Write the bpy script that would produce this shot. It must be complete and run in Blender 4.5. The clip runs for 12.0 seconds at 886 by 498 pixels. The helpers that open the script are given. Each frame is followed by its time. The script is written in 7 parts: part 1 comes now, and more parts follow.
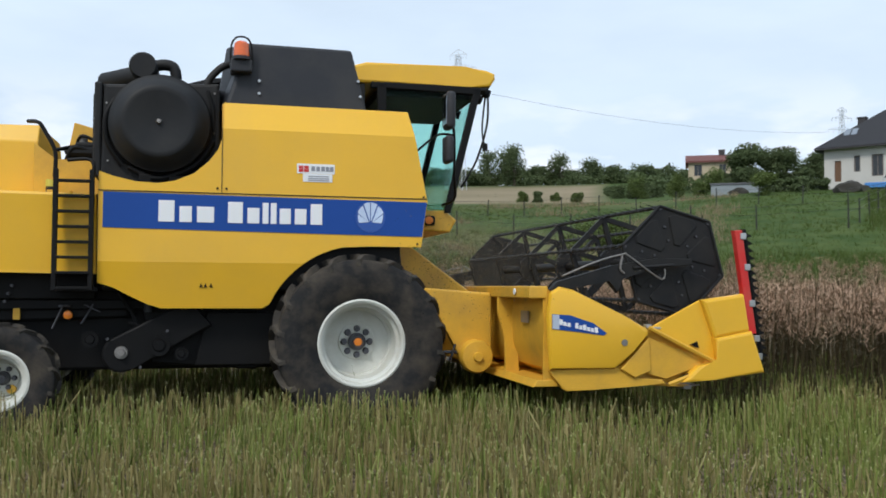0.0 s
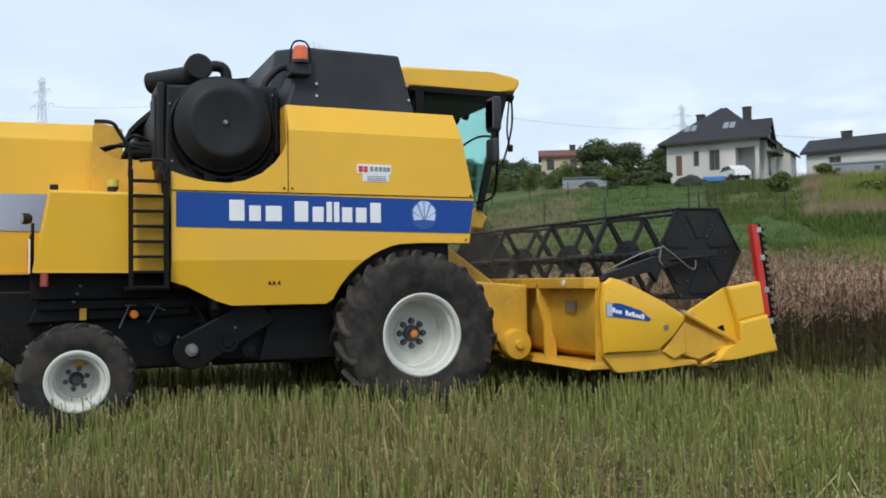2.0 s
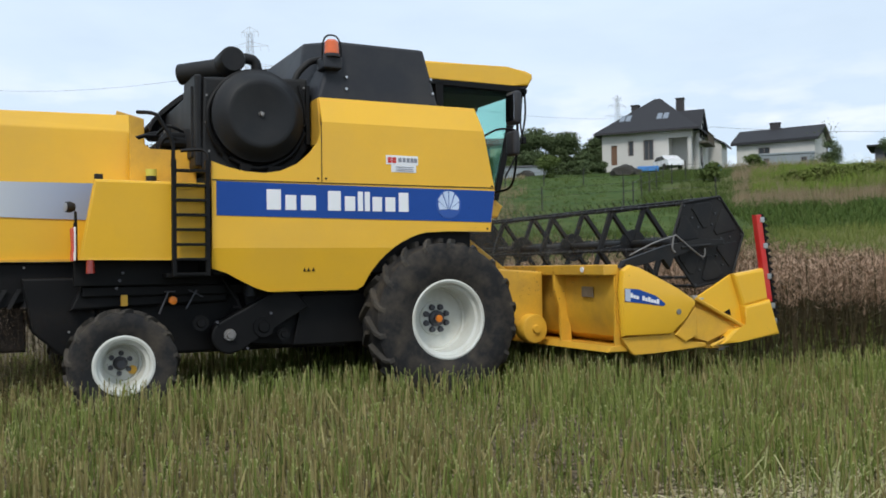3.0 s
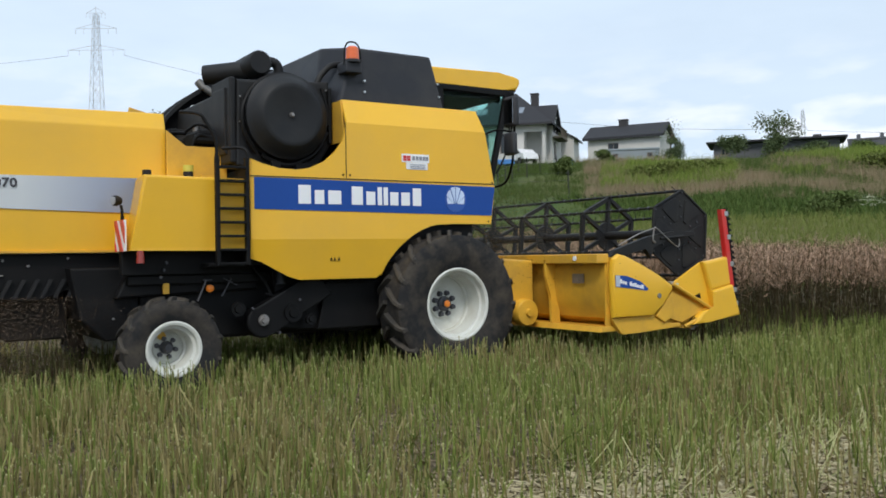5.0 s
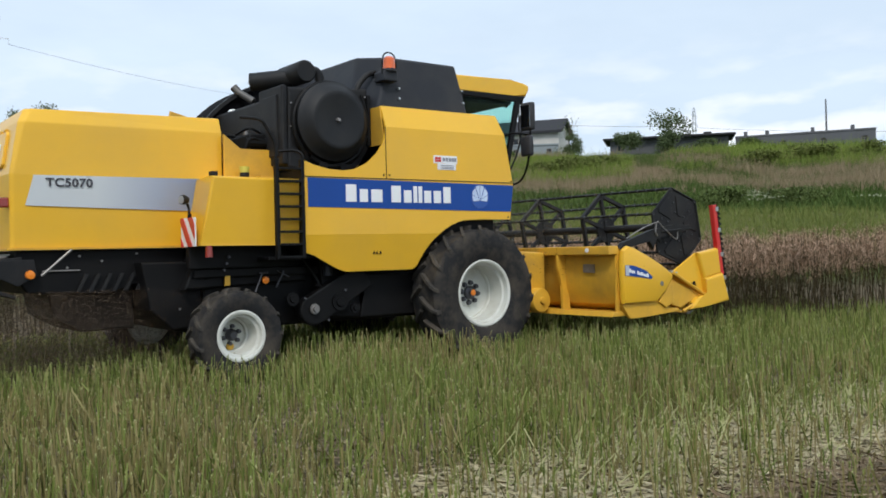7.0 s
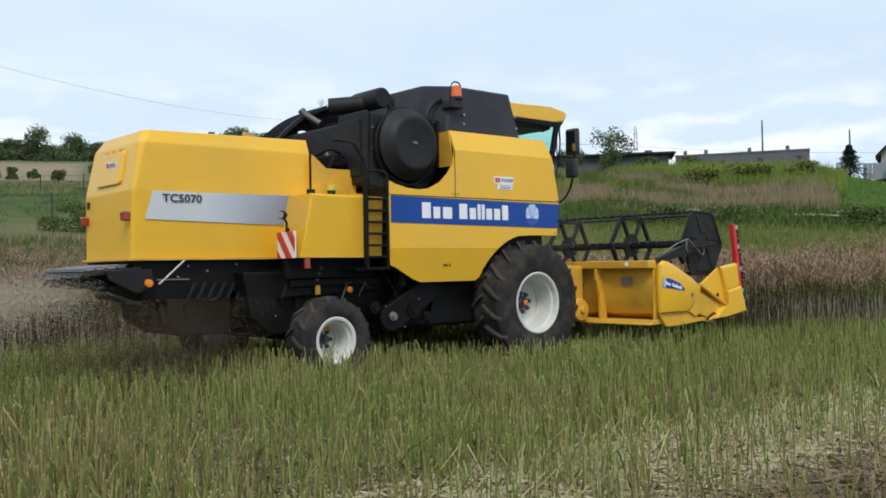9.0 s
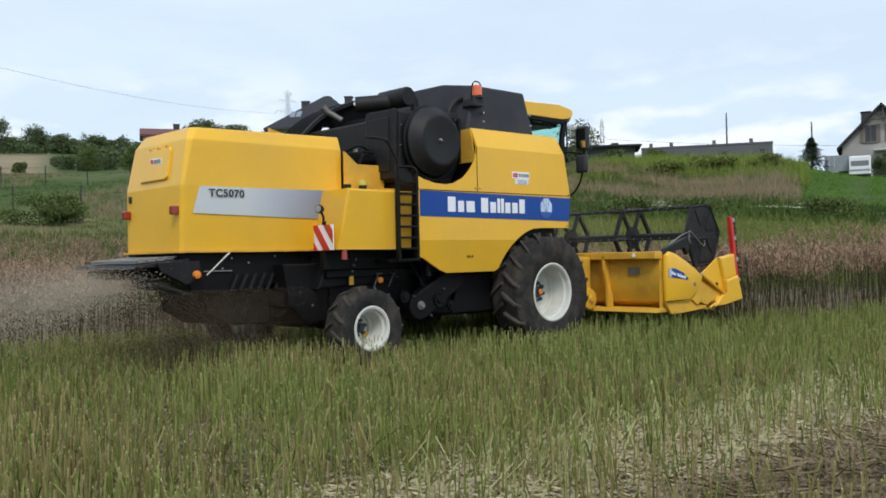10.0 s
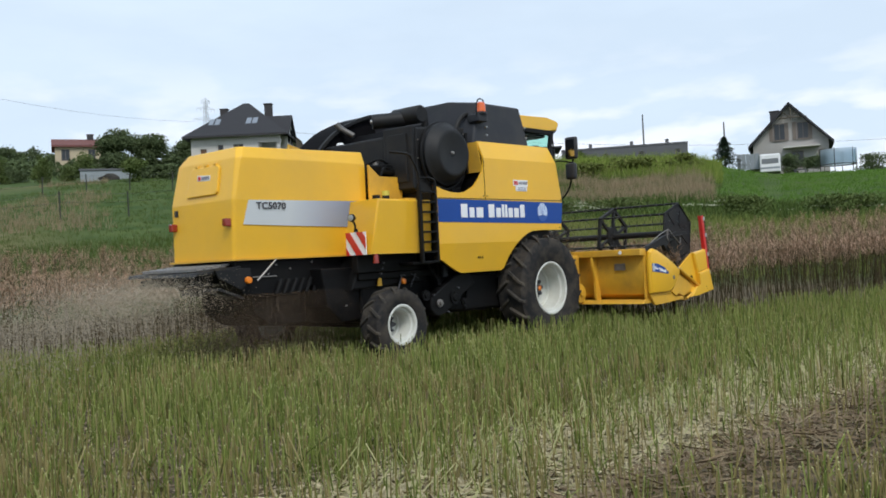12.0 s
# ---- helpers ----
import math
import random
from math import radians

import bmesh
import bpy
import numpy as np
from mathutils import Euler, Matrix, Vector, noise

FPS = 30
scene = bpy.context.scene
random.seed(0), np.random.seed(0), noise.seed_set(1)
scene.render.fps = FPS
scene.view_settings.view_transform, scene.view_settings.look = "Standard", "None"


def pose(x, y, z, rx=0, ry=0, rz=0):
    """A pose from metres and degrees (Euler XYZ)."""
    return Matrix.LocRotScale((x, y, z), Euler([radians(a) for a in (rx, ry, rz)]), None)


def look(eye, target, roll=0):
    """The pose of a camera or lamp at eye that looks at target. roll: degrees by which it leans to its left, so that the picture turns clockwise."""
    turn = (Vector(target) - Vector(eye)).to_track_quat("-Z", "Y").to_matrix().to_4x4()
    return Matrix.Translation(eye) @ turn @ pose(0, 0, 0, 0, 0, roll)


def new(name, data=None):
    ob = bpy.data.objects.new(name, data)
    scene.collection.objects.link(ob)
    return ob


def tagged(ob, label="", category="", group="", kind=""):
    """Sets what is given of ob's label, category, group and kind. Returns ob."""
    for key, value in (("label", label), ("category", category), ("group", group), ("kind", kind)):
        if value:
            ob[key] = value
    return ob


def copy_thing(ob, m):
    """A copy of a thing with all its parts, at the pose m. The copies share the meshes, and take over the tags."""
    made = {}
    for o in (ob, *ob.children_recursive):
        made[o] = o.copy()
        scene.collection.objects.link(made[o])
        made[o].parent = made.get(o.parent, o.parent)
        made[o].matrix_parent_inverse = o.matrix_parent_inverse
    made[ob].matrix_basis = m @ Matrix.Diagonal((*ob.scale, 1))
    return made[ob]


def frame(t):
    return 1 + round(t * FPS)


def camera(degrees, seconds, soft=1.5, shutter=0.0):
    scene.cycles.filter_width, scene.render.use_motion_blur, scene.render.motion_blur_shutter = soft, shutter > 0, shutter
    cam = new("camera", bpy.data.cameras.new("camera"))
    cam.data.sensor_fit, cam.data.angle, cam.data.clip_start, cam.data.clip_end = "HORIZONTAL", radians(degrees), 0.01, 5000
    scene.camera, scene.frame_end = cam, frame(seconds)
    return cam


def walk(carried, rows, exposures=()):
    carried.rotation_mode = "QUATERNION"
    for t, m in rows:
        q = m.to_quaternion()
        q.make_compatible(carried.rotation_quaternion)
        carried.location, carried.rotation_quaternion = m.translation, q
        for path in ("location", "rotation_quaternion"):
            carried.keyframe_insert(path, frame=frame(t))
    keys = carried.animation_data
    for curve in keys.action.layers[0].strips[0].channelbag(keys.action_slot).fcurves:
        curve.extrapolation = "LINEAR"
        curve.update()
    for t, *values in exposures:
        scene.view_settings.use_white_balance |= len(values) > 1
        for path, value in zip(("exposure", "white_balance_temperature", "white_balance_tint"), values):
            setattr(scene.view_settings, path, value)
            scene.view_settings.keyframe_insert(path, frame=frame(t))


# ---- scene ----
cam = camera(51.8, 12.0, soft=1.7, shutter=0.4)
CAMERA_ROWS = [
    (0, pose(0, 0, 1.348, 92.38, -0.29, -0.01)),
    (0.5, pose(0, 0, 1.348, 92.64, 0.05, -1.99)),
    (1, pose(0, 0, 1.348, 93.02, 0.33, -4.33)),
    (1.5, pose(0, 0, 1.348, 93.14, 0.36, -6.49)),
    (2, pose(0, 0, 1.348, 91.98, 0.73, -8.83)),
    (2.5, pose(0, 0, 1.348, 91.42, 0.76, -10.78)),
    (4.5, pose(0, 0, 1.348, 90.53, 0.91, -19.39)),
    (5, pose(0, 0, 1.348, 90.53, 0.95, -21.56)),
    (5.5, pose(0, 0, 1.348, 90.42, 1.14, -22.91)),
    (6, pose(0, 0, 1.348, 90.23, 1.44, -24.57)),
    (6.5, pose(0, 0, 1.348, 90.07, 1.49, -26.21)),
    (8.5, pose(0, 0, 1.348, 90.84, 0.97, -30.64)),
    (9, pose(0, 0, 1.348, 91.00, 1.04, -31.16)),
    (9.5, pose(0, 0, 1.348, 90.49, 1.28, -32.10)),
    (10, pose(0, 0, 1.348, 90.49, 1.24, -33.18)),
    (10.5, pose(0, 0, 1.348, 90.37, 1.26, -34.66)),
    (11, pose(0, 0, 1.348, 90.48, 2.01, -36.36)),
    (11.5, pose(0, 0, 1.348, 90.46, 2.60, -37.61)),
    (12, pose(0, 0, 1.348, 90.64, 2.85, -37.86)),
]
walk(cam, CAMERA_ROWS)

# the harvester's way over the field: seconds, x, y, heading
DRIVE = [
    (0, -1.160, 10.137, 14.04),
    (0.5, -0.685, 10.224, 14.25),
    (1, -0.195, 10.329, 14.43),
    (1.5, 0.282, 10.437, 14.44),
    (2, 0.757, 10.528, 14.18),
    (2.5, 1.244, 10.631, 13.78),
    (4.5, 3.111, 11.013, 11.78),
    (5, 3.576, 11.098, 11.22),
    (5.5, 4.010, 11.169, 10.51),
    (6, 4.481, 11.234, 9.86),
    (6.5, 4.926, 11.297, 9.42),
    (8.5, 6.664, 11.396, 9.13),
    (9, 7.110, 11.455, 9.56),
    (9.5, 7.558, 11.510, 10.02),
    (10, 7.999, 11.553, 10.09),
    (10.5, 8.426, 11.631, 9.97),
    (11, 8.852, 11.695, 9.73),
    (11.5, 9.288, 11.757, 9.66),
    (12, 9.711, 11.823, 9.64),
]

# ---- light ----
SUN_ELEV, SUN_AZ = 48.0, 205.0
world = bpy.data.worlds.new("sky")
scene.world = world
world.use_nodes = True


def build_sky():
    nt = world.node_tree
    nt.nodes.clear()
    N, L = nt.nodes.new, nt.links.new
    out, bg = N("ShaderNodeOutputWorld"), N("ShaderNodeBackground")
    sky = N("ShaderNodeTexSky")
    sky.sky_type, sky.sun_disc = "NISHITA", False
    sky.sun_elevation, sky.sun_rotation = radians(SUN_ELEV), radians(SUN_AZ)
    sky.air_density, sky.dust_density, sky.ozone_density = 1.0, 2.0, 1.0
    co, mp = N("ShaderNodeTexCoord"), N("ShaderNodeMapping")
    mp.inputs["Scale"].default_value = (1.0, 1.0, 3.2)
    L(co.outputs["Generated"], mp.inputs["Vector"])
    n1 = N("ShaderNodeTexNoise")
    n1.inputs["Scale"].default_value, n1.inputs["Detail"].default_value, n1.inputs["Roughness"].default_value = 2.6, 9, 0.55
    L(mp.outputs[0], n1.inputs["Vector"])
    ramp = N("ShaderNodeValToRGB")
    ramp.color_ramp.elements[0].position, ramp.color_ramp.elements[1].position = 0.36, 0.66
    ramp.color_ramp.elements[0].color = (0.84, 0.84, 0.84, 1)
    L(n1.outputs["Fac"], ramp.inputs[0])
    mix = N("ShaderNodeMix")
    mix.data_type = "RGBA"
    mix.inputs[7].default_value = (7.2, 8.6, 10.2, 1)
    L(ramp.outputs[0], mix.inputs[0])
    L(sky.outputs[0], mix.inputs[6])
    # heaped white clouds low over the horizon
    mp2, n2, r2 = N("ShaderNodeMapping"), N("ShaderNodeTexNoise"), N("ShaderNodeValToRGB")
    mp2.inputs["Scale"].default_value, mp2.inputs["Location"].default_value = (1.0, 1.0, 3.0), (2.3, 0.7, 0.4)
    L(co.outputs["Generated"], mp2.inputs["Vector"])
    n2.inputs["Scale"].default_value, n2.inputs["Detail"].default_value, n2.inputs["Roughness"].default_value = 11.0, 8, 0.45
    L(mp2.outputs[0], n2.inputs["Vector"])
    r2.color_ramp.elements[0].position, r2.color_ramp.elements[1].position = 0.47, 0.62
    L(n2.outputs["Fac"], r2.inputs[0])
    sep, band, mul, mix2 = N("ShaderNodeSeparateXYZ"), N("ShaderNodeValToRGB"), N("ShaderNodeMath"), N("ShaderNodeMix")
    L(co.outputs["Generated"], sep.inputs[0])
    L(sep.outputs["Z"], band.inputs[0])
    el = band.color_ramp.elements
    el[0].position, el[0].color = 0.02, (0.3, 0.3, 0.3, 1)
    el[1].position, el[1].color = 0.22, (0.03, 0.03, 0.03, 1)
    e2 = el.new(0.11)
    e2.color = (0.8, 0.8, 0.8, 1)
    mul.operation = "MULTIPLY"
    L(r2.outputs[0], mul.inputs[0])
    L(band.outputs[0], mul.inputs[1])
    mix2.data_type = "RGBA"
    mix2.inputs[7].default_value = (10.1, 10.5, 11.0, 1)
    L(mul.outputs[0], mix2.inputs[0])
    L(mix.outputs[2], mix2.inputs[6])
    L(mix2.outputs[2], bg.inputs["Color"])
    bg.inputs["Strength"].default_value = 0.105
    L(bg.outputs[0], out.inputs[0])


build_sky()
sun = new("sun", bpy.data.lights.new("sun", "SUN"))
sun.data.energy, sun.data.angle, sun.data.color = 1.95, radians(14), (1.0, 0.96, 0.9)
a, e = radians(SUN_AZ), radians(SUN_ELEV)
sun_from = Vector((math.sin(a) * math.cos(e), math.cos(a) * math.cos(e), math.sin(e)))
sun.matrix_world = look(sun_from * 50, (0, 0, 0))
scene.view_settings.exposure = 0.0

# ---- materials ----


def mat(name, c, rough=0.5, metal=0.0, var=0.12, scale=3.0, fine=60.0, bump=0.0, dirt=None, dirt_amount=0.3, coat=0.0, rand=0.0, spread=None):
    """A procedural surface: base colour with broad and fine variation, dirt in patches, relief."""
    m = bpy.data.materials.new(name)
    m.use_nodes = True
    nt = m.node_tree
    N, L = nt.nodes.new, nt.links.new
    b = nt.nodes["Principled BSDF"]
    b.inputs["Metallic"].default_value, b.inputs["Coat Weight"].default_value = metal, coat
    co = N("ShaderNodeTexCoord")
    big, small = N("ShaderNodeTexNoise"), N("ShaderNodeTexNoise")
    big.inputs["Scale"].default_value, big.inputs["Detail"].default_value = scale, 6
    small.inputs["Scale"].default_value, small.inputs["Detail"].default_value = fine, 3
    L(co.outputs["Object"], big.inputs["Vector"])
    L(co.outputs["Object"], small.inputs["Vector"])
    add = N("ShaderNodeMath")
    add.operation = "MULTIPLY_ADD"
    add.inputs[1].default_value = 0.6
    L(big.outputs["Fac"], add.inputs[0])
    half = N("ShaderNodeMath")
    half.operation = "MULTIPLY"
    half.inputs[1].default_value = 0.4
    L(small.outputs["Fac"], half.inputs[0])
    L(half.outputs[0], add.inputs[2])
    ramp = N("ShaderNodeValToRGB")
    e0, e1 = ramp.color_ramp.elements
    e0.position, e1.position = 0.3, 0.7
    e0.color = (*[v * (1 - var) for v in c], 1)
    e1.color = (*[min(1, v * (1 + var)) for v in c], 1)
    L(add.outputs[0], ramp.inputs[0])
    col = ramp.outputs[0]
    if rand:
        geo, hsv = N("ShaderNodeNewGeometry"), N("ShaderNodeMix")
        hsv.data_type = "RGBA"
        r2 = N("ShaderNodeValToRGB")
        r2.color_ramp.interpolation = "LINEAR"
        cols = spread or [[v * (1 - rand) for v in c], [v * (1 + rand) for v in c]]
        while len(r2.color_ramp.elements) < len(cols):
            r2.color_ramp.elements.new(0.5)
        for i, cc in enumerate(cols):
            r2.color_ramp.elements[i].position = i / (len(cols) - 1)
            r2.color_ramp.elements[i].color = (*cc, 1)
        L(geo.outputs["Random Per Island"], r2.inputs[0])
        hsv.inputs[0].default_value = 0.75
        L(col, hsv.inputs[6])
        L(r2.outputs[0], hsv.inputs[7])
        col = hsv.outputs[2]
    if dirt:
        dn, dr, mx = N("ShaderNodeTexNoise"), N("ShaderNodeValToRGB"), N("ShaderNodeMix")
        dn.inputs["Scale"].default_value, dn.inputs["Detail"].default_value, dn.inputs["Roughness"].default_value = scale * 0.7, 8, 0.65
        L(co.outputs["Object"], dn.inputs["Vector"])
        dr.color_ramp.elements[0].position, dr.color_ramp.elements[1].position = 0.42, 0.72
        L(dn.outputs["Fac"], dr.inputs[0])
        am = N("ShaderNodeMath")
        am.operation = "MULTIPLY"
        am.inputs[1].default_value = dirt_amount
        L(dr.outputs[0], am.inputs[0])
        mx.data_type = "RGBA"
        mx.inputs[7].default_value = (*dirt, 1)
        L(am.outputs[0], mx.inputs[0])
        L(col, mx.inputs[6])
        col = mx.outputs[2]
    L(col, b.inputs["Base Color"])
    rr = N("ShaderNodeMapRange")
    rr.inputs["To Min"].default_value, rr.inputs["To Max"].default_value = max(0.03, rough - 0.08), min(1, rough + 0.1)
    L(big.outputs["Fac"], rr.inputs["Value"])
    L(rr.outputs[0], b.inputs["Roughness"])
    if bump:
        bp = N("ShaderNodeBump")
        bp.inputs["Strength"].default_value, bp.inputs["Distance"].default_value = min(1, bump * 2), 0.02 * bump
        L(add.outputs[0], bp.inputs["Height"])
        L(bp.outputs[0], b.inputs["Normal"])
    return m


def glass_mat(name, tint, rough=0.03):
    m = bpy.data.materials.new(name)
    m.use_nodes = True
    b = m.node_tree.nodes["Principled BSDF"]
    b.inputs["Base Color"].default_value = (*tint, 1)
    b.inputs["Transmission Weight"].default_value, b.inputs["Roughness"].default_value, b.inputs["IOR"].default_value = 1.0, rough, 1.1
    return m


DUST = (0.32, 0.25, 0.15)
YELLOW = mat("yellow_paint", (0.83, 0.465, 0.026), 0.36, 0, 0.05, 1.6, 120, 0.02, DUST, 0.12, 0.15)
YELLOW_WORN = mat("yellow_paint_worn", (0.72, 0.40, 0.035), 0.48, 0, 0.10, 3.0, 90, 0.05, (0.22, 0.14, 0.06), 0.42)
BLUE = mat("blue_paint", (0.012, 0.065, 0.30), 0.38, 0, 0.06, 2, 100)
BLUE.node_tree.nodes["Principled BSDF"].inputs["Specular IOR Level"].default_value = 0.25
WHITE = mat("white_print", (0.82, 0.83, 0.85), 0.4, 0, 0.03, 2, 100)
GREYPRINT = mat("grey_print", (0.25, 0.26, 0.3), 0.5, 0, 0.05)
DARKPRINT = mat("dark_print", (0.05, 0.05, 0.06), 0.5, 0, 0.05)
BLACKCANVAS = mat("black_canvas", (0.005, 0.005, 0.006), 0.9, 0, 0.2)
BLACKCANVAS.node_tree.nodes["Principled BSDF"].inputs["Specular IOR Level"].default_value = 0.1
SILVERPRINT = mat("silver_print", (0.50, 0.56, 0.66), 0.35, 0.1, 0.1)
BLACK = mat("black_paint", (0.010, 0.0105, 0.012), 0.58, 0, 0.25, 4, 60, 0.05, (0.07, 0.06, 0.045), 0.2)
BLACKSTEEL = mat("black_frame", (0.0045, 0.0045, 0.005), 0.55, 0, 0.3, 4, 50, 0.08, (0.014, 0.012, 0.010), 0.25)
DARKGREY = mat("dark_grey_plastic", (0.026, 0.028, 0.034), 0.5, 0, 0.12, 2, 90, 0.03, (0.16, 0.14, 0.11), 0.15)
SCREENBLACK = mat("perforated_screen", (0.014, 0.015, 0.017), 0.55, 0, 0.15, 3, 260, 0.12, (0.10, 0.09, 0.07), 0.12)
SCREENBLACK.node_tree.nodes["Principled BSDF"].inputs["Specular IOR Level"].default_value = 0.25
RUBBER = mat("tyre_rubber", (0.017, 0.017, 0.018), 0.85, 0, 0.25, 6, 70, 0.15, (0.13, 0.105, 0.075), 0.5)
TREAD = mat("tread_rubber", (0.032, 0.029, 0.025), 0.9, 0, 0.3, 6, 50, 0.25, (0.13, 0.105, 0.075), 0.6)
RIM = mat("white_rim", (0.62, 0.63, 0.58), 0.42, 0, 0.06, 5, 80, 0.05, (0.36, 0.32, 0.24), 0.4)
HUBGREY = mat("hub_metal", (0.09, 0.09, 0.10), 0.5, 0.6, 0.2, 8)
STEEL = mat("bright_steel", (0.55, 0.55, 0.55), 0.3, 0.9, 0.1, 8)
GREYMETAL = mat("exhaust_metal", (0.30, 0.29, 0.28), 0.45, 0.7, 0.2, 8, 60, 0.05, (0.2, 0.14, 0.1), 0.3)
EXHAUST = mat("sooty_exhaust", (0.12, 0.115, 0.11), 0.5, 0.6, 0.3, 8, 60, 0.05, (0.05, 0.045, 0.04), 0.4)
ORANGE = mat("orange_reflector", (0.85, 0.24, 0.02), 0.3, 0, 0.05)
REDLAMP = mat("red_lamp", (0.26, 0.022, 0.012), 0.2, 0, 0.1, coat=0.5)
RED = mat("red_paint", (0.60, 0.02, 0.02), 0.4, 0, 0.08, 4, 80, 0.02, DUST, 0.2)
BEACON = mat("orange_beacon", (0.75, 0.13, 0.02), 0.15, 0, 0.1, coat=0.6)
for _m, _v in ((BLACK, 0.30), (BLACKSTEEL, 0.20), (RUBBER, 0.28), (DARKGREY, 0.28)):
    _m.node_tree.nodes["Principled BSDF"].inputs["Specular IOR Level"].default_value = _v
GLASS = glass_mat("tinted_glass", (0.62, 0.86, 0.80))
MIRROR = mat("mirror_face", (0.4, 0.4, 0.42), 0.08, 1.0, 0.02)

# ---- mesh helpers ----


def part(name, bm, material, parent=None, label="", smooth=False):
    """One bmesh as one mesh object under a thing or a part."""
    me = bpy.data.meshes.new(name)
    bmesh.ops.recalc_face_normals(bm, faces=bm.faces)
    if smooth:
        for fc in bm.faces:
            fc.smooth = True
    bm.to_mesh(me)
    bm.free()
    if smooth:
        me.set_sharp_from_angle(angle=radians(38))
    me.materials.append(material)
    ob = new(name, me)
    ob.parent = parent
    if label:
        ob["label"] = label
    return ob


def parts(name, bm, material, parent=None, label="", smooth=False):
    """Like part(), but each loose piece of the bmesh becomes a mesh object of its own."""
    left = set(bm.faces)
    made = []
    while left:
        todo, isl = [left.pop()], []
        while todo:
            f = todo.pop()
            isl.append(f)
            for ed in f.edges:
                for g in ed.link_faces:
                    if g in left:
                        left.discard(g)
                        todo.append(g)
        b2 = bmesh.new()
        vm = {}
        for f in isl:
            vs = []
            for v in f.verts:
                if v not in vm:
                    vm[v] = b2.verts.new(v.co)
                vs.append(vm[v])
            b2.faces.new(vs)
        made.append(part(name, b2, material, parent, label, smooth))
    bm.free()
    return made


def thing(name, label, category, group="", kind=""):
    return tagged(new(name), label, category, group, kind)


def box(bm, x0, x1, y0, y1, z0, z1, bevel=0.0, seg=2):
    vs = [bm.verts.new((x, y, z)) for x in (x0, x1) for y in (y0, y1) for z in (z0, z1)]
    for q in ((0, 1, 3, 2), (4, 6, 7, 5), (0, 4, 5, 1), (2, 3, 7, 6), (0, 2, 6, 4), (1, 5, 7, 3)):
        bm.faces.new([vs[i] for i in q])
    if bevel:
        es = list({ed for v in vs for ed in v.link_edges})
        bmesh.ops.bevel(bm, geom=es, offset=bevel, segments=seg, affect="EDGES", profile=0.5)
    return bm


def prism(bm, poly, y0, y1, bevel=0.0, axis="y"):
    """A polygon in the x-z plane, given thickness along y (or in y-z along x, or x-y along z)."""
    put = {"y": lambda p, d: (p[0], d, p[1]), "x": lambda p, d: (d, p[0], p[1]), "z": lambda p, d: (p[0], p[1], d)}[axis]
    a = [bm.verts.new(put(p, y0)) for p in poly]
    b = [bm.verts.new(put(p, y1)) for p in poly]
    f0, f1 = bm.faces.new(a), bm.faces.new(b[::-1])
    n = len(poly)
    for i in range(n):
        bm.faces.new((a[i], b[i], b[(i + 1) % n], a[(i + 1) % n]))
    if bevel:
        bmesh.ops.bevel(bm, geom=list(f0.edges) + list(f1.edges), offset=bevel, segments=2, affect="EDGES", profile=0.5)
    return bm


def rod(bm, p0, p1, r0, r1=None, n=10, caps=True):
    p0, p1 = Vector(p0), Vector(p1)
    r1 = r0 if r1 is None else r1
    d = (p1 - p0).normalized()
    u = d.orthogonal().normalized()
    v = d.cross(u)
    A = [bm.verts.new(p0 + r0 * (math.cos(2 * math.pi * i / n) * u + math.sin(2 * math.pi * i / n) * v)) for i in range(n)]
    B = [bm.verts.new(p1 + r1 * (math.cos(2 * math.pi * i / n) * u + math.sin(2 * math.pi * i / n) * v)) for i in range(n)]
    for i in range(n):
        bm.faces.new((A[i], A[(i + 1) % n], B[(i + 1) % n], B[i]))
    if caps:
        bm.faces.new(A[::-1])
        bm.faces.new(B)
    return bm


def hose(bm, pts, r, n=8, steps=6):
    """A round tube along a smooth line through the points."""
    P = [Vector(p) for p in pts]
    Q = []
    for i in range(len(P) - 1):
        a0, a1, a2, a3 = P[max(i - 1, 0)], P[i], P[i + 1], P[min(i + 2, len(P) - 1)]
        for k in range(steps):
            t = k / steps
            Q.append(0.5 * ((2 * a1) + (a2 - a0) * t + (2 * a0 - 5 * a1 + 4 * a2 - a3) * t * t + (3 * a1 - a0 - 3 * a2 + a3) * t ** 3))
    Q.append(P[-1])
    rings = []
    u = (Q[1] - Q[0]).orthogonal().normalized()
    for i, q in enumerate(Q):
        d = (Q[min(i + 1, len(Q) - 1)] - Q[max(i - 1, 0)]).normalized()
        u = (u - d * u.dot(d)).normalized()
        v = d.cross(u)
        rings.append([bm.verts.new(q + r * (math.cos(2 * math.pi * k / n) * u + math.sin(2 * math.pi * k / n) * v)) for k in range(n)])
    for A, B in zip(rings, rings[1:]):
        for k in range(n):
            bm.faces.new((A[k], A[(k + 1) % n], B[(k + 1) % n], B[k]))
    bm.faces.new(rings[0][::-1])
    bm.faces.new(rings[-1])
    return bm


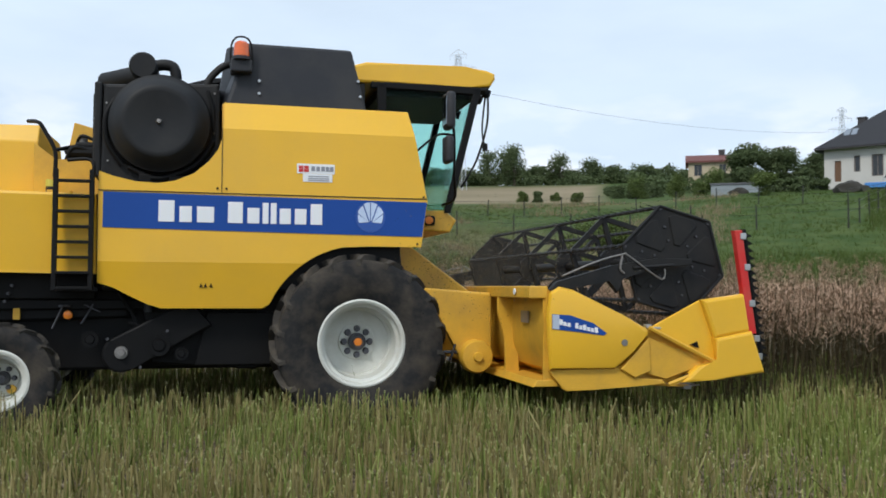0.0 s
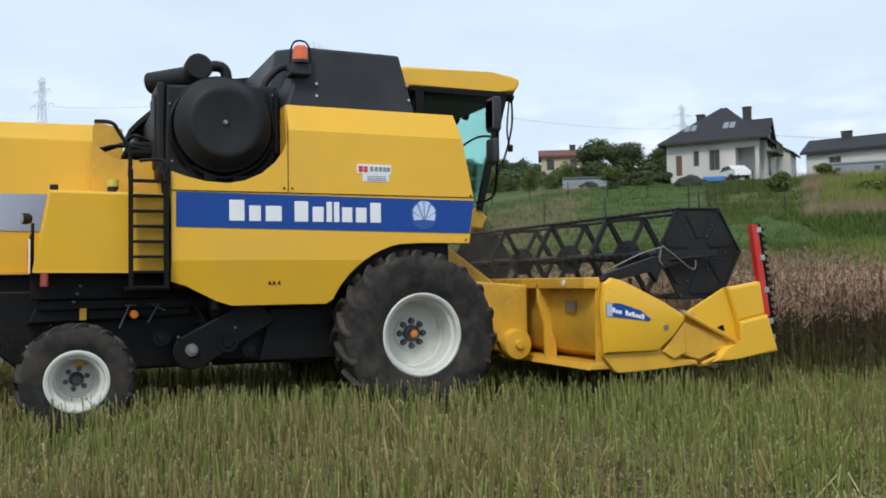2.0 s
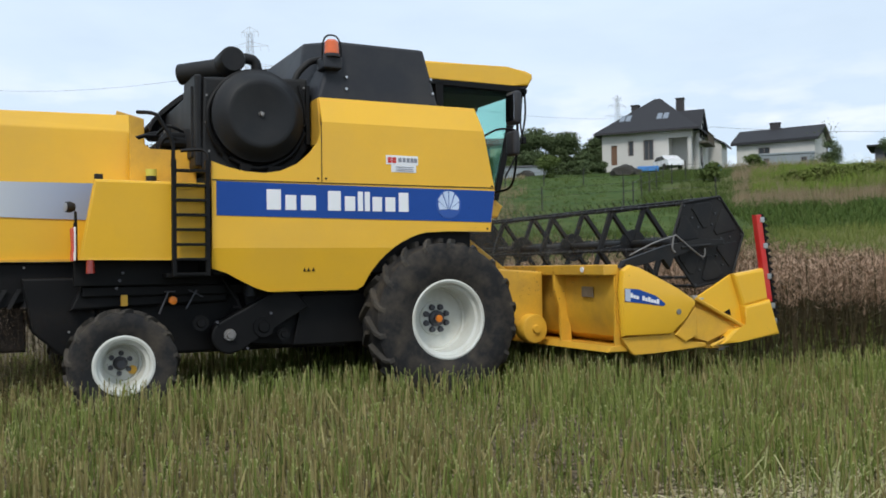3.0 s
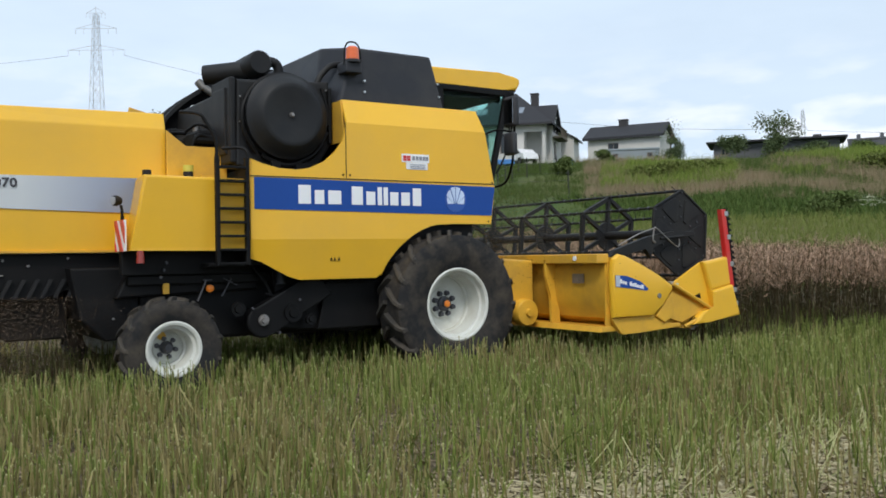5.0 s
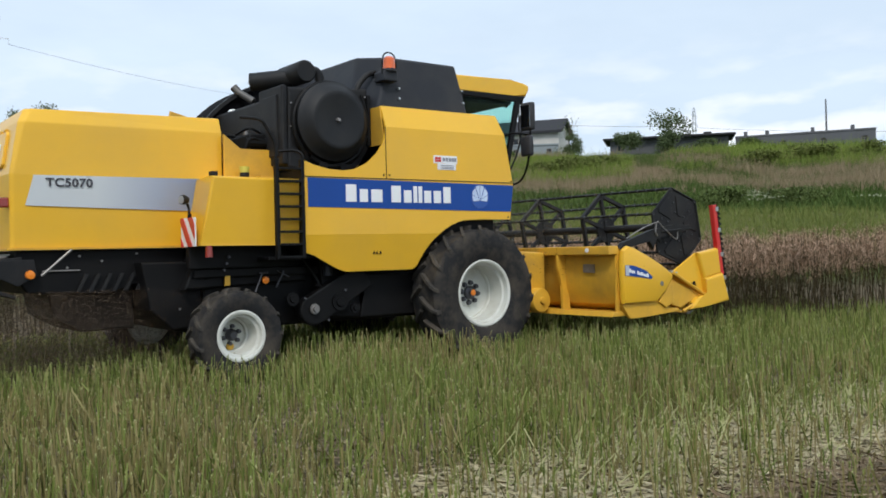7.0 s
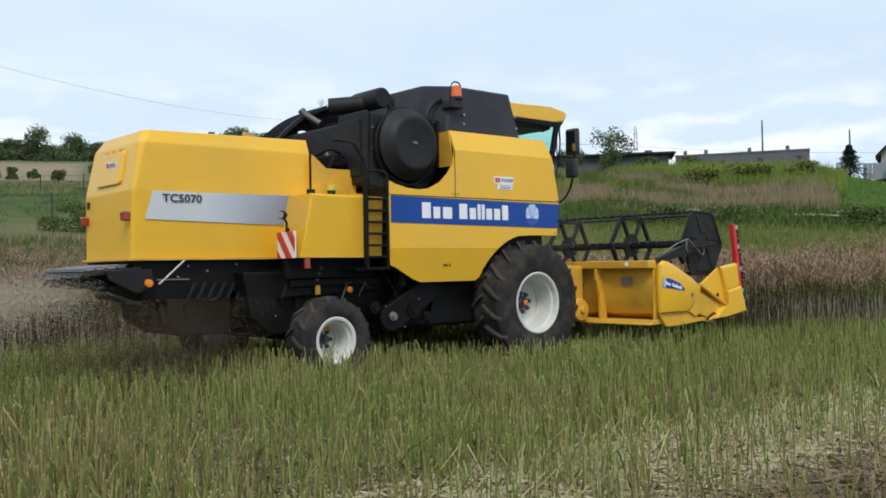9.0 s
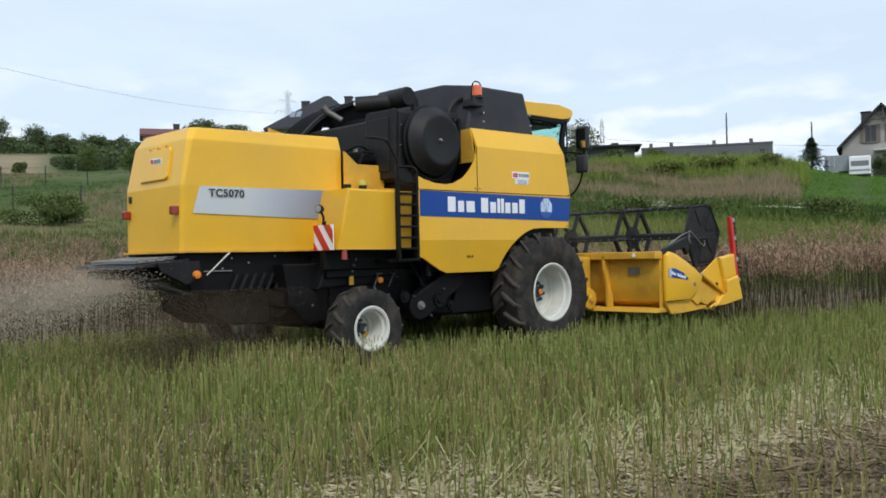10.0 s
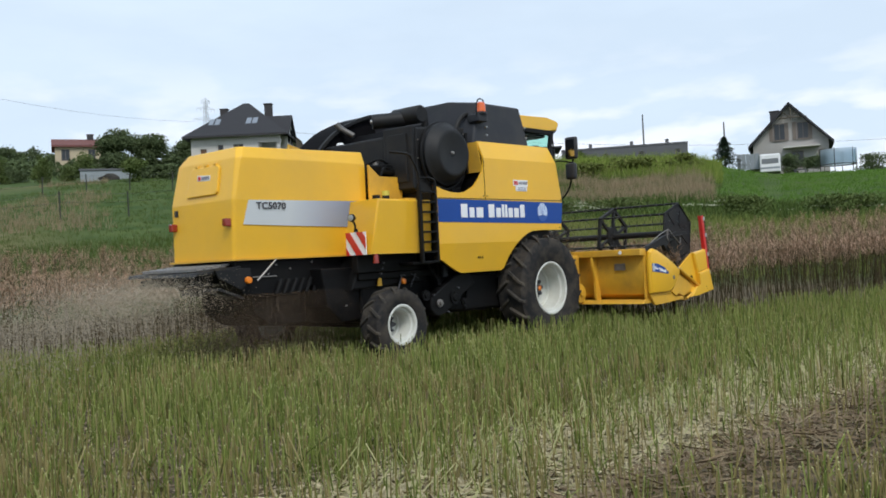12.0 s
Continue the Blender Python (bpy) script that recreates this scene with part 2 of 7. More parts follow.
def lathe(bm, prof, n=40, centre=(0, 0, 0), closed=False):
    """A profile of (radius, y) turned about the y axis through centre."""
    cx, cy, cz = centre
    rings = []
    for r, y in prof:
        if r < 1e-6:
            rings.append([bm.verts.new((cx, cy + y, cz))] * n)
        else:
            rings.append([bm.verts.new((cx + r * math.cos(2 * math.pi * k / n), cy + y, cz + r * math.sin(2 * math.pi * k / n))) for k in range(n)])
    pairs = list(zip(rings, rings[1:])) + ([(rings[-1], rings[0])] if closed else [])
    for A, B in pairs:
        for k in range(n):
            q = []
            for v in (A[k], A[(k + 1) % n], B[(k + 1) % n], B[k]):
                if v not in q:
                    q.append(v)
            if len(q) > 2:
                bm.faces.new(q)
    return bm


def folded(bm, poly, yfun, cuts, thick=0.03):
    """A sheet-metal panel: an outline in x-z, folded along level lines, with thickness."""
    f0 = bm.faces.new([bm.verts.new((p[0], 0, p[1])) for p in poly])
    for z in cuts:
        bmesh.ops.bisect_plane(bm, geom=bm.verts[:] + bm.edges[:] + bm.faces[:], plane_co=(0, 0, z), plane_no=(0, 0, 1))
    for v in bm.verts:
        v.co.y = yfun(v.co.x, v.co.z)
    s = 1 if sum(yfun(p[0], p[1]) for p in poly) < 0 else -1
    ex = bmesh.ops.extrude_face_region(bm, geom=bm.faces[:])
    for v in (g for g in ex["geom"] if isinstance(g, bmesh.types.BMVert)):
        v.co.y += s * thick
    return bm


def mesh_np(name, verts, faces, material, smooth=False):
    me = bpy.data.meshes.new(name)
    me.from_pydata(verts, [], faces)
    me.update()
    me.materials.append(material)
    if smooth:
        me.polygons.foreach_set("use_smooth", [True] * len(me.polygons))
    return me
# ---- ground ----
FIELD_Y = lambda x: 10.600 + 0.1863 * x - 0.00447 * x * x   # the harvester's middle line over the field


def skyline(b):
    """How steeply the hillside rises, in degrees, by compass bearing from the headland."""
    return float(np.interp(b, [-60, -20, 12, 20, 32, 40, 47, 53, 58, 66, 90, 140], [4.5, 4.9, 5.2, 5.75, 5.75, 5.6, 5.4, 5.1, 3.95, 3.7, 3.0, 1.0]))


def ground_z(x, y):
    r = math.hypot(x, y)
    b = math.degrees(math.atan2(x, y))
    if r < 15 or abs(b) > 150:
        return 0.0
    tE = math.tan(radians(skyline(b)))
    z90 = 1.35 + 88 * tE
    if r < 27:
        z = 0.30 * ((r - 15) / 12) ** 2
    elif r < 88:
        s = (r - 27) / 61
        z = 0.30 + (z90 - 0.30) * (0.9 * s + 0.1 * s * s * (3 - 2 * s))
    else:
        up = 1.25 * max(0, min(1, (20 - b) / 8)) * max(0, min(1, (r - 88) / 140))
        z = 1.35 + min(r, 320) * math.tan(radians(skyline(b) + up)) + max(0, r - 320) * 0.01
    fade = 1 - max(0, (abs(b) - 100)) / 50
    return z * max(0, min(1, fade)) + (0.25 * noise.noise((x * 0.12, y * 0.12, 0)) if 34 < r < 85 else 0)


def land_material():
    m = mat("field_and_hillside", (0.12, 0.10, 0.06), 0.95, 0, 0.2, 0.5, 14, 0.4)
    nt = m.node_tree
    N, L = nt.nodes.new, nt.links.new
    b = nt.nodes["Principled BSDF"]
    at = N("ShaderNodeAttribute")
    at.attribute_name = "cover"
    co = N("ShaderNodeTexCoord")

    def two(c0, c1, scale, lo=0.35, hi=0.65):
        n, r = N("ShaderNodeTexNoise"), N("ShaderNodeValToRGB")
        n.inputs["Scale"].default_value, n.inputs["Detail"].default_value, n.inputs["Roughness"].default_value = scale, 8, 0.65
        L(co.outputs["Object"], n.inputs["Vector"])
        r.color_ramp.elements[0].position, r.color_ramp.elements[1].position = lo, hi
        r.color_ramp.elements[0].color, r.color_ramp.elements[1].color = (*c0, 1), (*c1, 1)
        L(n.outputs["Fac"], r.inputs[0])
        return r.outputs[0]

    soil = two((0.055, 0.047, 0.03), (0.20, 0.16, 0.105), 6.0)
    meadow = two((0.034, 0.066, 0.016), (0.078, 0.108, 0.033), 0.5)
    rough = two((0.07, 0.09, 0.025), (0.17, 0.145, 0.075), 0.22)
    tan = two((0.20, 0.165, 0.10), (0.26, 0.21, 0.135), 0.05)
    sep = N("ShaderNodeSeparateColor")
    L(at.outputs["Color"], sep.inputs[0])
    col = soil
    for k, src in ((0, meadow), (1, rough), (2, tan)):
        mx = N("ShaderNodeMix")
        mx.data_type = "RGBA"
        L(sep.outputs[k], mx.inputs[0])
        L(col, mx.inputs[6])
        L(src, mx.inputs[7])
        col = mx.outputs[2]
    L(col, b.inputs["Base Color"])
    b.inputs["Specular IOR Level"].default_value = 0.08
    return m


def build_ground():
    """One sheet in rings and sectors from underfoot to the horizon."""
    radii = [0, 2, 4, 7, 10, 13, 15, 17, 19, 21, 23, 25, 27] + [28 + 2 * i for i in range(31)] + [95, 105, 120, 140, 165, 200, 240, 290, 320, 400, 600, 1000, 1800, 3000]
    bears = [-180 + 10 * i for i in range(15)] + [-30 + 1.5 * i for i in range(80)] + [90 + 10 * i for i in range(9)]
    vs, cols = [(0, 0, 0)], [(0, 0, 0, 1)]
    for r in radii[1:]:
        for b in bears:
            x, y = r * math.sin(radians(b)), r * math.cos(radians(b))
            vs.append((x, y, ground_z(x, y)))
            w = noise.noise((x * 0.05, y * 0.05, 3))
            g = min(1, max(0, (r - 25) / 3))
            # mown meadow towards the houses, rough bank opposite the field's end
            bank = min(1, max(0, (b - 29 + 6 * w) / 5)) * (1 if r < 84 else max(0, 1 - (r - 84) / 8))
            bank = max(bank, min(1, max(0, (17 - b) / 4)) * min(1, max(0, 0.45 + 1.6 * w)) * min(1, max(0, (r - 36) / 4)) * (1 if r < 95 else 0))
            lawn = min(1, max(0, (b - 52) / 1.5)) * min(1, max(0, (r - 50) / 4))
            strip = 1 - min(1, max(0, (r - 30) / 4))
            bank = bank * (1 - lawn) * (1 - 0.8 * strip)
            tan = 1.0 if (102 < r < 240 and -14 < b < 9.6) else 0.0
            cols.append((g, g * bank, tan, 1))
    n = len(bears)
    fs = [(0, 1 + k, 1 + (k + 1) % n) for k in range(n)]
    for i in range(len(radii) - 2):
        for k in range(n):
            a, b2 = 1 + i * n + k, 1 + i * n + (k + 1) % n
            fs.append((a, a + n, b2 + n, b2))
    me = mesh_np("ground", vs, fs, land_material(), True)
    at = me.color_attributes.new("cover", "FLOAT_COLOR", "POINT")
    at.data.foreach_set("color", [c for q in cols for c in q])
    return tagged(new("ground", me), "stubble field rising to a green hillside meadow", "ground", kind="structure")


ground = build_ground()
# ---- the combine harvester: x ahead, y to its left, z up, front axle over the origin ----
combine = thing("combine_harvester", "yellow combine harvester with blue stripe cutting ripe rapeseed", "combine harvester")
SIDE = 1.51


def side_y(sign):
    def y(x, z):
        d = SIDE
        if z > 2.80:
            d -= (z - 2.80) * 0.42
        if z < 1.56:
            d -= (1.56 - z) * 0.17
        return sign * d
    return y


def bm_new():
    return bmesh.new()


def arc(cx, cz, r, a0, a1, n):
    return [(cx + r * math.cos(radians(a0 + (a1 - a0) * i / n)), cz + r * math.sin(radians(a0 + (a1 - a0) * i / n))) for i in range(n + 1)]


def letter_blocks(parent, material, x0, x1, z0, y, widths, caps, height, small, name="letter_block", group=""):
    """Plain blocks in place of a brand's letters: one a letter, with its width and height."""
    total = sum(widths)
    x = x0
    for w, c in zip(widths, caps):
        wx = (x1 - x0) * w / total
        if c:
            h = height if c == 2 else small
            bm = bm_new()
            box(bm, x + wx * 0.13, x + wx * 0.87, y - 0.003, y + 0.003, z0, z0 + h, 0.002, 1)
            part(name, bm, material, parent)
        x += wx


def sticker(parent, x0, x1, y, z0, z1):
    bm = bm_new()
    box(bm, x0, x1, y - 0.004, y + 0.001, z0 + (z1 - z0) * 0.45, z1)
    box(bm, x0 + (x1 - x0) * 0.16, x1 - (x1 - x0) * 0.06, y - 0.004, y + 0.001, z0, z0 + (z1 - z0) * 0.44)
    part("dealer_sticker", bm, WHITE, parent, "white dealer sticker with red mark")
    bm = bm_new()
    w = x1 - x0
    for i, (fx, fz) in enumerate(((0.05, 0.72), (0.05, 0.54), (0.19, 0.72), (0.19, 0.54))):
        box(bm, x0 + w * fx, x0 + w * (fx + 0.12), y - 0.007, y - 0.004, z0 + (z1 - z0) * fz, z0 + (z1 - z0) * (fz + 0.16))
    parts("sticker_mark", bm, RED, parent)
    bm = bm_new()
    for fx in (0.38, 0.51, 0.64, 0.76, 0.87):
        box(bm, x0 + w * fx, x0 + w * (fx + 0.095), y - 0.007, y - 0.004, z0 + (z1 - z0) * 0.6, z0 + (z1 - z0) * 0.86)
    for fz in (0.28, 0.16, 0.06):
        box(bm, x0 + w * 0.3, x0 + w * 0.85, y - 0.007, y - 0.004, z0 + (z1 - z0) * fz, z0 + (z1 - z0) * (fz + 0.05))
    parts("sticker_lines", bm, GREYPRINT, parent)


PANEL = ([(-1.27, 3.06), (0.48, 3.06), (0.66, 2.17), (0.60, 1.73), (0.10, 1.73)]
         + arc(0.02, 0.80, 0.935, 95, 156, 10)[1:] + [(-0.90, 1.14), (-1.80, 1.14), (-1.93, 1.18), (-2.09, 1.26), (-2.22, 1.33), (-2.35, 1.37), (-2.35, 2.37)]
         + [(-2.22, 2.325), (-2.04, 2.285), (-1.85, 2.275), (-1.70, 2.30), (-1.53, 2.375), (-1.40, 2.49), (-1.32, 2.60), (-1.28, 2.72), (-1.27, 2.85)])


def build_sides():
    for s in (-1, 1):
        bm = folded(bm_new(), PANEL, side_y(s), (2.80, 1.56))
        panel = part("side_panel", bm, YELLOW, combine, "folded yellow side panel with blue stripe")
        y = s * (SIDE + 0.003)
        bm = bm_new()
        prism(bm, [(-2.31, 1.865), (-2.31, 2.185), (0.655, 2.165), (0.605, 1.83)], y - 0.003, y + 0.003)
        part("blue_stripe", bm, BLUE, panel)
        bm = bm_new()
        box(bm, -2.35, 0.66, y - 0.004, y + 0.002, 2.193, 2.201)
        box(bm, -1.285, -1.279, y - 0.004, y + 0.002, 2.20, 2.80)
        parts("panel_joint", bm, BLACK, panel)
        if s < 0:
            letter_blocks(panel, WHITE, -1.86, -0.34, 1.925, y - 0.005, [1.15, 0.9, 1.25, 0.45, 1.1, 0.9, 0.45, 0.45, 0.85, 0.9, 0.9],
                          [2, 1, 1, 0, 2, 1, 2, 2, 1, 1, 2], 0.195, 0.145)
            # round mark of pale petals
            bm = bm_new()
            prism(bm, arc(0.10, 2.01, 0.145, 0, 348, 29), y - 0.007, y - 0.003)
            part("round_mark", bm, mat("mark_blue", (0.025, 0.09, 0.36), 0.35), panel)
            bm = bm_new()
            for a0, a1, r in ((62, 88, 0.14), (92, 118, 0.14), (18, 55, 0.13), (125, 162, 0.13), (-28, 12, 0.12), (168, 208, 0.12)):
                prism(bm, [(0.10 + 0.02 * math.cos(radians((a0 + a1) / 2)), 1.96)] + arc(0.10, 2.01, r, a0, a1, 6), y - 0.011, y - 0.007)
            parts("mark_petals", bm, mat("mark_petal", (0.55, 0.66, 0.85), 0.3), panel)
            sticker(panel, -0.60, -0.245, -SIDE - 0.002, 2.33, 2.50)
            bm = bm_new()
            for x in (-1.47, -1.43, -1.38):
                prism(bm, [(x, 1.335), (x + 0.03, 1.335), (x + 0.015, 1.37)], -SIDE + 0.028, -SIDE + 0.045)
            parts("worn_mark", bm, BLACKSTEEL, panel)
        bm = bm_new()
        for x, z in ((0.62, 2.215), (-1.24, 2.24), (-1.32, 2.24), (0.56, 1.76)):
            rod(bm, (x, y, z), (x, y + s * 0.006, z), 0.011, n=8)
        parts("panel_screw", bm, BLACKSTEEL, panel)


build_sides()


def build_body():
    # dark inner body behind the panels, down to the axle
    bm = bm_new()
    box(bm, -2.32, 0.42, -1.40, 1.40, 1.30, 2.30, 0.02)
    box(bm, -1.25, 0.40, -1.38, 1.38, 2.28, 2.98, 0.02)
    part("inner_body", bm, BLACKSTEEL, combine)
    bm = bm_new()
    box(bm, -3.3, 0.6, -0.95, 0.95, 0.55, 1.32, 0.03)
    prism(bm, [(-1.9, 0.62), (-0.95, 0.55), (-0.6, 0.75), (-0.6, 1.3), (-2.0, 1.3)], -1.15, 1.15, 0.02)
    prism(bm, [(-3.55, 1.0), (-3.35, 1.45), (-2.2, 1.45), (-2.1, 1.05)], -1.05, 1.05, 0.02)
    part("chassis", bm, BLACKSTEEL, combine)
    # front axle with final drives
    bm = bm_new()
    rod(bm, (0, -1.3, 0.82), (0, 1.3, 0.82), 0.13, n=16)
    for s in (-1, 1):
        box(bm, -0.22, 0.22, s * 1.0 - 0.12, s * 1.0 + 0.12, 0.62, 1.15, 0.04)
    part("front_axle", bm, BLACKSTEEL, combine)
    bm = bm_new()
    box(bm, -3.28, -3.0, -1.1, 1.1, 0.55, 0.70, 0.03)
    box(bm, -3.30, -2.98, -0.2, 0.2, 0.6, 1.0, 0.03)
    rod(bm, (-3.14, -1.25, 0.53), (-3.14, 1.25, 0.53), 0.06, n=12)
    part("rear_axle", bm, BLACKSTEEL, combine)
    # long rail along the frame, step plates, brackets
    bm = bm_new()
    box(bm, -3.45, -1.75, -1.10, -0.96, 1.12, 1.22, 0.015)
    box(bm, -2.75, -2.35, -1.42, -1.10, 1.29, 1.33, 0.008)
    box(bm, -3.52, -2.4, -1.15, -1.05, 1.22, 1.46, 0.01)
    part("frame_rail", bm, BLACKSTEEL, combine)
    # drive cover slanting up to the panel with its pulley
    bm = bm_new()
    prism(bm, arc(-2.15, 0.72, 0.17, 130, 310, 12) + [(-1.35, 0.98), (-1.55, 1.22)], -1.30, -1.16, 0.02)
    cover = part("drive_cover", bm, BLACKSTEEL, combine)
    bm = lathe(bm_new(), [(0.0, -0.05), (0.03, -0.05), (0.035, -0.02), (0.055, -0.02), (0.06, 0.0), (0.0, 0.0)], 20, (-2.15, -1.31, 0.735))
    part("pulley_hub", bm, GREYMETAL, cover)
    for px, pz, pr in ((-1.82, 0.80, 0.10), (-2.42, 0.86, 0.075), (-1.62, 0.72, 0.06)):
        bm = lathe(bm_new(), [(0, -0.03), (pr * 0.5, -0.03), (pr * 0.6, -0.01), (pr, -0.012), (pr, 0.02), (0, 0.02)], 18, (px, -1.31, pz))
        part("pulley", bm, BLACKSTEEL, cover, smooth=True)
    bm = bm_new()
    for x, z in ((-2.27, 0.86), (-1.98, 0.6), (-1.75, 0.93)):
        rod(bm, (x, -1.33, z), (x, -1.30, z), 0.014, n=8)
    parts("cover_bolt", bm, HUBGREY, cover)
    bm = prism(bm_new(), [(-1.5, 0.60), (-0.75, 0.60), (-0.62, 0.72), (-0.62, 1.1), (-1.4, 1.1)], -1.22, -1.17, 0.01)
    part("belly_guard", bm, BLACKSTEEL, combine)
    bm = rod(bm_new(), (-1.92, -1.22, 1.10), (-1.92, -1.22, 1.27), 0.05, n=14)
    part("filter_canister", bm, DARKGREY, combine)
    # side struts and hose brackets
    bm = bm_new()
    rod(bm, (-2.77, -1.12, 0.95), (-2.68, -1.12, 1.16), 0.010)
    rod(bm, (-2.72, -1.12, 1.155), (-2.62, -1.12, 1.155), 0.010)
    rod(bm, (-2.52, -1.12, 0.99), (-2.42, -1.12, 1.17), 0.010)
    rod(bm, (-2.50, -1.12, 1.17), (-2.36, -1.12, 1.10), 0.008)
    for z in (1.2, 1.27, 1.34):
        rod(bm, (-3.16 + (z - 1.2) * 0.4, -1.22, z), (-3.16 + (z - 1.2) * 0.4, -1.18, z), 0.014, n=8)
    parts("bracket_rod", bm, HUBGREY, combine)
    bm = box(bm_new(), -3.11, -3.05, -1.10, -1.07, 1.03, 1.14, 0.004)
    part("warning_plate", bm, YELLOW_WORN, combine)
    bm = lathe(bm_new(), [(0, -0.03), (0.036, -0.025), (0.042, 0), (0, 0)], 18, (-2.64, -1.10, 1.073))
    part("side_reflector", bm, ORANGE, combine, "round orange side reflector")
    bm = bm_new()
    hose(bm, [(-2.2, -1.15, 1.3), (-2.05, -1.2, 1.05), (-2.0, -1.22, 0.85)], 0.02)
    hose(bm, [(-1.7, -1.18, 1.12), (-1.8, -1.22, 0.95), (-2.1, -1.24, 1.0)], 0.014)
    hose(bm, [(0.42, -1.2, 1.78), (0.45, -1.2, 1.5), (0.40, -1.1, 1.25)], 0.02)
    parts("hydraulic_hose", bm, BLACKSTEEL, combine)


build_body()


def build_ladder():
    bm = bm_new()
    prism(bm, [(-3.50, 1.46), (-2.37, 1.45), (-2.37, 2.17), (-3.37, 2.18)], -1.45, -0.72, 0.025)
    for v in bm.verts:      # the rear end slants in to the hood
        if v.co.x < -3.2 and v.co.y > -1.0:
            v.co.x += 0.09
        if v.co.z < 1.5:
            v.co.y = max(v.co.y, -1.40)
    b = part("ladder_box", bm, YELLOW, combine, "yellow battery box beside the ladder")
    bm = bm_new()
    box(bm, -2.80, -2.60, -1.38, -1.2, 2.17, 2.20)
    part("box_lid", bm, YELLOW_WORN, b)
    bm = lathe(bm_new(), [(0, 0), (0.05, 0), (0.05, 0.09), (0, 0.09)], 18)
    bmesh.ops.rotate(bm, verts=bm.verts, matrix=Matrix.Rotation(radians(90), 3, "X"))
    bmesh.ops.translate(bm, verts=bm.verts, vec=(-2.82, -1.02, 2.17))
    cap = part("filler_neck", bm, BLACK, b)
    bm = bm_new()
    rod(bm, (-2.82, -1.02, 2.26), (-2.82, -1.02, 2.325), 0.052, n=16)
    part("filler_cap", bm, mat("cap_yellow", (0.55, 0.5, 0.08), 0.5), b)
    bm = box(bm_new(), -3.36, -3.29, -1.40, -1.32, 2.18, 2.23, 0.006)
    part("latch", bm, BLACK, b)
    lad = new("ladder")
    lad.parent = combine
    lad["label"] = "black steel access ladder"
    for x in (-2.70, -2.40):
        bm = bm_new()
        box(bm, x - 0.02, x + 0.02, -1.575, -1.515, 1.30, 2.37, 0.006)
        part("rail", bm, BLACKSTEEL, lad)
    for i in range(8):
        bm = box(bm_new(), -2.69, -2.41, -1.585, -1.505, 1.31 + 0.135 * i, 1.335 + 0.135 * i, 0.004)
        part("rung", bm, BLACKSTEEL, lad)
    bm = bm_new()
    hose(bm, [(-2.71, -1.55, 2.3), (-2.71, -1.55, 2.52), (-2.80, -1.53, 2.70), (-2.86, -1.50, 2.78), (-2.98, -1.3, 2.82)], 0.018)
    hose(bm, [(-2.39, -1.55, 2.3), (-2.39, -1.55, 2.42), (-2.45, -1.5, 2.47), (-2.62, -1.45, 2.46)], 0.016)
    parts("handrail", bm, BLACKSTEEL, lad)
    # yellow walkway walls between the box and the hood
    bm = bm_new()
    prism(bm, [(-3.0, 2.17), (-2.37, 2.17), (-2.37, 2.54), (-2.81, 2.53), (-3.0, 2.69)], -0.90, -0.86, 0.008)
    part("walkway_panel", bm, YELLOW_WORN, combine, "dusty yellow panel behind the ladder")
    bm = bm_new()
    prism(bm, [(-2.99, 2.76), (-2.60, 2.77), (-2.61, 3.12), (-2.91, 3.20)], 0.93, 0.97, 0.008)
    part("far_flap", bm, YELLOW_WORN, combine, "dusty yellow flap on the far side")
    # striped warning board with a round work lamp on an arm
    wb = new("warning_board")
    wb.parent = combine
    wb["label"] = "red and white striped warning board"
    bm = box(bm_new(), -3.53, -3.515, -1.34, -0.96, 1.455, 1.755, 0.003)
    part("board", bm, WHITE, wb)
    for y0 in (-0.68, -0.92, -1.16):
        poly = [(y0, 1.755), (y0 - 0.12, 1.755), (y0 - 0.12 - 0.24, 1.455), (y0 - 0.24, 1.455)]
        for lim, s in ((-0.962, -1), (-1.338, 1)):      # trim to the board
            out = []
            for a, b in zip(poly, poly[1:] + poly[:1]):
                ia, ib = s * (a[0] - lim) >= 0, s * (b[0] - lim) >= 0
                if ia:
                    out.append(a)
                if ia != ib:
                    f = (lim - a[0]) / (b[0] - a[0])
                    out.append((lim, a[1] + f * (b[1] - a[1])))
            poly = out
        if len(poly) > 2:
            part("board_stripe", prism(bm_new(), poly, -3.538, -3.531, 0, "x"), RED, wb)
    bm = bm_new()
    hose(bm, [(-3.50, -1.10, 1.74), (-3.50, -1.12, 1.84), (-3.50, -1.08, 1.90)], 0.014)
    rod(bm, (-3.505, -1.15, 1.44), (-3.505, -1.15, 1.80), 0.018)
    part("arm", bm, BLACKSTEEL, wb)
    for nm, prof, mm in (("work_lamp", [(0, -0.04), (0.048, -0.035), (0.052, 0.0), (0.036, 0.04), (0, 0.05)], BLACK), ("lens", [(0, -0.046), (0.040, -0.043), (0.040, -0.038), (0, -0.038)], STEEL)):
        bm = lathe(bm_new(), prof, 20)
        bmesh.ops.rotate(bm, verts=bm.verts, matrix=Matrix.Rotation(radians(-70), 3, "Z"))
        bmesh.ops.translate(bm, verts=bm.verts, vec=(-3.55, -1.12, 1.945))
        part(nm, bm, mm, wb, smooth=True)
    bm = rod(bm_new(), (-3.40, -1.38, 1.34), (-3.40, -1.38, 1.46), 0.04, 0.034, n=14)
    part("marker_lamp", bm, REDLAMP, combine)


build_ladder()


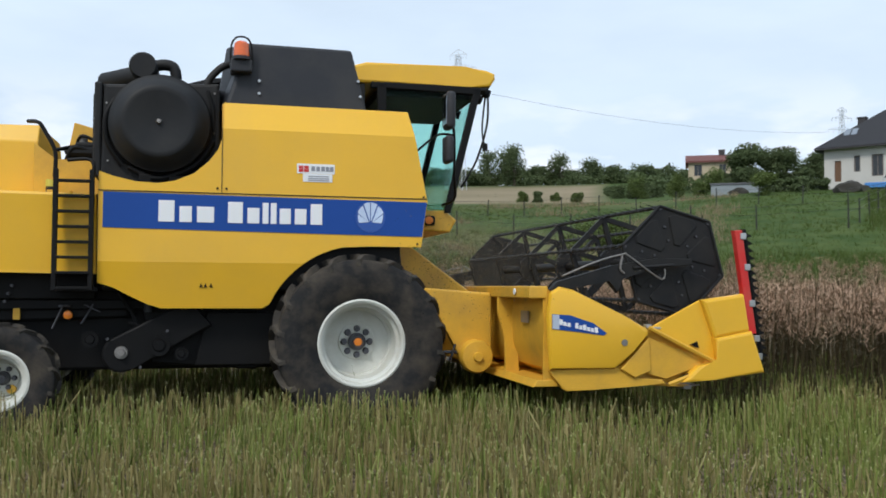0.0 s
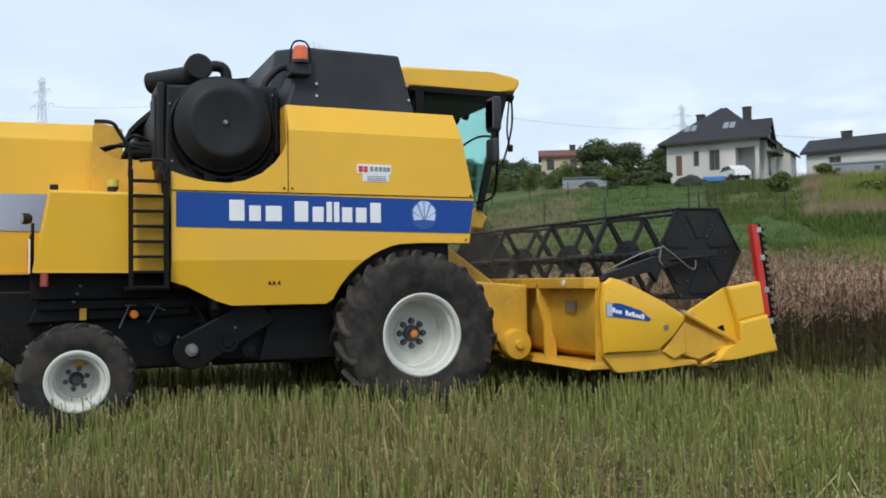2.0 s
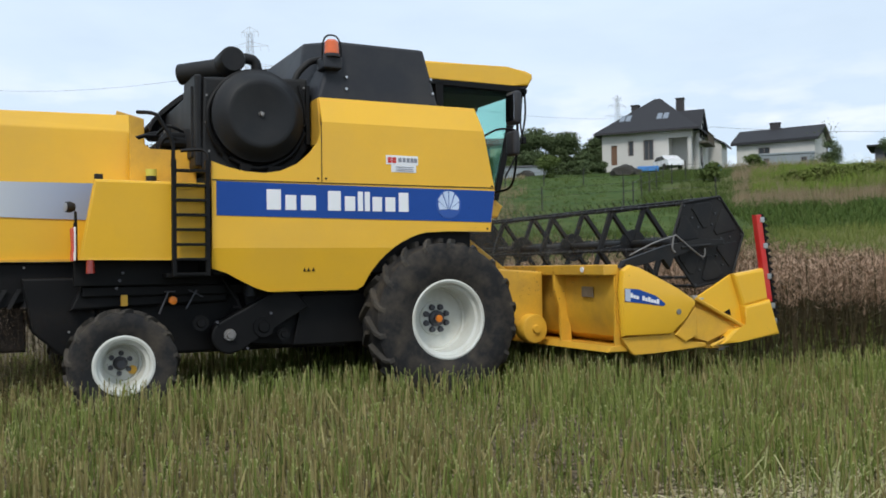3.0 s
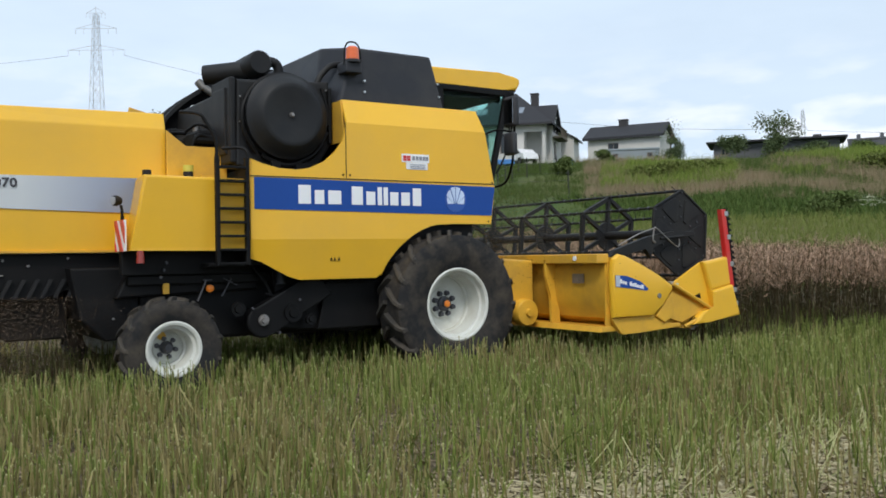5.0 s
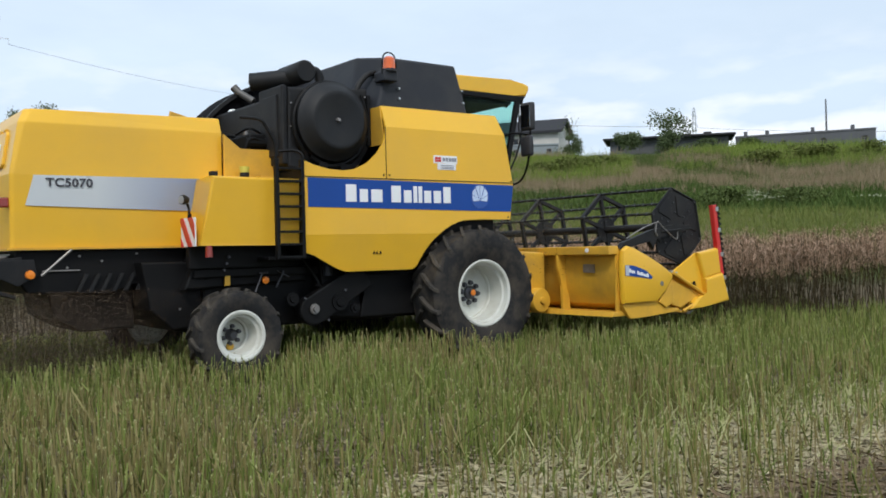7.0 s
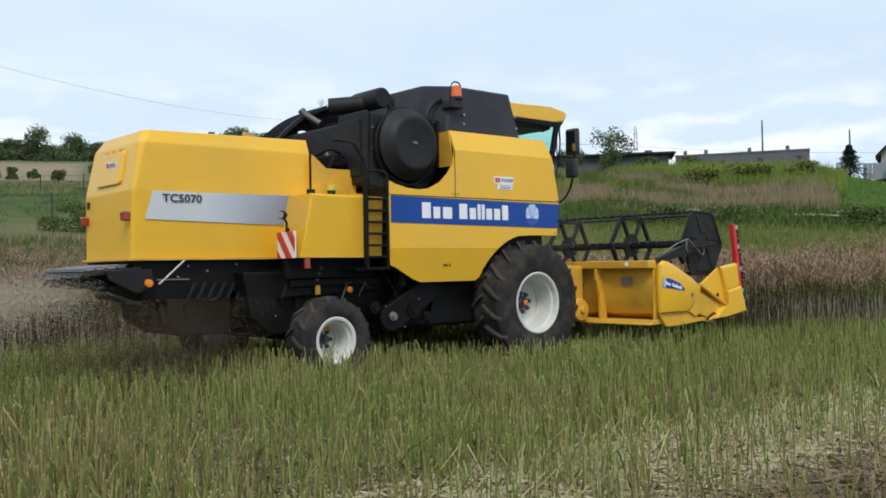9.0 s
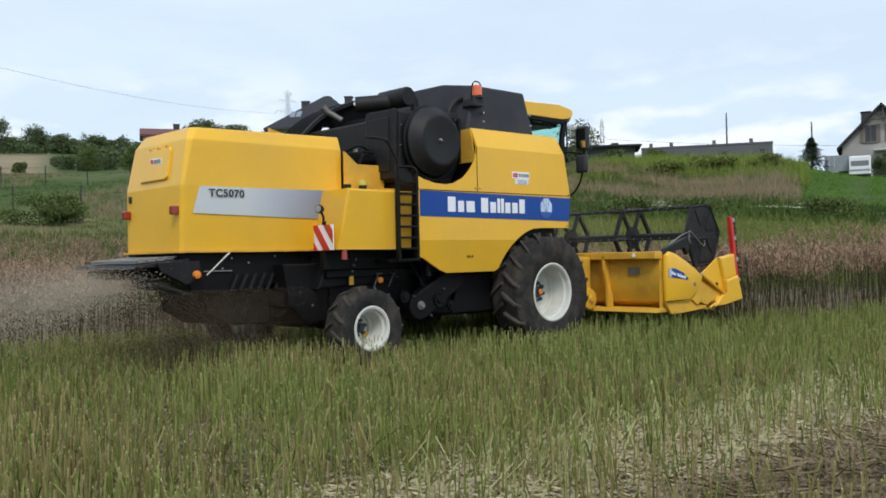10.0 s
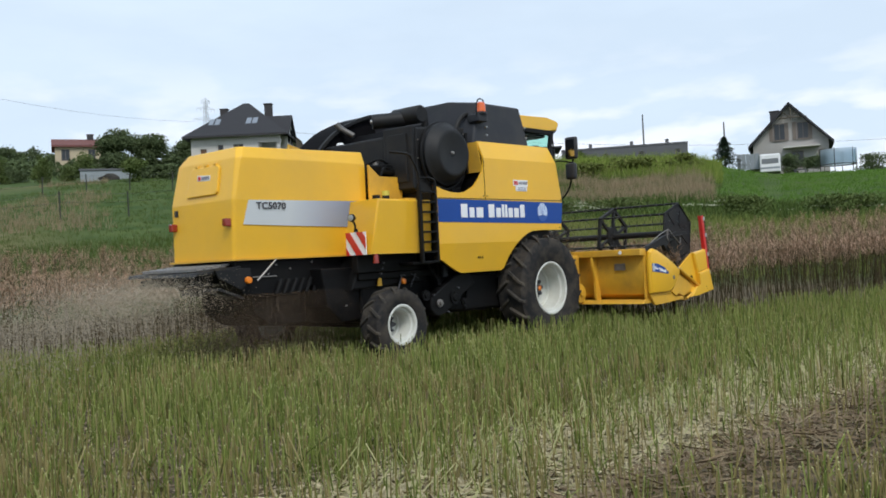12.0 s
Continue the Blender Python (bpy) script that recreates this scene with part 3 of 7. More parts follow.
def build_hood():
    """The long straw hood with chamfered corners."""
    H = 0.775
    # level outlines: height, rear end, near side, far side, corner cut
    bm = bm_new()
    rings = []
    for z, xr, yn, yf, cut in ((1.47, -5.155, -0.76, 0.60, 0.03), (2.20, -5.155, -0.80, 0.60, 0.03), (2.71, -5.065, -0.80, 0.56, 0.05), (2.85, -4.99, -0.735, 0.44, 0.06)):
        up = 0.03 if z > 2.8 else 0
        rings.append([bm.verts.new(p) for p in ((-2.98, yn, z + up), (xr + cut, yn, z), (xr, yn + cut, z), (xr, yf - cut, z), (xr + cut, yf, z), (-2.98, yf, z + up))])
    for A, B in zip(rings, rings[1:]):
        for k in range(6):
            bm.faces.new((A[k], A[(k + 1) % 6], B[(k + 1) % 6], B[k]))
    bm.faces.new(rings[0][::-1])
    bm.faces.new(rings[-1])
    bmesh.ops.bevel(bm, geom=bm.edges[:], offset=0.012, segments=2, affect="EDGES", profile=0.5)
    hood = part("straw_hood", bm, YELLOW, combine, "long yellow straw hood with silver stripe")
    y = -H - 0.018
    m = mat("silver_blue_stripe", (0.62, 0.66, 0.70), 0.3, 0.2, 0.05, 2)
    nt = m.node_tree
    co, sp, rp = nt.nodes.new("ShaderNodeTexCoord"), nt.nodes.new("ShaderNodeSeparateXYZ"), nt.nodes.new("ShaderNodeValToRGB")
    mr = nt.nodes.new("ShaderNodeMapRange")
    mr.inputs["From Min"].default_value, mr.inputs["From Max"].default_value = -4.95, -3.2
    rp.color_ramp.elements[0].color, rp.color_ramp.elements[1].color = (0.66, 0.69, 0.71, 1), (0.20, 0.27, 0.46, 1)
    rp.color_ramp.elements[0].position = 0.35
    nt.links.new(co.outputs["Object"], sp.inputs[0])
    nt.links.new(sp.outputs["X"], mr.inputs["Value"])
    nt.links.new(mr.outputs[0], rp.inputs[0])
    nt.links.new(rp.outputs[0], nt.nodes["Principled BSDF"].inputs["Base Color"])
    bm = prism(bm_new(), [(-5.02, 1.89), (-3.27, 1.845), (-3.16, 2.195), (-4.94, 2.19)], y - 0.002, y + 0.004)
    for v in bm.verts:
        v.co.y -= (v.co.z - 1.9) * 0.055
    stripe = part("silver_stripe", bm, m, hood)
    cu = bpy.data.curves.new("model_number", "FONT")
    cu.body, cu.size, cu.extrude = "TC5070", 0.118, 0.002
    cu.space_character, cu.offset = 1.08, 0.0035
    tx = new("model_number", cu)
    dg = bpy.context.evaluated_depsgraph_get()
    me = bpy.data.meshes.new_from_object(tx.evaluated_get(dg))
    bpy.data.objects.remove(tx)
    me.transform(Matrix.Translation((-4.83, y - 0.022, 2.08)) @ Matrix.Rotation(radians(90), 4, "X") @ Matrix.Diagonal((1.08, 1, 1, 1)))
    me.materials.clear()
    me.materials.append(DARKPRINT)
    t = new("model_number", me)
    t.parent = hood
    # rear hatch, lamps
    bm = bm_new()
    prism(bm, [(-0.43, 2.28), (0.18, 2.28), (0.21, 2.31), (0.17, 2.62), (0.13, 2.65), (-0.42, 2.65), (-0.46, 2.61), (-0.47, 2.31)], -5.165, -5.10, 0.012, "x")
    for v in bm.verts:
        v.co.x += (v.co.z - 2.3) * 0.18
    hatch = part("rear_hatch", bm, YELLOW, hood, "square yellow rear hatch")
    bm = bm_new()
    prism(bm, [(-0.30, 2.46), (-0.02, 2.48), (-0.02, 2.55), (-0.30, 2.53)], -5.135, -5.11, 0.0, "x")
    part("dealer_sticker", bm, WHITE, hood)
    bm = bm_new()
    rod(bm, (-5.141, -0.07, 2.51), (-5.13, -0.07, 2.51), 0.028, n=14)
    parts("sticker_mark", bm, RED, hood)
    bm = bm_new()
    for k in range(5):
        box(bm, -5.14, -5.13, -0.12 - 0.034 * k - 0.026, -0.12 - 0.034 * k, 2.485, 2.525)
    parts("sticker_lines", bm, GREYPRINT, hood)
    bm = bm_new()
    for yy in (-0.36, -0.16, 0.04):
        box(bm, -5.105, -5.075, yy - 0.03, yy + 0.03, 2.645, 2.675, 0.004)
    parts("hatch_hinge", bm, YELLOW_WORN, hood)
    for yy in (-0.70, 0.50):
        bm = box(bm_new(), -5.24, -5.15, yy - 0.04, yy + 0.04, 1.87, 1.97, 0.015)
        part("tail_lamp", bm, REDLAMP, hood, "red tail lamp")
    bm = box(bm_new(), -5.175, -5.15, 0.43, 0.49, 2.06, 2.14, 0.004)
    part("rear_catch", bm, DARKGREY, hood)
    bm = box(bm_new(), -5.15, -3.0, -0.795, -0.75, 1.452, 1.475, 0.004)
    box(bm, -5.195, -5.152, -0.795, 0.62, 1.452, 1.475, 0.004)
    for k in range(14):
        rod(bm, (-5.05 + 0.14 * k, -0.801, 1.463), (-5.05 + 0.14 * k, -0.795, 1.463), 0.008, n=6)
    part("hood_flange", bm, YELLOW_WORN, hood)
    bm = bm_new()
    rod(bm, (-2.26, 0.50, 2.95), (-2.26, 0.50, 3.17), 0.062, n=16)
    rod(bm, (-2.26, 0.50, 3.17), (-2.26, 0.50, 3.20), 0.062, 0.045, n=16)
    part("coolant_bottle", bm, WHITE, combine, "white coolant bottle")
    bm = bm_new()
    box(bm, -3.62, -3.05, -0.4, 0.3, 2.87, 2.915, 0.02)
    rod(bm, (-4.3, -0.5, 2.86), (-4.3, -0.5, 2.89), 0.03, n=10)
    part("roof_plate", bm, YELLOW_WORN, hood)


build_hood()


def build_spreader():
    sp = new("straw_spreader")
    sp.parent = combine
    sp["label"] = "black straw chopper and spreader tail"
    bm = prism(bm_new(), [(-5.10, 1.45), (-3.4, 1.45), (-3.4, 1.22), (-3.9, 1.10), (-4.2, 0.98), (-5.0, 1.02), (-5.12, 1.2)], -0.70, 0.70, 0.02)
    part("chopper_housing", bm, BLACKSTEEL, sp)
    bm = bm_new()
    prism(bm, [(-5.05, 1.39), (-5.66, 1.325), (-5.69, 1.285), (-5.05, 1.33)], -0.75, 0.85, 0.01)
    part("tail_deck", bm, BLACK, sp)
    for i in range(7):
        bm = prism(bm_new(), [(-5.2, 1.31), (-5.62, 1.26), (-5.64, 1.17), (-5.5, 1.16), (-5.2, 1.2)], -0.6 + 0.2 * i, -0.59 + 0.2 * i)
        part("deflector_fin", bm, BLACKSTEEL, sp)
    bm = bm_new()
    box(bm, -5.60, -5.15, -0.6, 0.6, 1.38, 1.40, 0.01)
    for i in range(5):
        box(bm, -5.60 + 0.11 * i, -5.57 + 0.11 * i, -0.62, 0.62, 1.40, 1.42, 0.004)
    for v in bm.verts:
        v.co.z -= (-5.15 - v.co.x) * 0.09
    parts("deck_slat", bm, GREYMETAL, sp)
    bm = prism(bm_new(), [(-5.45, 1.35), (-4.95, 1.36), (-4.92, 1.2), (-5.1, 1.10), (-5.40, 1.25)], -0.79, -0.76, 0.006)
    prism(bm, [(-5.48, 1.14), (-5.14, 1.01), (-5.16, 0.985), (-5.5, 1.11)], -0.92, -0.6, 0.004)
    part("side_guard", bm, BLACK, sp)
    bm = rod(bm_new(), (-4.90, -0.86, 1.20), (-4.62, -0.88, 1.45), 0.012)
    part("gas_strut", bm, GREYMETAL, sp)
    bm = lathe(bm_new(), [(0, -0.05), (0.04, -0.045), (0.048, 0), (0, 0)], 18, (-4.99, -0.78, 1.21))
    part("indicator", bm, ORANGE, sp, "round orange indicator lamp")
    bm = prism(bm_new(), [(-3.95, 1.30), (-3.30, 1.30), (-3.30, 0.60), (-3.62, 0.58), (-3.86, 0.80)], -0.92, 0.92, 0.02)
    part("rear_underbody", bm, BLACKSTEEL, sp)
    # black block added as a dark backdrop to the dust, no real part
    bm = prism(bm_new(), [(-4.78, 1.06), (-3.9, 1.10), (-3.9, 0.60), (-4.45, 0.60), (-4.72, 0.76)], -0.52, 0.60, 0.02)
    part("dark_backdrop_block", bm, BLACKSTEEL, sp)
    bm = bm_new()
    for x, z in ((-4.50, 1.385), (-4.28, 1.33), (-4.62, 1.27), (-3.92, 1.40), (-3.55, 0.80), (-3.50, 1.02)):
        rod(bm, (x, -0.935 if x > -3.9 else -0.715, z), (x, -0.70, z), 0.012, n=8)
    box(bm, -4.86, -4.50, -0.722, -0.70, 1.235, 1.25, 0.003)
    parts("housing_bolt", bm, GREYMETAL, sp)
    for i in range(6):
        bm = prism(bm_new(), [(-4.55 + 0.12 * i, 1.02), (-4.51 + 0.12 * i, 1.02), (-4.42 + 0.12 * i, 1.2), (-4.46 + 0.12 * i, 1.2)], -0.74, -0.72)
        part("louvre", bm, BLACK, sp)


build_spreader()


def build_engine():
    eng = new("engine_housing")
    eng.parent = combine
    eng["label"] = "black engine housing with round rotary air screen"
    bm = bm_new()
    prism(bm, [(-2.36, 3.22), (-1.32, 3.28), (-1.28, 2.62), (-1.45, 2.36), (-1.72, 2.22), (-2.05, 2.20), (-2.38, 2.33)], -1.20, -0.75, 0.03)
    part("screen_frame", bm, BLACK, eng)
    bm = bm_new()
    box(bm, -2.44, -2.37, -1.20, -0.62, 2.35, 3.24, 0.02)
    box(bm, -2.46, -2.43, -1.10, -0.72, 2.45, 3.14, 0.01)
    box(bm, -2.40, -1.30, -0.80, 0.9, 2.35, 3.15, 0.03)
    part("engine_cover", bm, BLACK, eng)
    # rotary screen drum
    c = (-1.85, 0, 2.85)
    bm = lathe(bm_new(), [(0, -1.415), (0.06, -1.417), (0.18, -1.43), (0.28, -1.447), (0.315, -1.45), (0.335, -1.44), (0.40, -1.36), (0.435, -1.32), (0.452, -1.31), (0.455, -1.22), (0.44, -1.19), (0.0, -1.19)], 64, c)
    part("rotary_screen", bm, SCREENBLACK, eng, "round dark perforated air screen", True)
    bm = lathe(bm_new(), [(0, -1.45), (0.018, -1.448), (0.026, -1.43), (0.03, -1.412), (0, -1.41)], 12, c)
    part("screen_hub", bm, GREYMETAL, eng)
    bm = lathe(bm_new(), [(0.455, -1.20), (0.475, -1.21), (0.475, -1.24), (0.458, -1.25)], 56, c, True)
    part("screen_seal", bm, BLACKSTEEL, eng, smooth=True)
    # dust wiper duct round the drum's lower rear, and the clutter below it
    bm = hose(bm_new(), [(-2.25, -1.24, 3.08), (-2.33, -1.27, 2.90), (-2.31, -1.27, 2.66), (-2.18, -1.25, 2.46)], 0.022)
    hose(bm, [(-2.12, -1.24, 2.44), (-1.85, -1.27, 2.34), (-1.52, -1.25, 2.48), (-1.36, -1.22, 2.72)], 0.026)
    hose(bm, [(-1.42, -1.22, 3.2), (-1.37, -1.24, 3.0), (-1.36, -1.24, 2.8)], 0.016)
    box(bm, -1.76, -1.56, -1.30, -1.21, 2.29, 2.37, 0.01)
    box(bm, -2.03, -1.92, -1.29, -1.21, 2.30, 2.38, 0.01)
    box(bm, -1.35, -1.31, -1.25, -1.18, 2.60, 3.20, 0.008)
    parts("screen_bracket", bm, BLACKSTEEL, eng)
    bm = bm_new()
    for x, z in ((-2.33, 3.04), (-2.34, 2.78), (-2.31, 2.50), (-1.36, 3.18), (-1.36, 2.8)):
        rod(bm, (x, -1.215, z), (x, -1.20, z), 0.010, n=8)
    parts("frame_bolt", bm, GREYMETAL, eng)
    # yellow inner cheek of the panel's opening
    bm = prism(bm_new(), [(-1.48, 2.60), (-1.40, 3.05), (-1.02, 3.05), (-1.02, 2.60)], -1.286, -1.268, 0.0, "x")
    part("opening_cheek", bm, YELLOW_WORN, combine)
    # air cleaner: a cross cylinder and a long cylinder behind it, joined by an elbow
    bm = lathe(bm_new(), [(0, -1.03), (0.115, -1.03), (0.13, -1.01), (0.13, -0.5), (0.115, -0.48), (0, -0.48)], 30, (-2.03, 0, 3.455))
    part("air_cleaner", bm, BLACK, eng, "round black air cleaner", True)
    bm = hose(bm_new(), [(-1.95, -0.8, 3.50), (-1.82, -0.8, 3.52), (-1.74, -0.8, 3.46), (-1.73, -0.8, 3.2)], 0.055, 12)
    part("air_elbow", bm, BLACK, eng, smooth=True)
    bm = rod(bm_new(), (-2.43, -0.41, 3.385), (-2.05, -0.72, 3.42), 0.108, n=24)
    pre = part("air_duct", bm, BLACK, eng, smooth=True)
    bm = rod(bm_new(), (-2.45, -0.395, 3.39), (-2.42, -0.42, 3.39), 0.03, n=12)
    part("duct_bolt", bm, STEEL, eng)
    bm = rod(bm_new(), (-2.10, 0.66, 3.46), (-1.97, 0.50, 3.33), 0.046, n=16)
    rod(bm, (-2.15, 0.70, 3.53), (-2.09, 0.65, 3.44), 0.052, n=16)
    part("exhaust_pipe", bm, EXHAUST, eng, "sooty metal exhaust pipe", True)
    bm = hose(bm_new(), [(-1.45, -1.15, 3.22), (-1.40, -1.15, 3.34), (-1.28, -1.15, 3.46), (-1.15, -1.12, 3.50)], 0.035, 10)
    part("breather_hose", bm, BLACK, eng, smooth=True)
    bm = bm_new()
    box(bm, -2.66, -2.38, -0.80, -0.40, 2.40, 2.73, 0.03)
    rod(bm, (-2.70, -0.80, 2.62), (-2.45, -0.80, 2.62), 0.06)
    hose(bm, [(-2.68, -0.5, 2.74), (-2.6, -0.7, 2.80), (-2.42, -0.7, 2.72)], 0.016)
    hose(bm, [(-2.75, -0.82, 2.45), (-2.66, -0.85, 2.66), (-2.45, -0.82, 2.60)], 0.02)
    hose(bm, [(-2.92, -0.3, 2.70), (-2.75, -0.2, 2.76), (-2.55, -0.2, 2.76), (-2.42, -0.3, 2.70)], 0.020)
    hose(bm, [(-2.88, 0.1, 2.74), (-2.62, 0.15, 2.84), (-2.40, 0.1, 2.80)], 0.022)
    box(bm, -2.62, -2.38, -0.35, 0.9, 2.45, 2.74, 0.03)
    for k in range(4):
        rod(bm, (-2.66, -0.2 + 0.22 * k, 2.64), (-2.60, -0.2 + 0.22 * k, 2.64), 0.05, n=12)
    part("engine_block", bm, BLACKSTEEL, eng)
    bm = rod(bm_new(), (-2.60, -0.62, 2.72), (-2.60, -0.62, 2.79), 0.04, n=16)
    part("oil_filter", bm, GREYMETAL, eng)
    # grain tank with its sloped dark extension
    gt = new("grain_tank")
    gt.parent = combine
    gt["label"] = "dark grey grain tank extension"
    bm = bm_new()
    lo = [(-1.27, -1.33), (0.10, -1.33), (0.10, 1.33), (-1.27, 1.33), (-1.36, 0.90), (-1.36, -0.86)]
    hi = [(-1.06, -1.28), (-0.06, -1.28), (-0.06, 1.28), (-1.06, 1.28), (-1.27, 0.90), (-1.25, -0.86)]
    A = [bm.verts.new((x, y, 3.02)) for x, y in lo]
    B = [bm.verts.new((x, y, 3.73 if x < -1.1 else 3.67)) for x, y in hi]
    for i in range(6):
        bm.faces.new((A[i], A[(i + 1) % 6], B[(i + 1) % 6], B[i]))
    bm.faces.new(A[::-1])
    bm.faces.new(B)
    bmesh.ops.bevel(bm, geom=bm.edges[:], offset=0.03, segments=2, affect="EDGES", profile=0.5)
    part("tank_extension", bm, DARKGREY, gt)
    # arched black cover behind the tank, over the engine's far side
    arch = [(-1.20, 3.755), (-1.47, 3.71), (-1.68, 3.645), (-1.85, 3.575), (-2.0, 3.51), (-2.13, 3.44), (-2.25, 3.36), (-2.35, 3.28), (-2.46, 3.18), (-2.56, 3.07), (-2.60, 2.98)]
    bm = prism(bm_new(), arch + [(-2.52, 2.90), (-1.2, 2.90)], 0.72, 1.25, 0.02)
    part("tank_cover", bm, BLACKCANVAS, gt, "black arched cover behind the grain tank")
    bm = prism(bm_new(), [(x, z + 0.012) for x, z in arch] + [(x + 0.02, z - 0.035) for x, z in arch[::-1]], 0.66, 0.715)
    part("cover_rim", bm, BLACK, gt)
    bm = bm_new()
    box(bm, -2.30, -1.30, -0.75, 0.71, 2.86, 3.14, 0.03)
    prism(bm, [(-2.05, 3.12), (-1.40, 3.12), (-1.40, 3.42), (-1.75, 3.36)], -0.45, 0.7, 0.03)
    part("tank_rear", bm, BLACKCANVAS, gt)
    bm = bm_new()
    for x, z in ((-0.95, 3.30), (-0.95, 3.18), (0.0, 3.35), (0.02, 3.2)):
        rod(bm, (x, -1.34, z), (x, -1.30, z - 0.0), 0.014, n=8)
    rod(bm, (-0.45, -1.2, 3.62), (-0.45, -1.2, 3.66), 0.012)
    parts("tank_bolt", bm, STEEL, gt)
    # beacon with its hoop
    bc = new("beacon")
    bc.parent = combine
    bc["label"] = "orange rotating beacon with wire guard"
    bm = box(bm_new(), -1.22, -1.02, -1.42, -1.2, 3.36, 3.48, 0.015)
    part("bracket", bm, DARKGREY, bc)
    bm = bm_new()
    rod(bm, (-1.12, -1.38, 3.475), (-1.12, -1.38, 3.505), 0.088, n=20)
    part("base", bm, DARKGREY, bc)
    bm = bm_new()
    rod(bm, (-1.12, -1.38, 3.505), (-1.12, -1.38, 3.63), 0.075, 0.068, n=24)
    rod(bm, (-1.12, -1.38, 3.63), (-1.12, -1.38, 3.65), 0.068, 0.045, n=24)
    part("lens", bm, BEACON, bc, "orange lens", True)
    bm = hose(bm_new(), [(-1.22, -1.38, 3.44), (-1.215, -1.38, 3.60), (-1.18, -1.38, 3.68), (-1.12, -1.38, 3.70), (-1.06, -1.38, 3.68), (-1.025, -1.38, 3.60), (-1.02, -1.38, 3.44)], 0.009, 8)
    part("wire_guard", bm, BLACKSTEEL, bc)


build_engine()


def build_cab():
    cab = new("cab")
    cab.parent = combine
    cab["label"] = "glazed driver's cab with yellow roof"
    W = 0.88
    bm = bm_new()
    prism(bm, [(0.0, 3.44), (0.02, 3.62), (0.15, 3.66), (1.20, 3.675), (1.44, 3.65), (1.53, 3.62), (1.535, 3.56), (1.48, 3.475), (1.25, 3.46)], -W - 0.03, W + 0.03, 0.03)
    part("cab_roof", bm, YELLOW, cab)
    bm = prism(bm_new(), [(1.30, 3.42), (1.44, 3.43), (1.48, 3.47), (1.40, 3.465)], -W - 0.02, W + 0.02, 0.01)
    part("roof_visor", bm, BLACK, cab)
    bm = bm_new()
    for y in (-W + 0.12, -W + 0.42, W - 0.42, W - 0.12):
        rod(bm, (1.44, y, 3.44), (1.51, y, 3.42), 0.05, n=14)
    parts("roof_lamp", bm, BLACKSTEEL, cab)
    # floor and lower body
    bm = prism(bm_new(), [(0.10, 1.95), (0.10, 2.15), (1.00, 2.15), (1.12, 2.05), (1.05, 1.92)], -W, W, 0.02)
    part("cab_floor", bm, YELLOW_WORN, cab)
    bm = box(bm_new(), 0.08, 0.14, -W, W, 2.1, 3.44, 0.01)
    part("rear_wall", bm, BLACK, cab)
    for s in (-1, 1):
        bm = bm_new()
        prism(bm, [(0.98, 2.12), (1.05, 2.12), (1.38, 3.44), (1.30, 3.44)], s * W - 0.03, s * W + 0.03, 0.01)
        prism(bm, [(0.30, 2.15), (0.36, 2.15), (0.36, 3.44), (0.26, 3.44)], s * W - 0.03, s * W + 0.03, 0.01)
        prism(bm, [(0.2, 3.40), (1.36, 3.38), (1.38, 3.46), (0.2, 3.46)], s * W - 0.03, s * W + 0.03, 0.01)
        part("pillar", bm, BLACKSTEEL, cab)
        bm = prism(bm_new(), [(0.35, 2.16), (1.0, 2.14), (1.32, 3.40), (0.35, 3.40)], s * W - 0.004, s * W + 0.004)
        g = part("side_window", bm, GLASS, cab)
        g.visible_shadow = False
    bm = bm_new()
    n = 8
    lo, hi = [], []
    for i in range(n + 1):
        y = -W + 2 * W * i / n
        bow = 0.16 * (1 - (y / W) ** 2)
        lo.append(bm.verts.new((1.04 + bow, y, 2.10)))
        hi.append(bm.verts.new((1.37 + bow * 0.6, y, 3.44)))
    for i in range(n):
        bm.faces.new((lo[i], lo[i + 1], hi[i + 1], hi[i]))
    ex = bmesh.ops.extrude_face_region(bm, geom=bm.faces[:])
    for v in (q for q in ex["geom"] if isinstance(q, bmesh.types.BMVert)):
        v.co.x += 0.008
    g = part("windscreen", bm, GLASS, cab, "tinted bowed windscreen", True)
    g.visible_shadow = False
    # seat and steering column
    bm = bm_new()
    box(bm, 0.22, 0.62, -0.25, 0.25, 2.40, 2.52, 0.04)
    prism(bm, [(0.20, 2.50), (0.32, 2.50), (0.26, 3.05), (0.16, 3.05)], -0.24, 0.24, 0.03)
    part("driver_seat", bm, DARKGREY, cab)
    bm = rod(bm_new(), (0.95, 0, 2.15), (0.80, 0, 2.75), 0.04, n=12)
    hose(bm, [(0.80 + 0.06 * math.sin(k), 0.19 * math.cos(k), 2.76 + 0.18 * math.sin(k)) for k in [i * math.pi / 6 for i in range(13)]], 0.015)
    part("steering_wheel", bm, BLACKSTEEL, cab)
    bm = prism(bm_new(), [(0.3, 3.34), (1.29, 3.35), (1.34, 3.43), (0.3, 3.43)], -W + 0.10, W - 0.10, 0.02)
    part("headliner", bm, DARKGREY, cab)
    # mirrors on a bent arm, both sides
    for s in (-1, 1):
        bm = bm_new()
        hose(bm, [(0.95, s * 0.95, 2.20), (1.0, s * 1.25, 2.24), (0.93, s * 1.5, 2.45), (0.90, s * 1.60, 2.85), (0.86, s * 1.62, 2.90)], 0.014)
        hose(bm, [(0.90, s * 1.58, 2.82), (0.80, s * 1.3, 2.86), (0.62, s * 0.95, 2.70)], 0.012)
        arm = part("mirror_arm", bm, BLACKSTEEL, cab)
        bm = box(bm_new(), 0.80, 0.89, s * 1.62 - 0.11, s * 1.62 + 0.11, 2.87, 3.23, 0.035, 3)
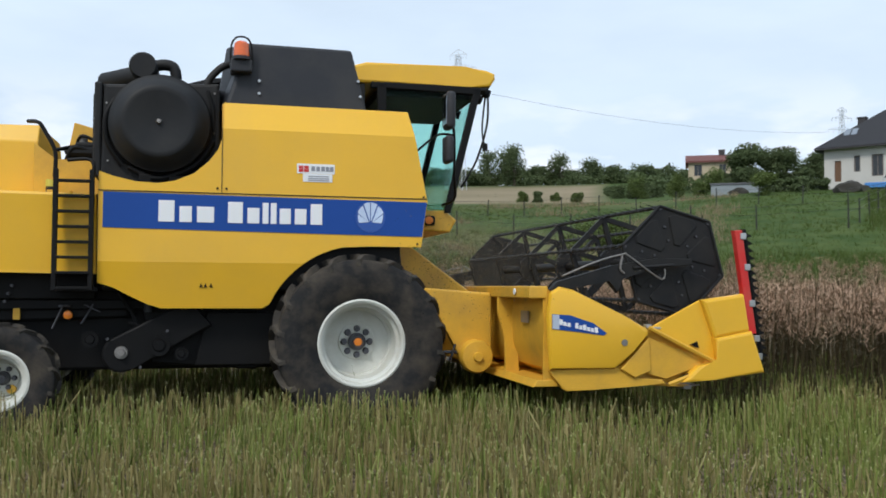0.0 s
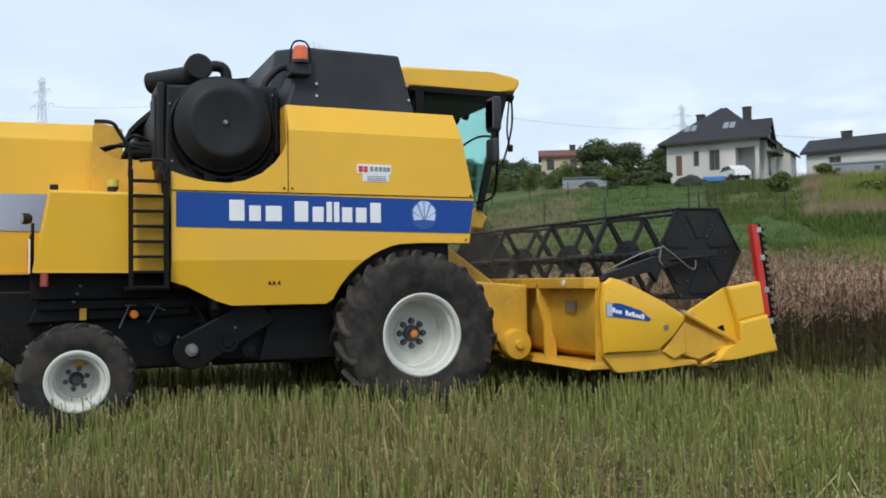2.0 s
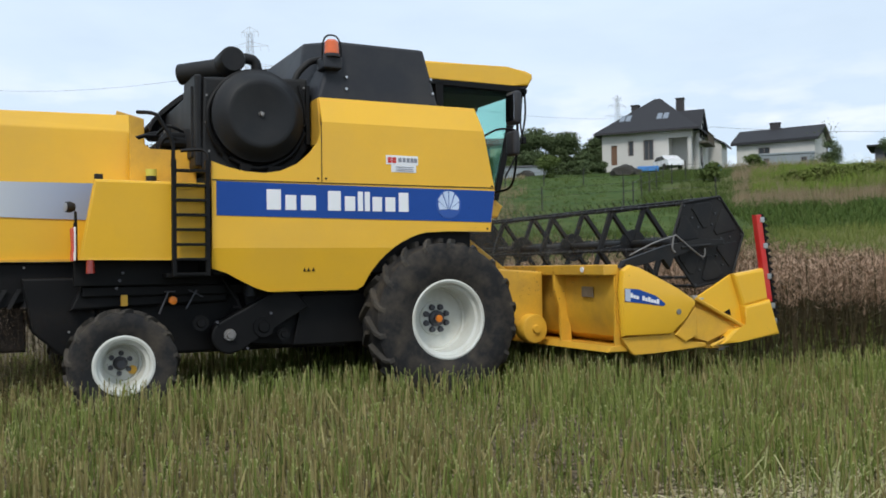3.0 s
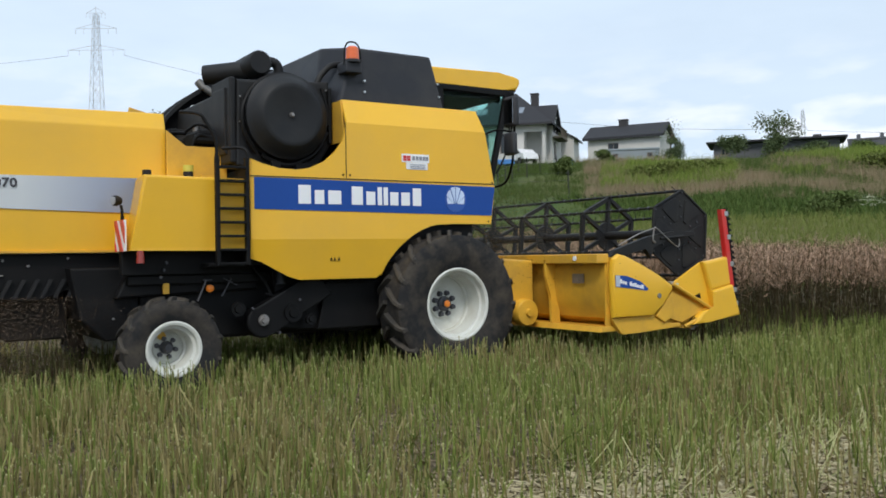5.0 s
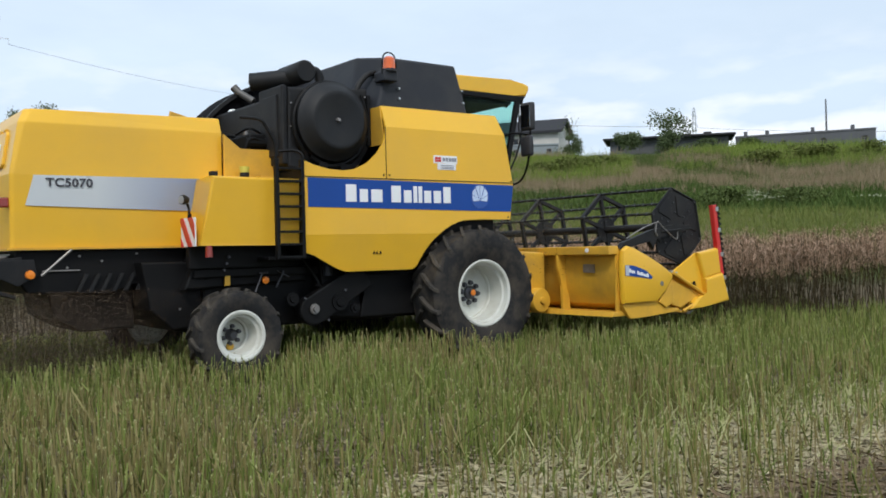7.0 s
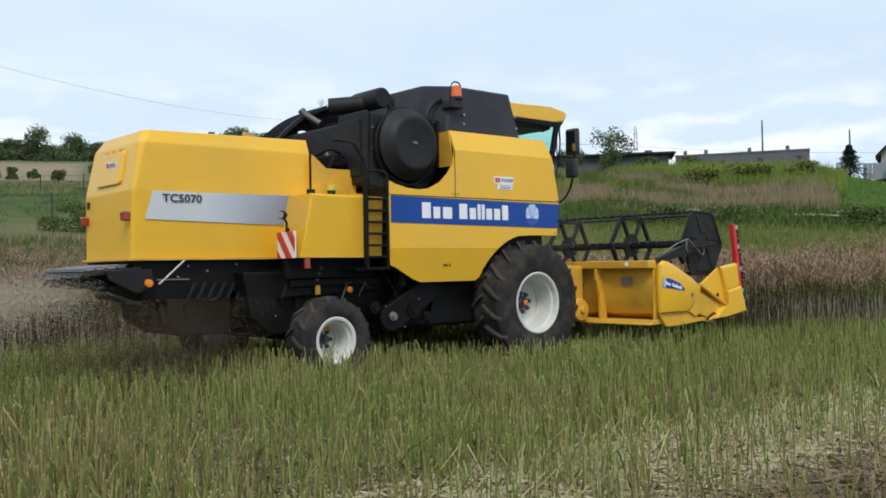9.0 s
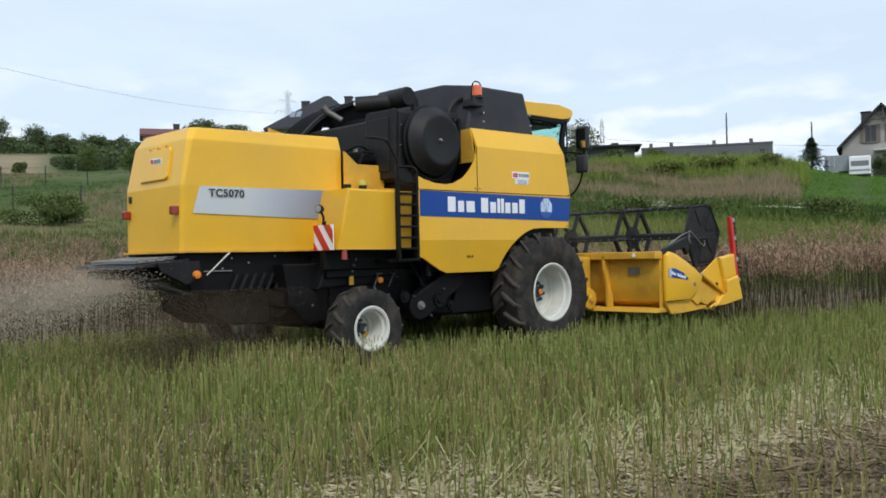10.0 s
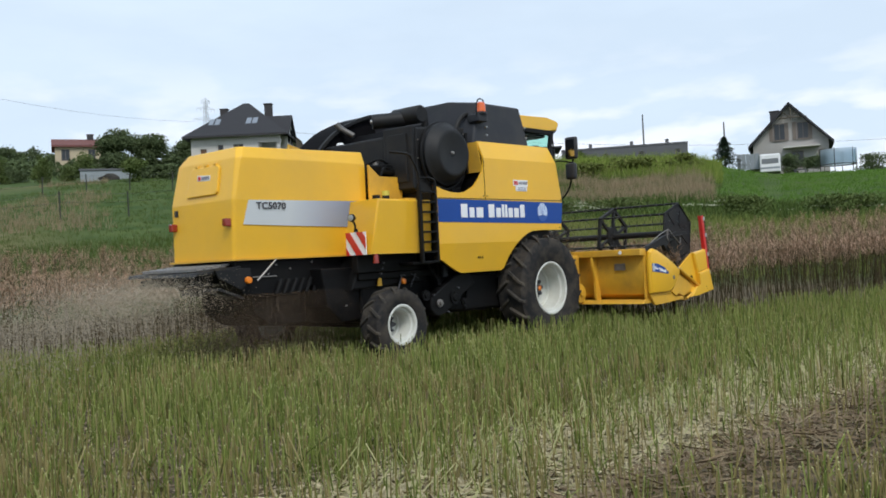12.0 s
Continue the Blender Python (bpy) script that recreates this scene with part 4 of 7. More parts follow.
        a = part("mirror_head", bm, DARKGREY, cab, "tall dark rear-view mirror", True)
        bm = box(bm_new(), 0.80, 0.88, s * 1.60 - 0.10, s * 1.60 + 0.10, 2.54, 2.81, 0.035, 3)
        part("mirror_head", bm, DARKGREY, cab, "short dark wide-angle mirror", True)
        bm = box(bm_new(), 0.795, 0.799, s * 1.62 - 0.085, s * 1.62 + 0.085, 2.91, 3.19)
        part("mirror_glass", bm, MIRROR, cab)
    bm = hose(bm_new(), [(1.48, -0.80, 3.42), (1.47, -0.82, 3.1), (1.35, -0.84, 2.7), (1.18, -0.84, 2.4)], 0.012)
    hose(bm, [(1.46, -0.78, 3.40), (1.42, -0.8, 3.05), (1.44, -0.82, 2.85)], 0.01)
    box(bm, 1.42, 1.47, -0.85, -0.80, 2.80, 2.88, 0.01)
    parts("wiper_arm", bm, BLACKSTEEL, cab)
    bm = box(bm_new(), 0.72, 0.86, -1.02, -0.93, 1.98, 2.08, 0.02)
    lm = part("head_lamp", bm, BLACKSTEEL, cab)
    bm = lathe(bm_new(), [(0, -0.025), (0.04, -0.02), (0.042, 0), (0, 0)], 16, (0.79, -1.02, 2.03))
    part("indicator", bm, ORANGE, cab)


build_cab()


def wheel(name, R, r_rim, width, lugs, dish, hub_r, bolts, label, bold=1.0):
    """A wheel about the y axis, its outer face at -y."""
    w = new(name)
    w["label"] = label
    h = width / 2
    prof = [(r_rim, -h * 0.86), (r_rim + 0.02, -h * 0.93), (r_rim + (R - r_rim) * 0.45, -h * 1.02), (R * 0.88, -h * 0.98), (R * 0.925, -h * 0.86),
            (R * 0.935, 0), (R * 0.925, h * 0.86), (R * 0.88, h * 0.98), (r_rim + (R - r_rim) * 0.45, h * 1.02), (r_rim + 0.02, h * 0.93), (r_rim, h * 0.86)]
    tyre = part("tyre", lathe(bm_new(), prof, 64, closed=True), RUBBER, w, "black rubber tyre with dusty tread", True)
    for i in range(lugs):
        for s in (-1, 1):
            a0 = 2 * math.pi * (i + (0.5 if s > 0 else 0)) / lugs
            bm = bm_new()
            secs = []
            for k in range(5):
                f = k / 4
                y = s * h * (0.02 + 0.98 * f)
                a = a0 + 0.23 * f
                ro = R * (1.0 - 0.035 * f * f) if k < 4 else R * 0.93
                ri = R * 0.90 if k < 4 else R * 0.855
                hw = (0.034 if k < 4 else 0.03) * bold
                secs.append([(ro, a - hw * 0.7), (ro, a + hw * 0.7), (ri, a + hw), (ri, a - hw)])
                vs = [[bm.verts.new((r * math.cos(q), y, r * math.sin(q))) for r, q in secs[-1]]]
                secs[-1] = vs[0]
            for A, B in zip(secs, secs[1:]):
                for k in range(4):
                    bm.faces.new((A[k], A[(k + 1) % 4], B[(k + 1) % 4], B[k]))
            bm.faces.new(secs[0][::-1])
            bm.faces.new(secs[-1])
            part("tread_lug", bm, TREAD, w)
    prof = [(r_rim + 0.004, -h * 0.90), (r_rim - 0.012, -h * 0.93), (r_rim - 0.035, -h * 0.88), (r_rim - 0.043, -h * 0.62), (r_rim - 0.07, -h * 0.58), (r_rim - 0.075, -h * 0.30), (r_rim - 0.08, -dish - 0.06),
            (r_rim - 0.10, -dish - 0.055), (r_rim - 0.105, -dish - 0.015), (r_rim - 0.125, -dish - 0.01), (hub_r * 1.55, -dish - 0.01), (hub_r * 1.5, -dish - 0.03), (hub_r * 0.9, -dish - 0.035), (0, -dish - 0.03), (0, -dish + 0.05), (r_rim - 0.06, -dish + 0.05), (r_rim - 0.03, h * 0.88), (r_rim + 0.004, h * 0.90)]
    rim = part("rim", lathe(bm_new(), prof, 56), RIM, w, "dusty off-white steel rim", True)
    bm = lathe(bm_new(), [(hub_r * 0.75, -dish - 0.03), (hub_r * 0.72, -dish - 0.07), (hub_r * 0.45, -dish - 0.09), (hub_r * 0.42, -dish - 0.12), (0, -dish - 0.12)], 32)
    part("hub", bm, HUBGREY, w, smooth=True)
    for i in range(bolts):
        a = 2 * math.pi * i / bolts
        bm = bm_new()
        x, z = hub_r * 1.08 * math.cos(a), hub_r * 1.08 * math.sin(a)
        rod(bm, (x, -dish - 0.075, z), (x, -dish - 0.025, z), 0.026 if bolts > 6 else 0.02, 0.036 if bolts > 6 else 0.026, n=8)
        part("wheel_nut", bm, HUBGREY, w)
    return w


front = wheel("front_wheel", 0.84, 0.408, 0.50, 18, -0.125, 0.115, 8, "large drive wheel with off-white rim")
bmc = lathe(bm_new(), [(0, -0.01), (0.03, -0.007), (0.04, 0.005), (0.04, 0.055), (0, 0.055)], 20)
part("hub_cap", bmc, ORANGE, front, "orange hub cap")
front2 = copy_thing(front, pose(0, 0, 0))
rear = wheel("rear_wheel", 0.50, 0.265, 0.34, 13, -0.16, 0.085, 6, "small steering wheel with worn off-white rim", 1.5)
bmc = rod(bm_new(), (0.07, 0.11, -0.10), (0.07, 0.145, -0.10), 0.04, n=12)
part("paint_patch", bmc, YELLOW_WORN, rear)
rear2 = copy_thing(rear, pose(0, 0, 0))
WHEELS = [(front, -1.47, 0.0, 0.82, 0.83), (front2, 1.47, 0.0, 0.82, 0.83), (rear, -1.40, -3.14, 0.52, 0.50), (rear2, 1.40, -3.14, 0.52, 0.50)]
for w, y, x, z, R in WHEELS:
    w.parent = combine
# ---- the header: trough, shields, knife, auger ----


def build_header():
    hd = new("cutting_header")
    hd.parent = combine
    hd["label"] = "yellow cutting header with end shields and red side knife"
    E, EF = 2.48, 2.96    # half widths to the right and to the left
    # trough: back sheet curving forward into the floor
    prof = [(1.52, 1.27), (1.50, 1.05), (1.52, 0.80), (1.60, 0.62), (1.78, 0.53), (2.1, 0.49), (2.9, 0.44)]
    bm = bm_new()
    rows = []
    for x, z in prof:
        rows.append([bm.verts.new((x, -E, z)), bm.verts.new((x, EF, z))])
    for A, B in zip(rows, rows[1:]):
        bm.faces.new((A[0], A[1], B[1], B[0]))
    ex = bmesh.ops.extrude_face_region(bm, geom=bm.faces[:])
    for v in (q for q in ex["geom"] if isinstance(q, bmesh.types.BMVert)):
        v.co.x += 0.02
        v.co.z += 0.02
    part("trough", bm, YELLOW_WORN, hd, "dusty yellow trough", True)
    bm = bm_new()
    box(bm, 1.36, 1.54, -E, EF, 1.25, 1.36, 0.012)
    part("top_beam", bm, YELLOW_WORN, hd)
    bm = prism(bm_new(), [(1.40, 0.47), (1.44, 0.53), (1.85, 0.53), (1.85, 0.47)], -E, EF, 0.008)
    part("bottom_beam", bm, YELLOW_WORN, hd)
    for y in (-1.55, 1.55):
        bm = prism(bm_new(), [(1.36, 1.30), (1.36, 1.10), (1.44, 0.85), (1.44, 0.5), (1.58, 0.5), (1.54, 1.30)], y - 0.02, y + 0.02, 0.004)
        part("rib", bm, YELLOW_WORN, hd)
    bm = box(bm_new(), 1.475, 1.485, -2.12, -1.92, 1.02, 1.13)
    part("type_plate", bm, GREYMETAL, hd)
    bm = lathe(bm_new(), [(0, -0.01), (0.03, -0.01), (0.03, 0), (0, 0)], 14)
    bmesh.ops.rotate(bm, verts=bm.verts, matrix=Matrix.Rotation(radians(-90), 3, "Z"))
    bmesh.ops.translate(bm, verts=bm.verts, vec=(1.35, -2.12, 1.31))
    part("round_label", bm, WHITE, hd)
    # feeder house up to the cab
    bm = bm_new()
    prism(bm, [(1.45, 0.50), (1.45, 1.22), (0.45, 1.95), (0.25, 1.95), (0.25, 1.35), (1.05, 0.62)], -0.62, 0.62, 0.02)
    part("feeder_house", bm, YELLOW_WORN, hd)
    bm = lathe(bm_new(), [(0, -0.16), (0.04, -0.16), (0.05, -0.13), (0.15, -0.12), (0.165, -0.10), (0.165, 0), (0, 0)], 30, (1.20, -1.30, 0.66))
    part("drive_guard", bm, YELLOW_WORN, hd, "round yellow drive guard", True)
    bm = prism(bm_new(), [(0.66, 1.34), (1.38, 1.29), (1.38, 0.62), (1.30, 0.52), (1.10, 0.55), (0.92, 0.90)], -1.30, -1.20, 0.02)
    part("drive_case", bm, YELLOW_WORN, hd)
    bm = rod(bm_new(), (0.72, -1.28, 0.70), (1.02, -1.28, 0.70), 0.016)
    rod(bm, (0.95, -1.30, 0.62), (1.0, -1.30, 0.78), 0.012)
    parts("link_rod", bm, HUBGREY, hd)
    # intake auger with flighting
    bm = rod(bm_new(), (2.05, -E + 0.05, 0.83), (2.05, EF - 0.05, 0.83), 0.19, n=24)
    part("auger_tube", bm, BLACK, hd)
    for s, L in ((-1, E), (1, EF)):
        bm = bm_new()
        last = None
        for k in range(73):
            a = k * math.pi / 9
            y = s * (L - 0.1 - (L - 0.7) * k / 72)
            p = [bm.verts.new((2.05 + r * math.cos(s * a), y, 0.83 + r * math.sin(s * a))) for r in (0.18, 0.29)]
            if last:
                bm.faces.new((last[0], last[1], p[1], p[0]))
            last = p
        ex = bmesh.ops.extrude_face_region(bm, geom=bm.faces[:])
        for v in (q for q in ex["geom"] if isinstance(q, bmesh.types.BMVert)):
            v.co.y += 0.006
        part("auger_flight", bm, GREYMETAL, hd, smooth=True)
    # cutter bar with guards
    bm = box(bm_new(), 2.86, 2.94, -E, EF, 0.42, 0.46, 0.004)
    part("cutter_bar", bm, GREYMETAL, hd)
    for i in range(60):
        y = -E + 0.06 + i * (E + EF - 0.12) / 59
        bm = bm_new()
        rod(bm, (2.93, y, 0.445), (3.06, y, 0.45), 0.014, 0.004, n=5)
        part("knife_guard", bm, GREYMETAL, hd)
    for s, L in ((-1, E), (1, EF)):
        y0, y1 = s * L, s * (L + 0.05)
        lo, hi = min(y0, y1), max(y0, y1)
        # inner end sheet
        bm = prism(bm_new(), [(1.50, 0.50), (1.50, 1.33), (1.75, 1.30), (2.46, 0.98), (3.0, 0.85), (3.30, 0.62), (3.3, 0.5), (2.2, 0.46)], s * (L - 0.03) - 0.01, s * (L - 0.03) + 0.01)
        part("end_sheet", bm, YELLOW_WORN, hd)
        # bulged shield with the blue badge
        bm = prism(bm_new(), [(1.53, 0.63), (1.50, 1.10), (1.53, 1.30), (1.62, 1.355), (1.74, 1.33), (1.95, 1.225), (2.22, 1.10), (2.46, 0.98), (2.47, 0.93), (2.30, 0.77), (2.14, 0.625)], lo - 0.06 * (s < 0), hi + 0.06 * (s > 0), 0.045)
        part("end_shield", bm, YELLOW, hd, "rounded yellow end shield with badge", True)
        bm = prism(bm_new(), [(1.53, 0.62), (1.58, 0.55), (1.66, 0.45), (1.70, 0.43), (1.95, 0.44), (2.3, 0.46), (2.66, 0.475), (2.62, 0.52), (2.33, 0.53), (2.28, 0.66), (2.14, 0.62)], lo, hi, 0.012)
        part("skid_plate", bm, YELLOW_WORN, hd)
        bm = prism(bm_new(), [(2.20, 0.62), (2.48, 0.91), (2.50, 0.60), (2.34, 0.54)], lo - 0.03 * (s < 0), hi + 0.03 * (s > 0), 0.012)
        part("corner_plate", bm, YELLOW_WORN, hd)
        bm = prism(bm_new(), [(2.48, 0.57), (2.48, 0.90), (3.05, 0.70), (3.02, 0.64), (2.66, 0.52)], lo, hi, 0.008)
        part("hinge_panel", bm, YELLOW_WORN, hd)
        # front divider
        bm = prism(bm_new(), [(2.50, 0.985), (3.00, 1.235), (3.12, 1.22), (3.16, 0.90), (3.16, 0.68), (3.10, 0.70)], lo + 0.01, hi - 0.01, 0.01)
        part("divider_web", bm, YELLOW, hd)
        bm = prism(bm_new(), [(3.00, 1.24), (3.44, 1.30), (3.50, 0.95), (3.13, 0.89)], lo - 0.05 * (s < 0), hi + 0.05 * (s > 0), 0.03)
        part("divider_upper", bm, YELLOW, hd)
        bm = prism(bm_new(), [(3.12, 0.89), (3.50, 0.955), (3.63, 0.57), (3.05, 0.51), (2.78, 0.49), (2.95, 0.64), (3.16, 0.68)], lo - 0.08 * (s < 0), hi + 0.08 * (s > 0), 0.03)
        part("divider_point", bm, YELLOW, hd, "yellow divider point")
        bm = bm_new()
        for p, q in (((2.47, 0.99), (3.14, 0.665)), ((2.66, 0.475), (3.02, 0.60))):
            rod(bm, (p[0], s * (L + 0.09), p[1]), (q[0], s * (L + 0.09), q[1]), 0.022, n=6)
        parts("divider_bar", bm, YELLOW_WORN, hd)
        bm = prism(bm_new(), [(2.90, 0.83), (2.99, 0.80), (2.97, 0.86)], s * (L + 0.045) - 0.012, s * (L + 0.045) + 0.012)
        prism(bm, [(2.72, 0.50), (2.86, 0.53), (2.93, 0.60)], s * (L + 0.06) - 0.012, s * (L + 0.06) + 0.012)
        parts("slot", bm, BLACKSTEEL, hd)
        bm = bm_new()
        rod(bm, (2.22, s * (L + 0.11), 0.86), (2.22, s * (L + 0.12), 0.86), 0.03, n=14)
        part("shield_lock", bm, GREYMETAL, hd)
        bm = box(bm_new(), 2.44, 2.50, s * (L + 0.06) - 0.03, s * (L + 0.06) + 0.03, 0.985, 1.02, 0.008)
        box(bm, 2.52, 2.60, s * (L + 0.05) - 0.02, s * (L + 0.05) + 0.02, 0.975, 0.995, 0.005)
        parts("shield_catch", bm, STEEL, hd)
        if s < 0:
            y = lo - 0.063
            bm = prism(bm_new(), [(1.535, 0.985), (1.535, 1.115), (1.70, 1.105), (1.92, 1.035), (2.05, 0.945), (2.02, 0.925), (1.80, 0.955)], y - 0.002, y + 0.004)
            part("blue_badge", bm, BLUE, hd)
            bm = prism(bm_new(), [(1.537, 0.99), (1.537, 1.112), (1.60, 1.108), (1.60, 0.982)], y - 0.004, y)
            part("badge_corner", bm, SILVERPRINT, hd)
            bm = bm_new()
            for k in range(10):
                if k != 3:
                    x = 1.60 + 0.037 * k
                    z = 1.045 - 0.008 * k
                    prism(bm, [(x, z - 0.022), (x + 0.03, z - 0.027), (x + 0.03, z + (0.022 if k in (0, 4, 6, 9) else 0.008)), (x, z + (0.026 if k in (0, 4, 6, 9) else 0.012))], y - 0.006, y - 0.002)
            parts("letter_block", bm, WHITE, hd)
    # upright red side knife on the crop edge
    y = -E - 0.06
    bm = prism(bm_new(), [(3.34, 1.885), (3.42, 1.89), (3.56, 0.93), (3.48, 0.92)], y - 0.035, y + 0.035, 0.008)
    part("side_knife_guard", bm, RED, hd, "upright red guard of the side knife")
    bm = prism(bm_new(), [(3.425, 1.90), (3.47, 1.90), (3.65, 0.66), (3.60, 0.66)], y - 0.012, y + 0.012)
    part("side_knife_bar", bm, BLACKSTEEL, hd)
    for i in range(17):
        f = (i + 0.5) / 17
        x, z = 3.45 + 0.17 * f, 1.88 - 1.18 * f
        bm = prism(bm_new(), [(x, z - 0.03), (x + 0.075, z - 0.012), (x, z + 0.03)], y - 0.02, y + 0.02)
        part("knife_tooth", bm, BLACKSTEEL, hd)
    for f in (0.04, 0.28, 0.56, 0.83, 0.97):
        x, z = 3.42 + 0.17 * f, 1.88 - 1.2 * f
        bm = box(bm_new(), x - 0.03, x + 0.03, y - 0.045, y - 0.02, z - 0.03, z + 0.03, 0.006)
        part("knife_clamp", bm, STEEL, hd)
    # reel arms with rams and steel pipes
    for s, L in ((-1, E), (1, EF)):
        y = s * (L - 0.02)
        bm = prism(bm_new(), [(1.55, 1.33), (1.62, 1.40), (2.15, 1.55), (2.60, 1.62), (2.95, 1.62), (2.95, 1.56), (2.55, 1.53), (2.25, 1.44), (2.20, 1.30), (2.12, 1.42), (1.70, 1.32)], y - 0.035, y + 0.035, 0.01)
        part("reel_arm", bm, BLACK, hd)
        bm = hose(bm_new(), [(1.66, y - s * -0.05, 1.45), (1.98, y + s * 0.05, 1.58), (2.24, y + s * 0.05, 1.65), (2.30, y + s * 0.05, 1.64), (2.60, y + s * 0.05, 1.44), (2.66, y + s * 0.05, 1.46), (2.66, y + s * 0.05, 1.52)], 0.008, 6, 4)
        hose(bm, [(2.24, y + s * 0.05, 1.64), (2.22, y + s * 0.05, 1.52), (2.26, y + s * 0.05, 1.48)], 0.01, 6, 4)
        parts("hydraulic_pipe", bm, GREYMETAL, hd)
        bm = rod(bm_new(), (1.95, y, 1.08), (1.90, y, 1.35), 0.018)
        rod(bm, (2.35, y + s * 0.04, 1.53), (2.75, y + s * 0.04, 1.56), 0.014)
        parts("ram", bm, BLACK, hd)


build_header()
REEL_C = (2.82, 1.60)


def build_reel():
    """The pick-up reel: six tine bars on hexagonal spiders, turning about its tube."""
    rl = new("reel")
    rl["label"] = "black six-bar pick-up reel with hexagonal ends"
    rl.parent = combine
    E, EF, R = 2.36, 2.82, 0.52
    bm = rod(bm_new(), (0, -E, 0), (0, EF, 0), 0.055, n=16)
    part("reel_tube", bm, BLACK, rl)
    hexa = [(R * math.cos(radians(60 * k)), R * math.sin(radians(60 * k))) for k in range(6)]
    for s, L in ((-1, E), (1, EF)):
        bm = prism(bm_new(), [(x * 1.03, z * 1.03) for x, z in hexa], s * L - 0.008, s * L + 0.008, 0.004)
        part("end_disc", bm, BLACK, rl, "black hexagonal end disc")
        y = s * (L + 0.012)
        for k in range(6):
            a0 = radians(60 * k + 30)
            wedge = []
            for q, w in ((0.15, -0.030), (0.385, -0.150), (0.425, -0.105), (0.425, 0.105), (0.385, 0.150), (0.15, 0.030)):
                wedge.append((q * math.cos(a0) - w * math.sin(a0), q * math.sin(a0) + w * math.cos(a0)))
            bm = prism(bm_new(), wedge, y - 0.008, y + 0.008, 0.007)
            part("pressed_field", bm, BLACK, rl)
            bm = bm_new()
            for q in (0.2, 0.33, 0.50):
                rod(bm, (q * math.cos(radians(60 * k)), y - 0.012, q * math.sin(radians(60 * k))), (q * math.cos(radians(60 * k)), y + 0.012, q * math.sin(radians(60 * k))), 0.011, n=8)
            parts("disc_bolt", bm, HUBGREY, rl)
        bm = bm_new()
        for k in range(6):
            (x0, z0), (x1, z1) = hexa[k], hexa[(k + 1) % 6]
            rod(bm, (x0 * 1.02, y, z0 * 1.02), (x1 * 1.02, y, z1 * 1.02), 0.014, n=6)
        parts("disc_rim", bm, BLACK, rl)
    for y in (-1.08, 0.22, 1.52):
        for k in range(6):
            (x0, z0), (x1, z1) = hexa[k], hexa[(k + 1) % 6]
            bm = bm_new()
            rod(bm, (x0 * 0.97, y, z0 * 0.97), (x1 * 0.97, y, z1 * 0.97), 0.036, n=4)
            part("spider_rim", bm, BLACK, rl)
            bm = bm_new()
            rod(bm, (x0 * 0.12, y, z0 * 0.12), (x0 * 0.97, y, z0 * 0.97), 0.036, 0.034, n=4)
            part("spider_spoke", bm, BLACK, rl)
        bm = lathe(bm_new(), [(0.055, -0.02), (0.185, -0.02), (0.185, 0.02), (0.055, 0.02)], 20, (0, y, 0), True)
        part("spider_hub", bm, BLACK, rl)
    for k in range(6):
        x, z = hexa[k]
        bm = rod(bm_new(), (x, -E, z), (x, EF, z), 0.018, n=8)
        part("tine_bar", bm, BLACK, rl)
        # spring tines, alike on each bar
        bm = rod(bm_new(), (x, 0, z), (x * 1.1 - 0.078 * math.sin(radians(60 * k)), 0, z * 1.1 + 0.078 * math.cos(radians(60 * k))), 0.006, 0.004, n=4, caps=False)
        first = part("tine", bm, BLACKSTEEL, rl)
        for i in range(32):
            t = first if i == 0 else new("tine", first.data)
            t.parent = rl
            t.location.y = -E + 0.08 + i * (E + EF - 0.16) / 31
        bm = box(bm_new(), x - 0.019, x + 0.019, -0.010, 0.010, z - 0.019, z + 0.019, 0.003, 1)
        first = part("tine_clip", bm, HUBGREY, rl)
        for i in range(32):
            t = first if i == 0 else new("tine_clip", first.data)
            t.parent = rl
            t.location.y = -E + 0.08 + i * (E + EF - 0.16) / 31
    return rl


reel = build_reel()
# ---- plants: fast meshes from arrays of quads ----
rng = np.random.default_rng(7)


def quad_mesh(name, V, material):
    """V: n x 4 x 3 corners. Corners that coincide in one strip stay apart: each piece of k quads is an island through its own verts."""
    n = len(V)
    me = bpy.data.meshes.new(name)
    me.vertices.add(n * 4)
    me.vertices.foreach_set("co", V.reshape(-1).astype(np.float32))
    me.loops.add(n * 4)
    me.loops.foreach_set("vertex_index", np.arange(n * 4, dtype=np.int32))
    me.polygons.add(n)
    me.polygons.foreach_set("loop_start", np.arange(0, n * 4, 4, dtype=np.int32))
    me.update(calc_edges=True)
    me.materials.append(material)
    return me


def blades(base, tip, w0, w1, side=None):
    """Flat tapered blades from base to tip points (n x 3), widths in metres, facing random ways."""
    n = len(base)
    if side is None:
        a = rng.uniform(0, 2 * np.pi, n)
        side = np.stack([np.cos(a), np.sin(a), np.zeros(n)], 1)
    w0, w1 = np.broadcast_to(w0, n)[:, None], np.broadcast_to(w1, n)[:, None]
    return np.stack([base - side * w0, base + side * w0, tip + side * w1, tip - side * w1], 1)


def stalks(base, tip, r0, r1):
    """Three-sided upright stalks."""
    n = len(base)
    a0 = rng.uniform(0, 2 * np.pi, n)
    out = []
    ring = [np.stack([np.cos(a0 + k * 2.0944), np.sin(a0 + k * 2.0944), np.zeros(n)], 1) for k in range(3)]
    r0, r1 = np.broadcast_to(r0, n)[:, None], np.broadcast_to(r1, n)[:, None]
    for k in range(3):
        p, q = ring[k], ring[(k + 1) % 3]
        out.append(np.stack([base + p * r0, base + q * r0, tip + q * r1, tip + p * r1], 1))
    return np.concatenate(out)


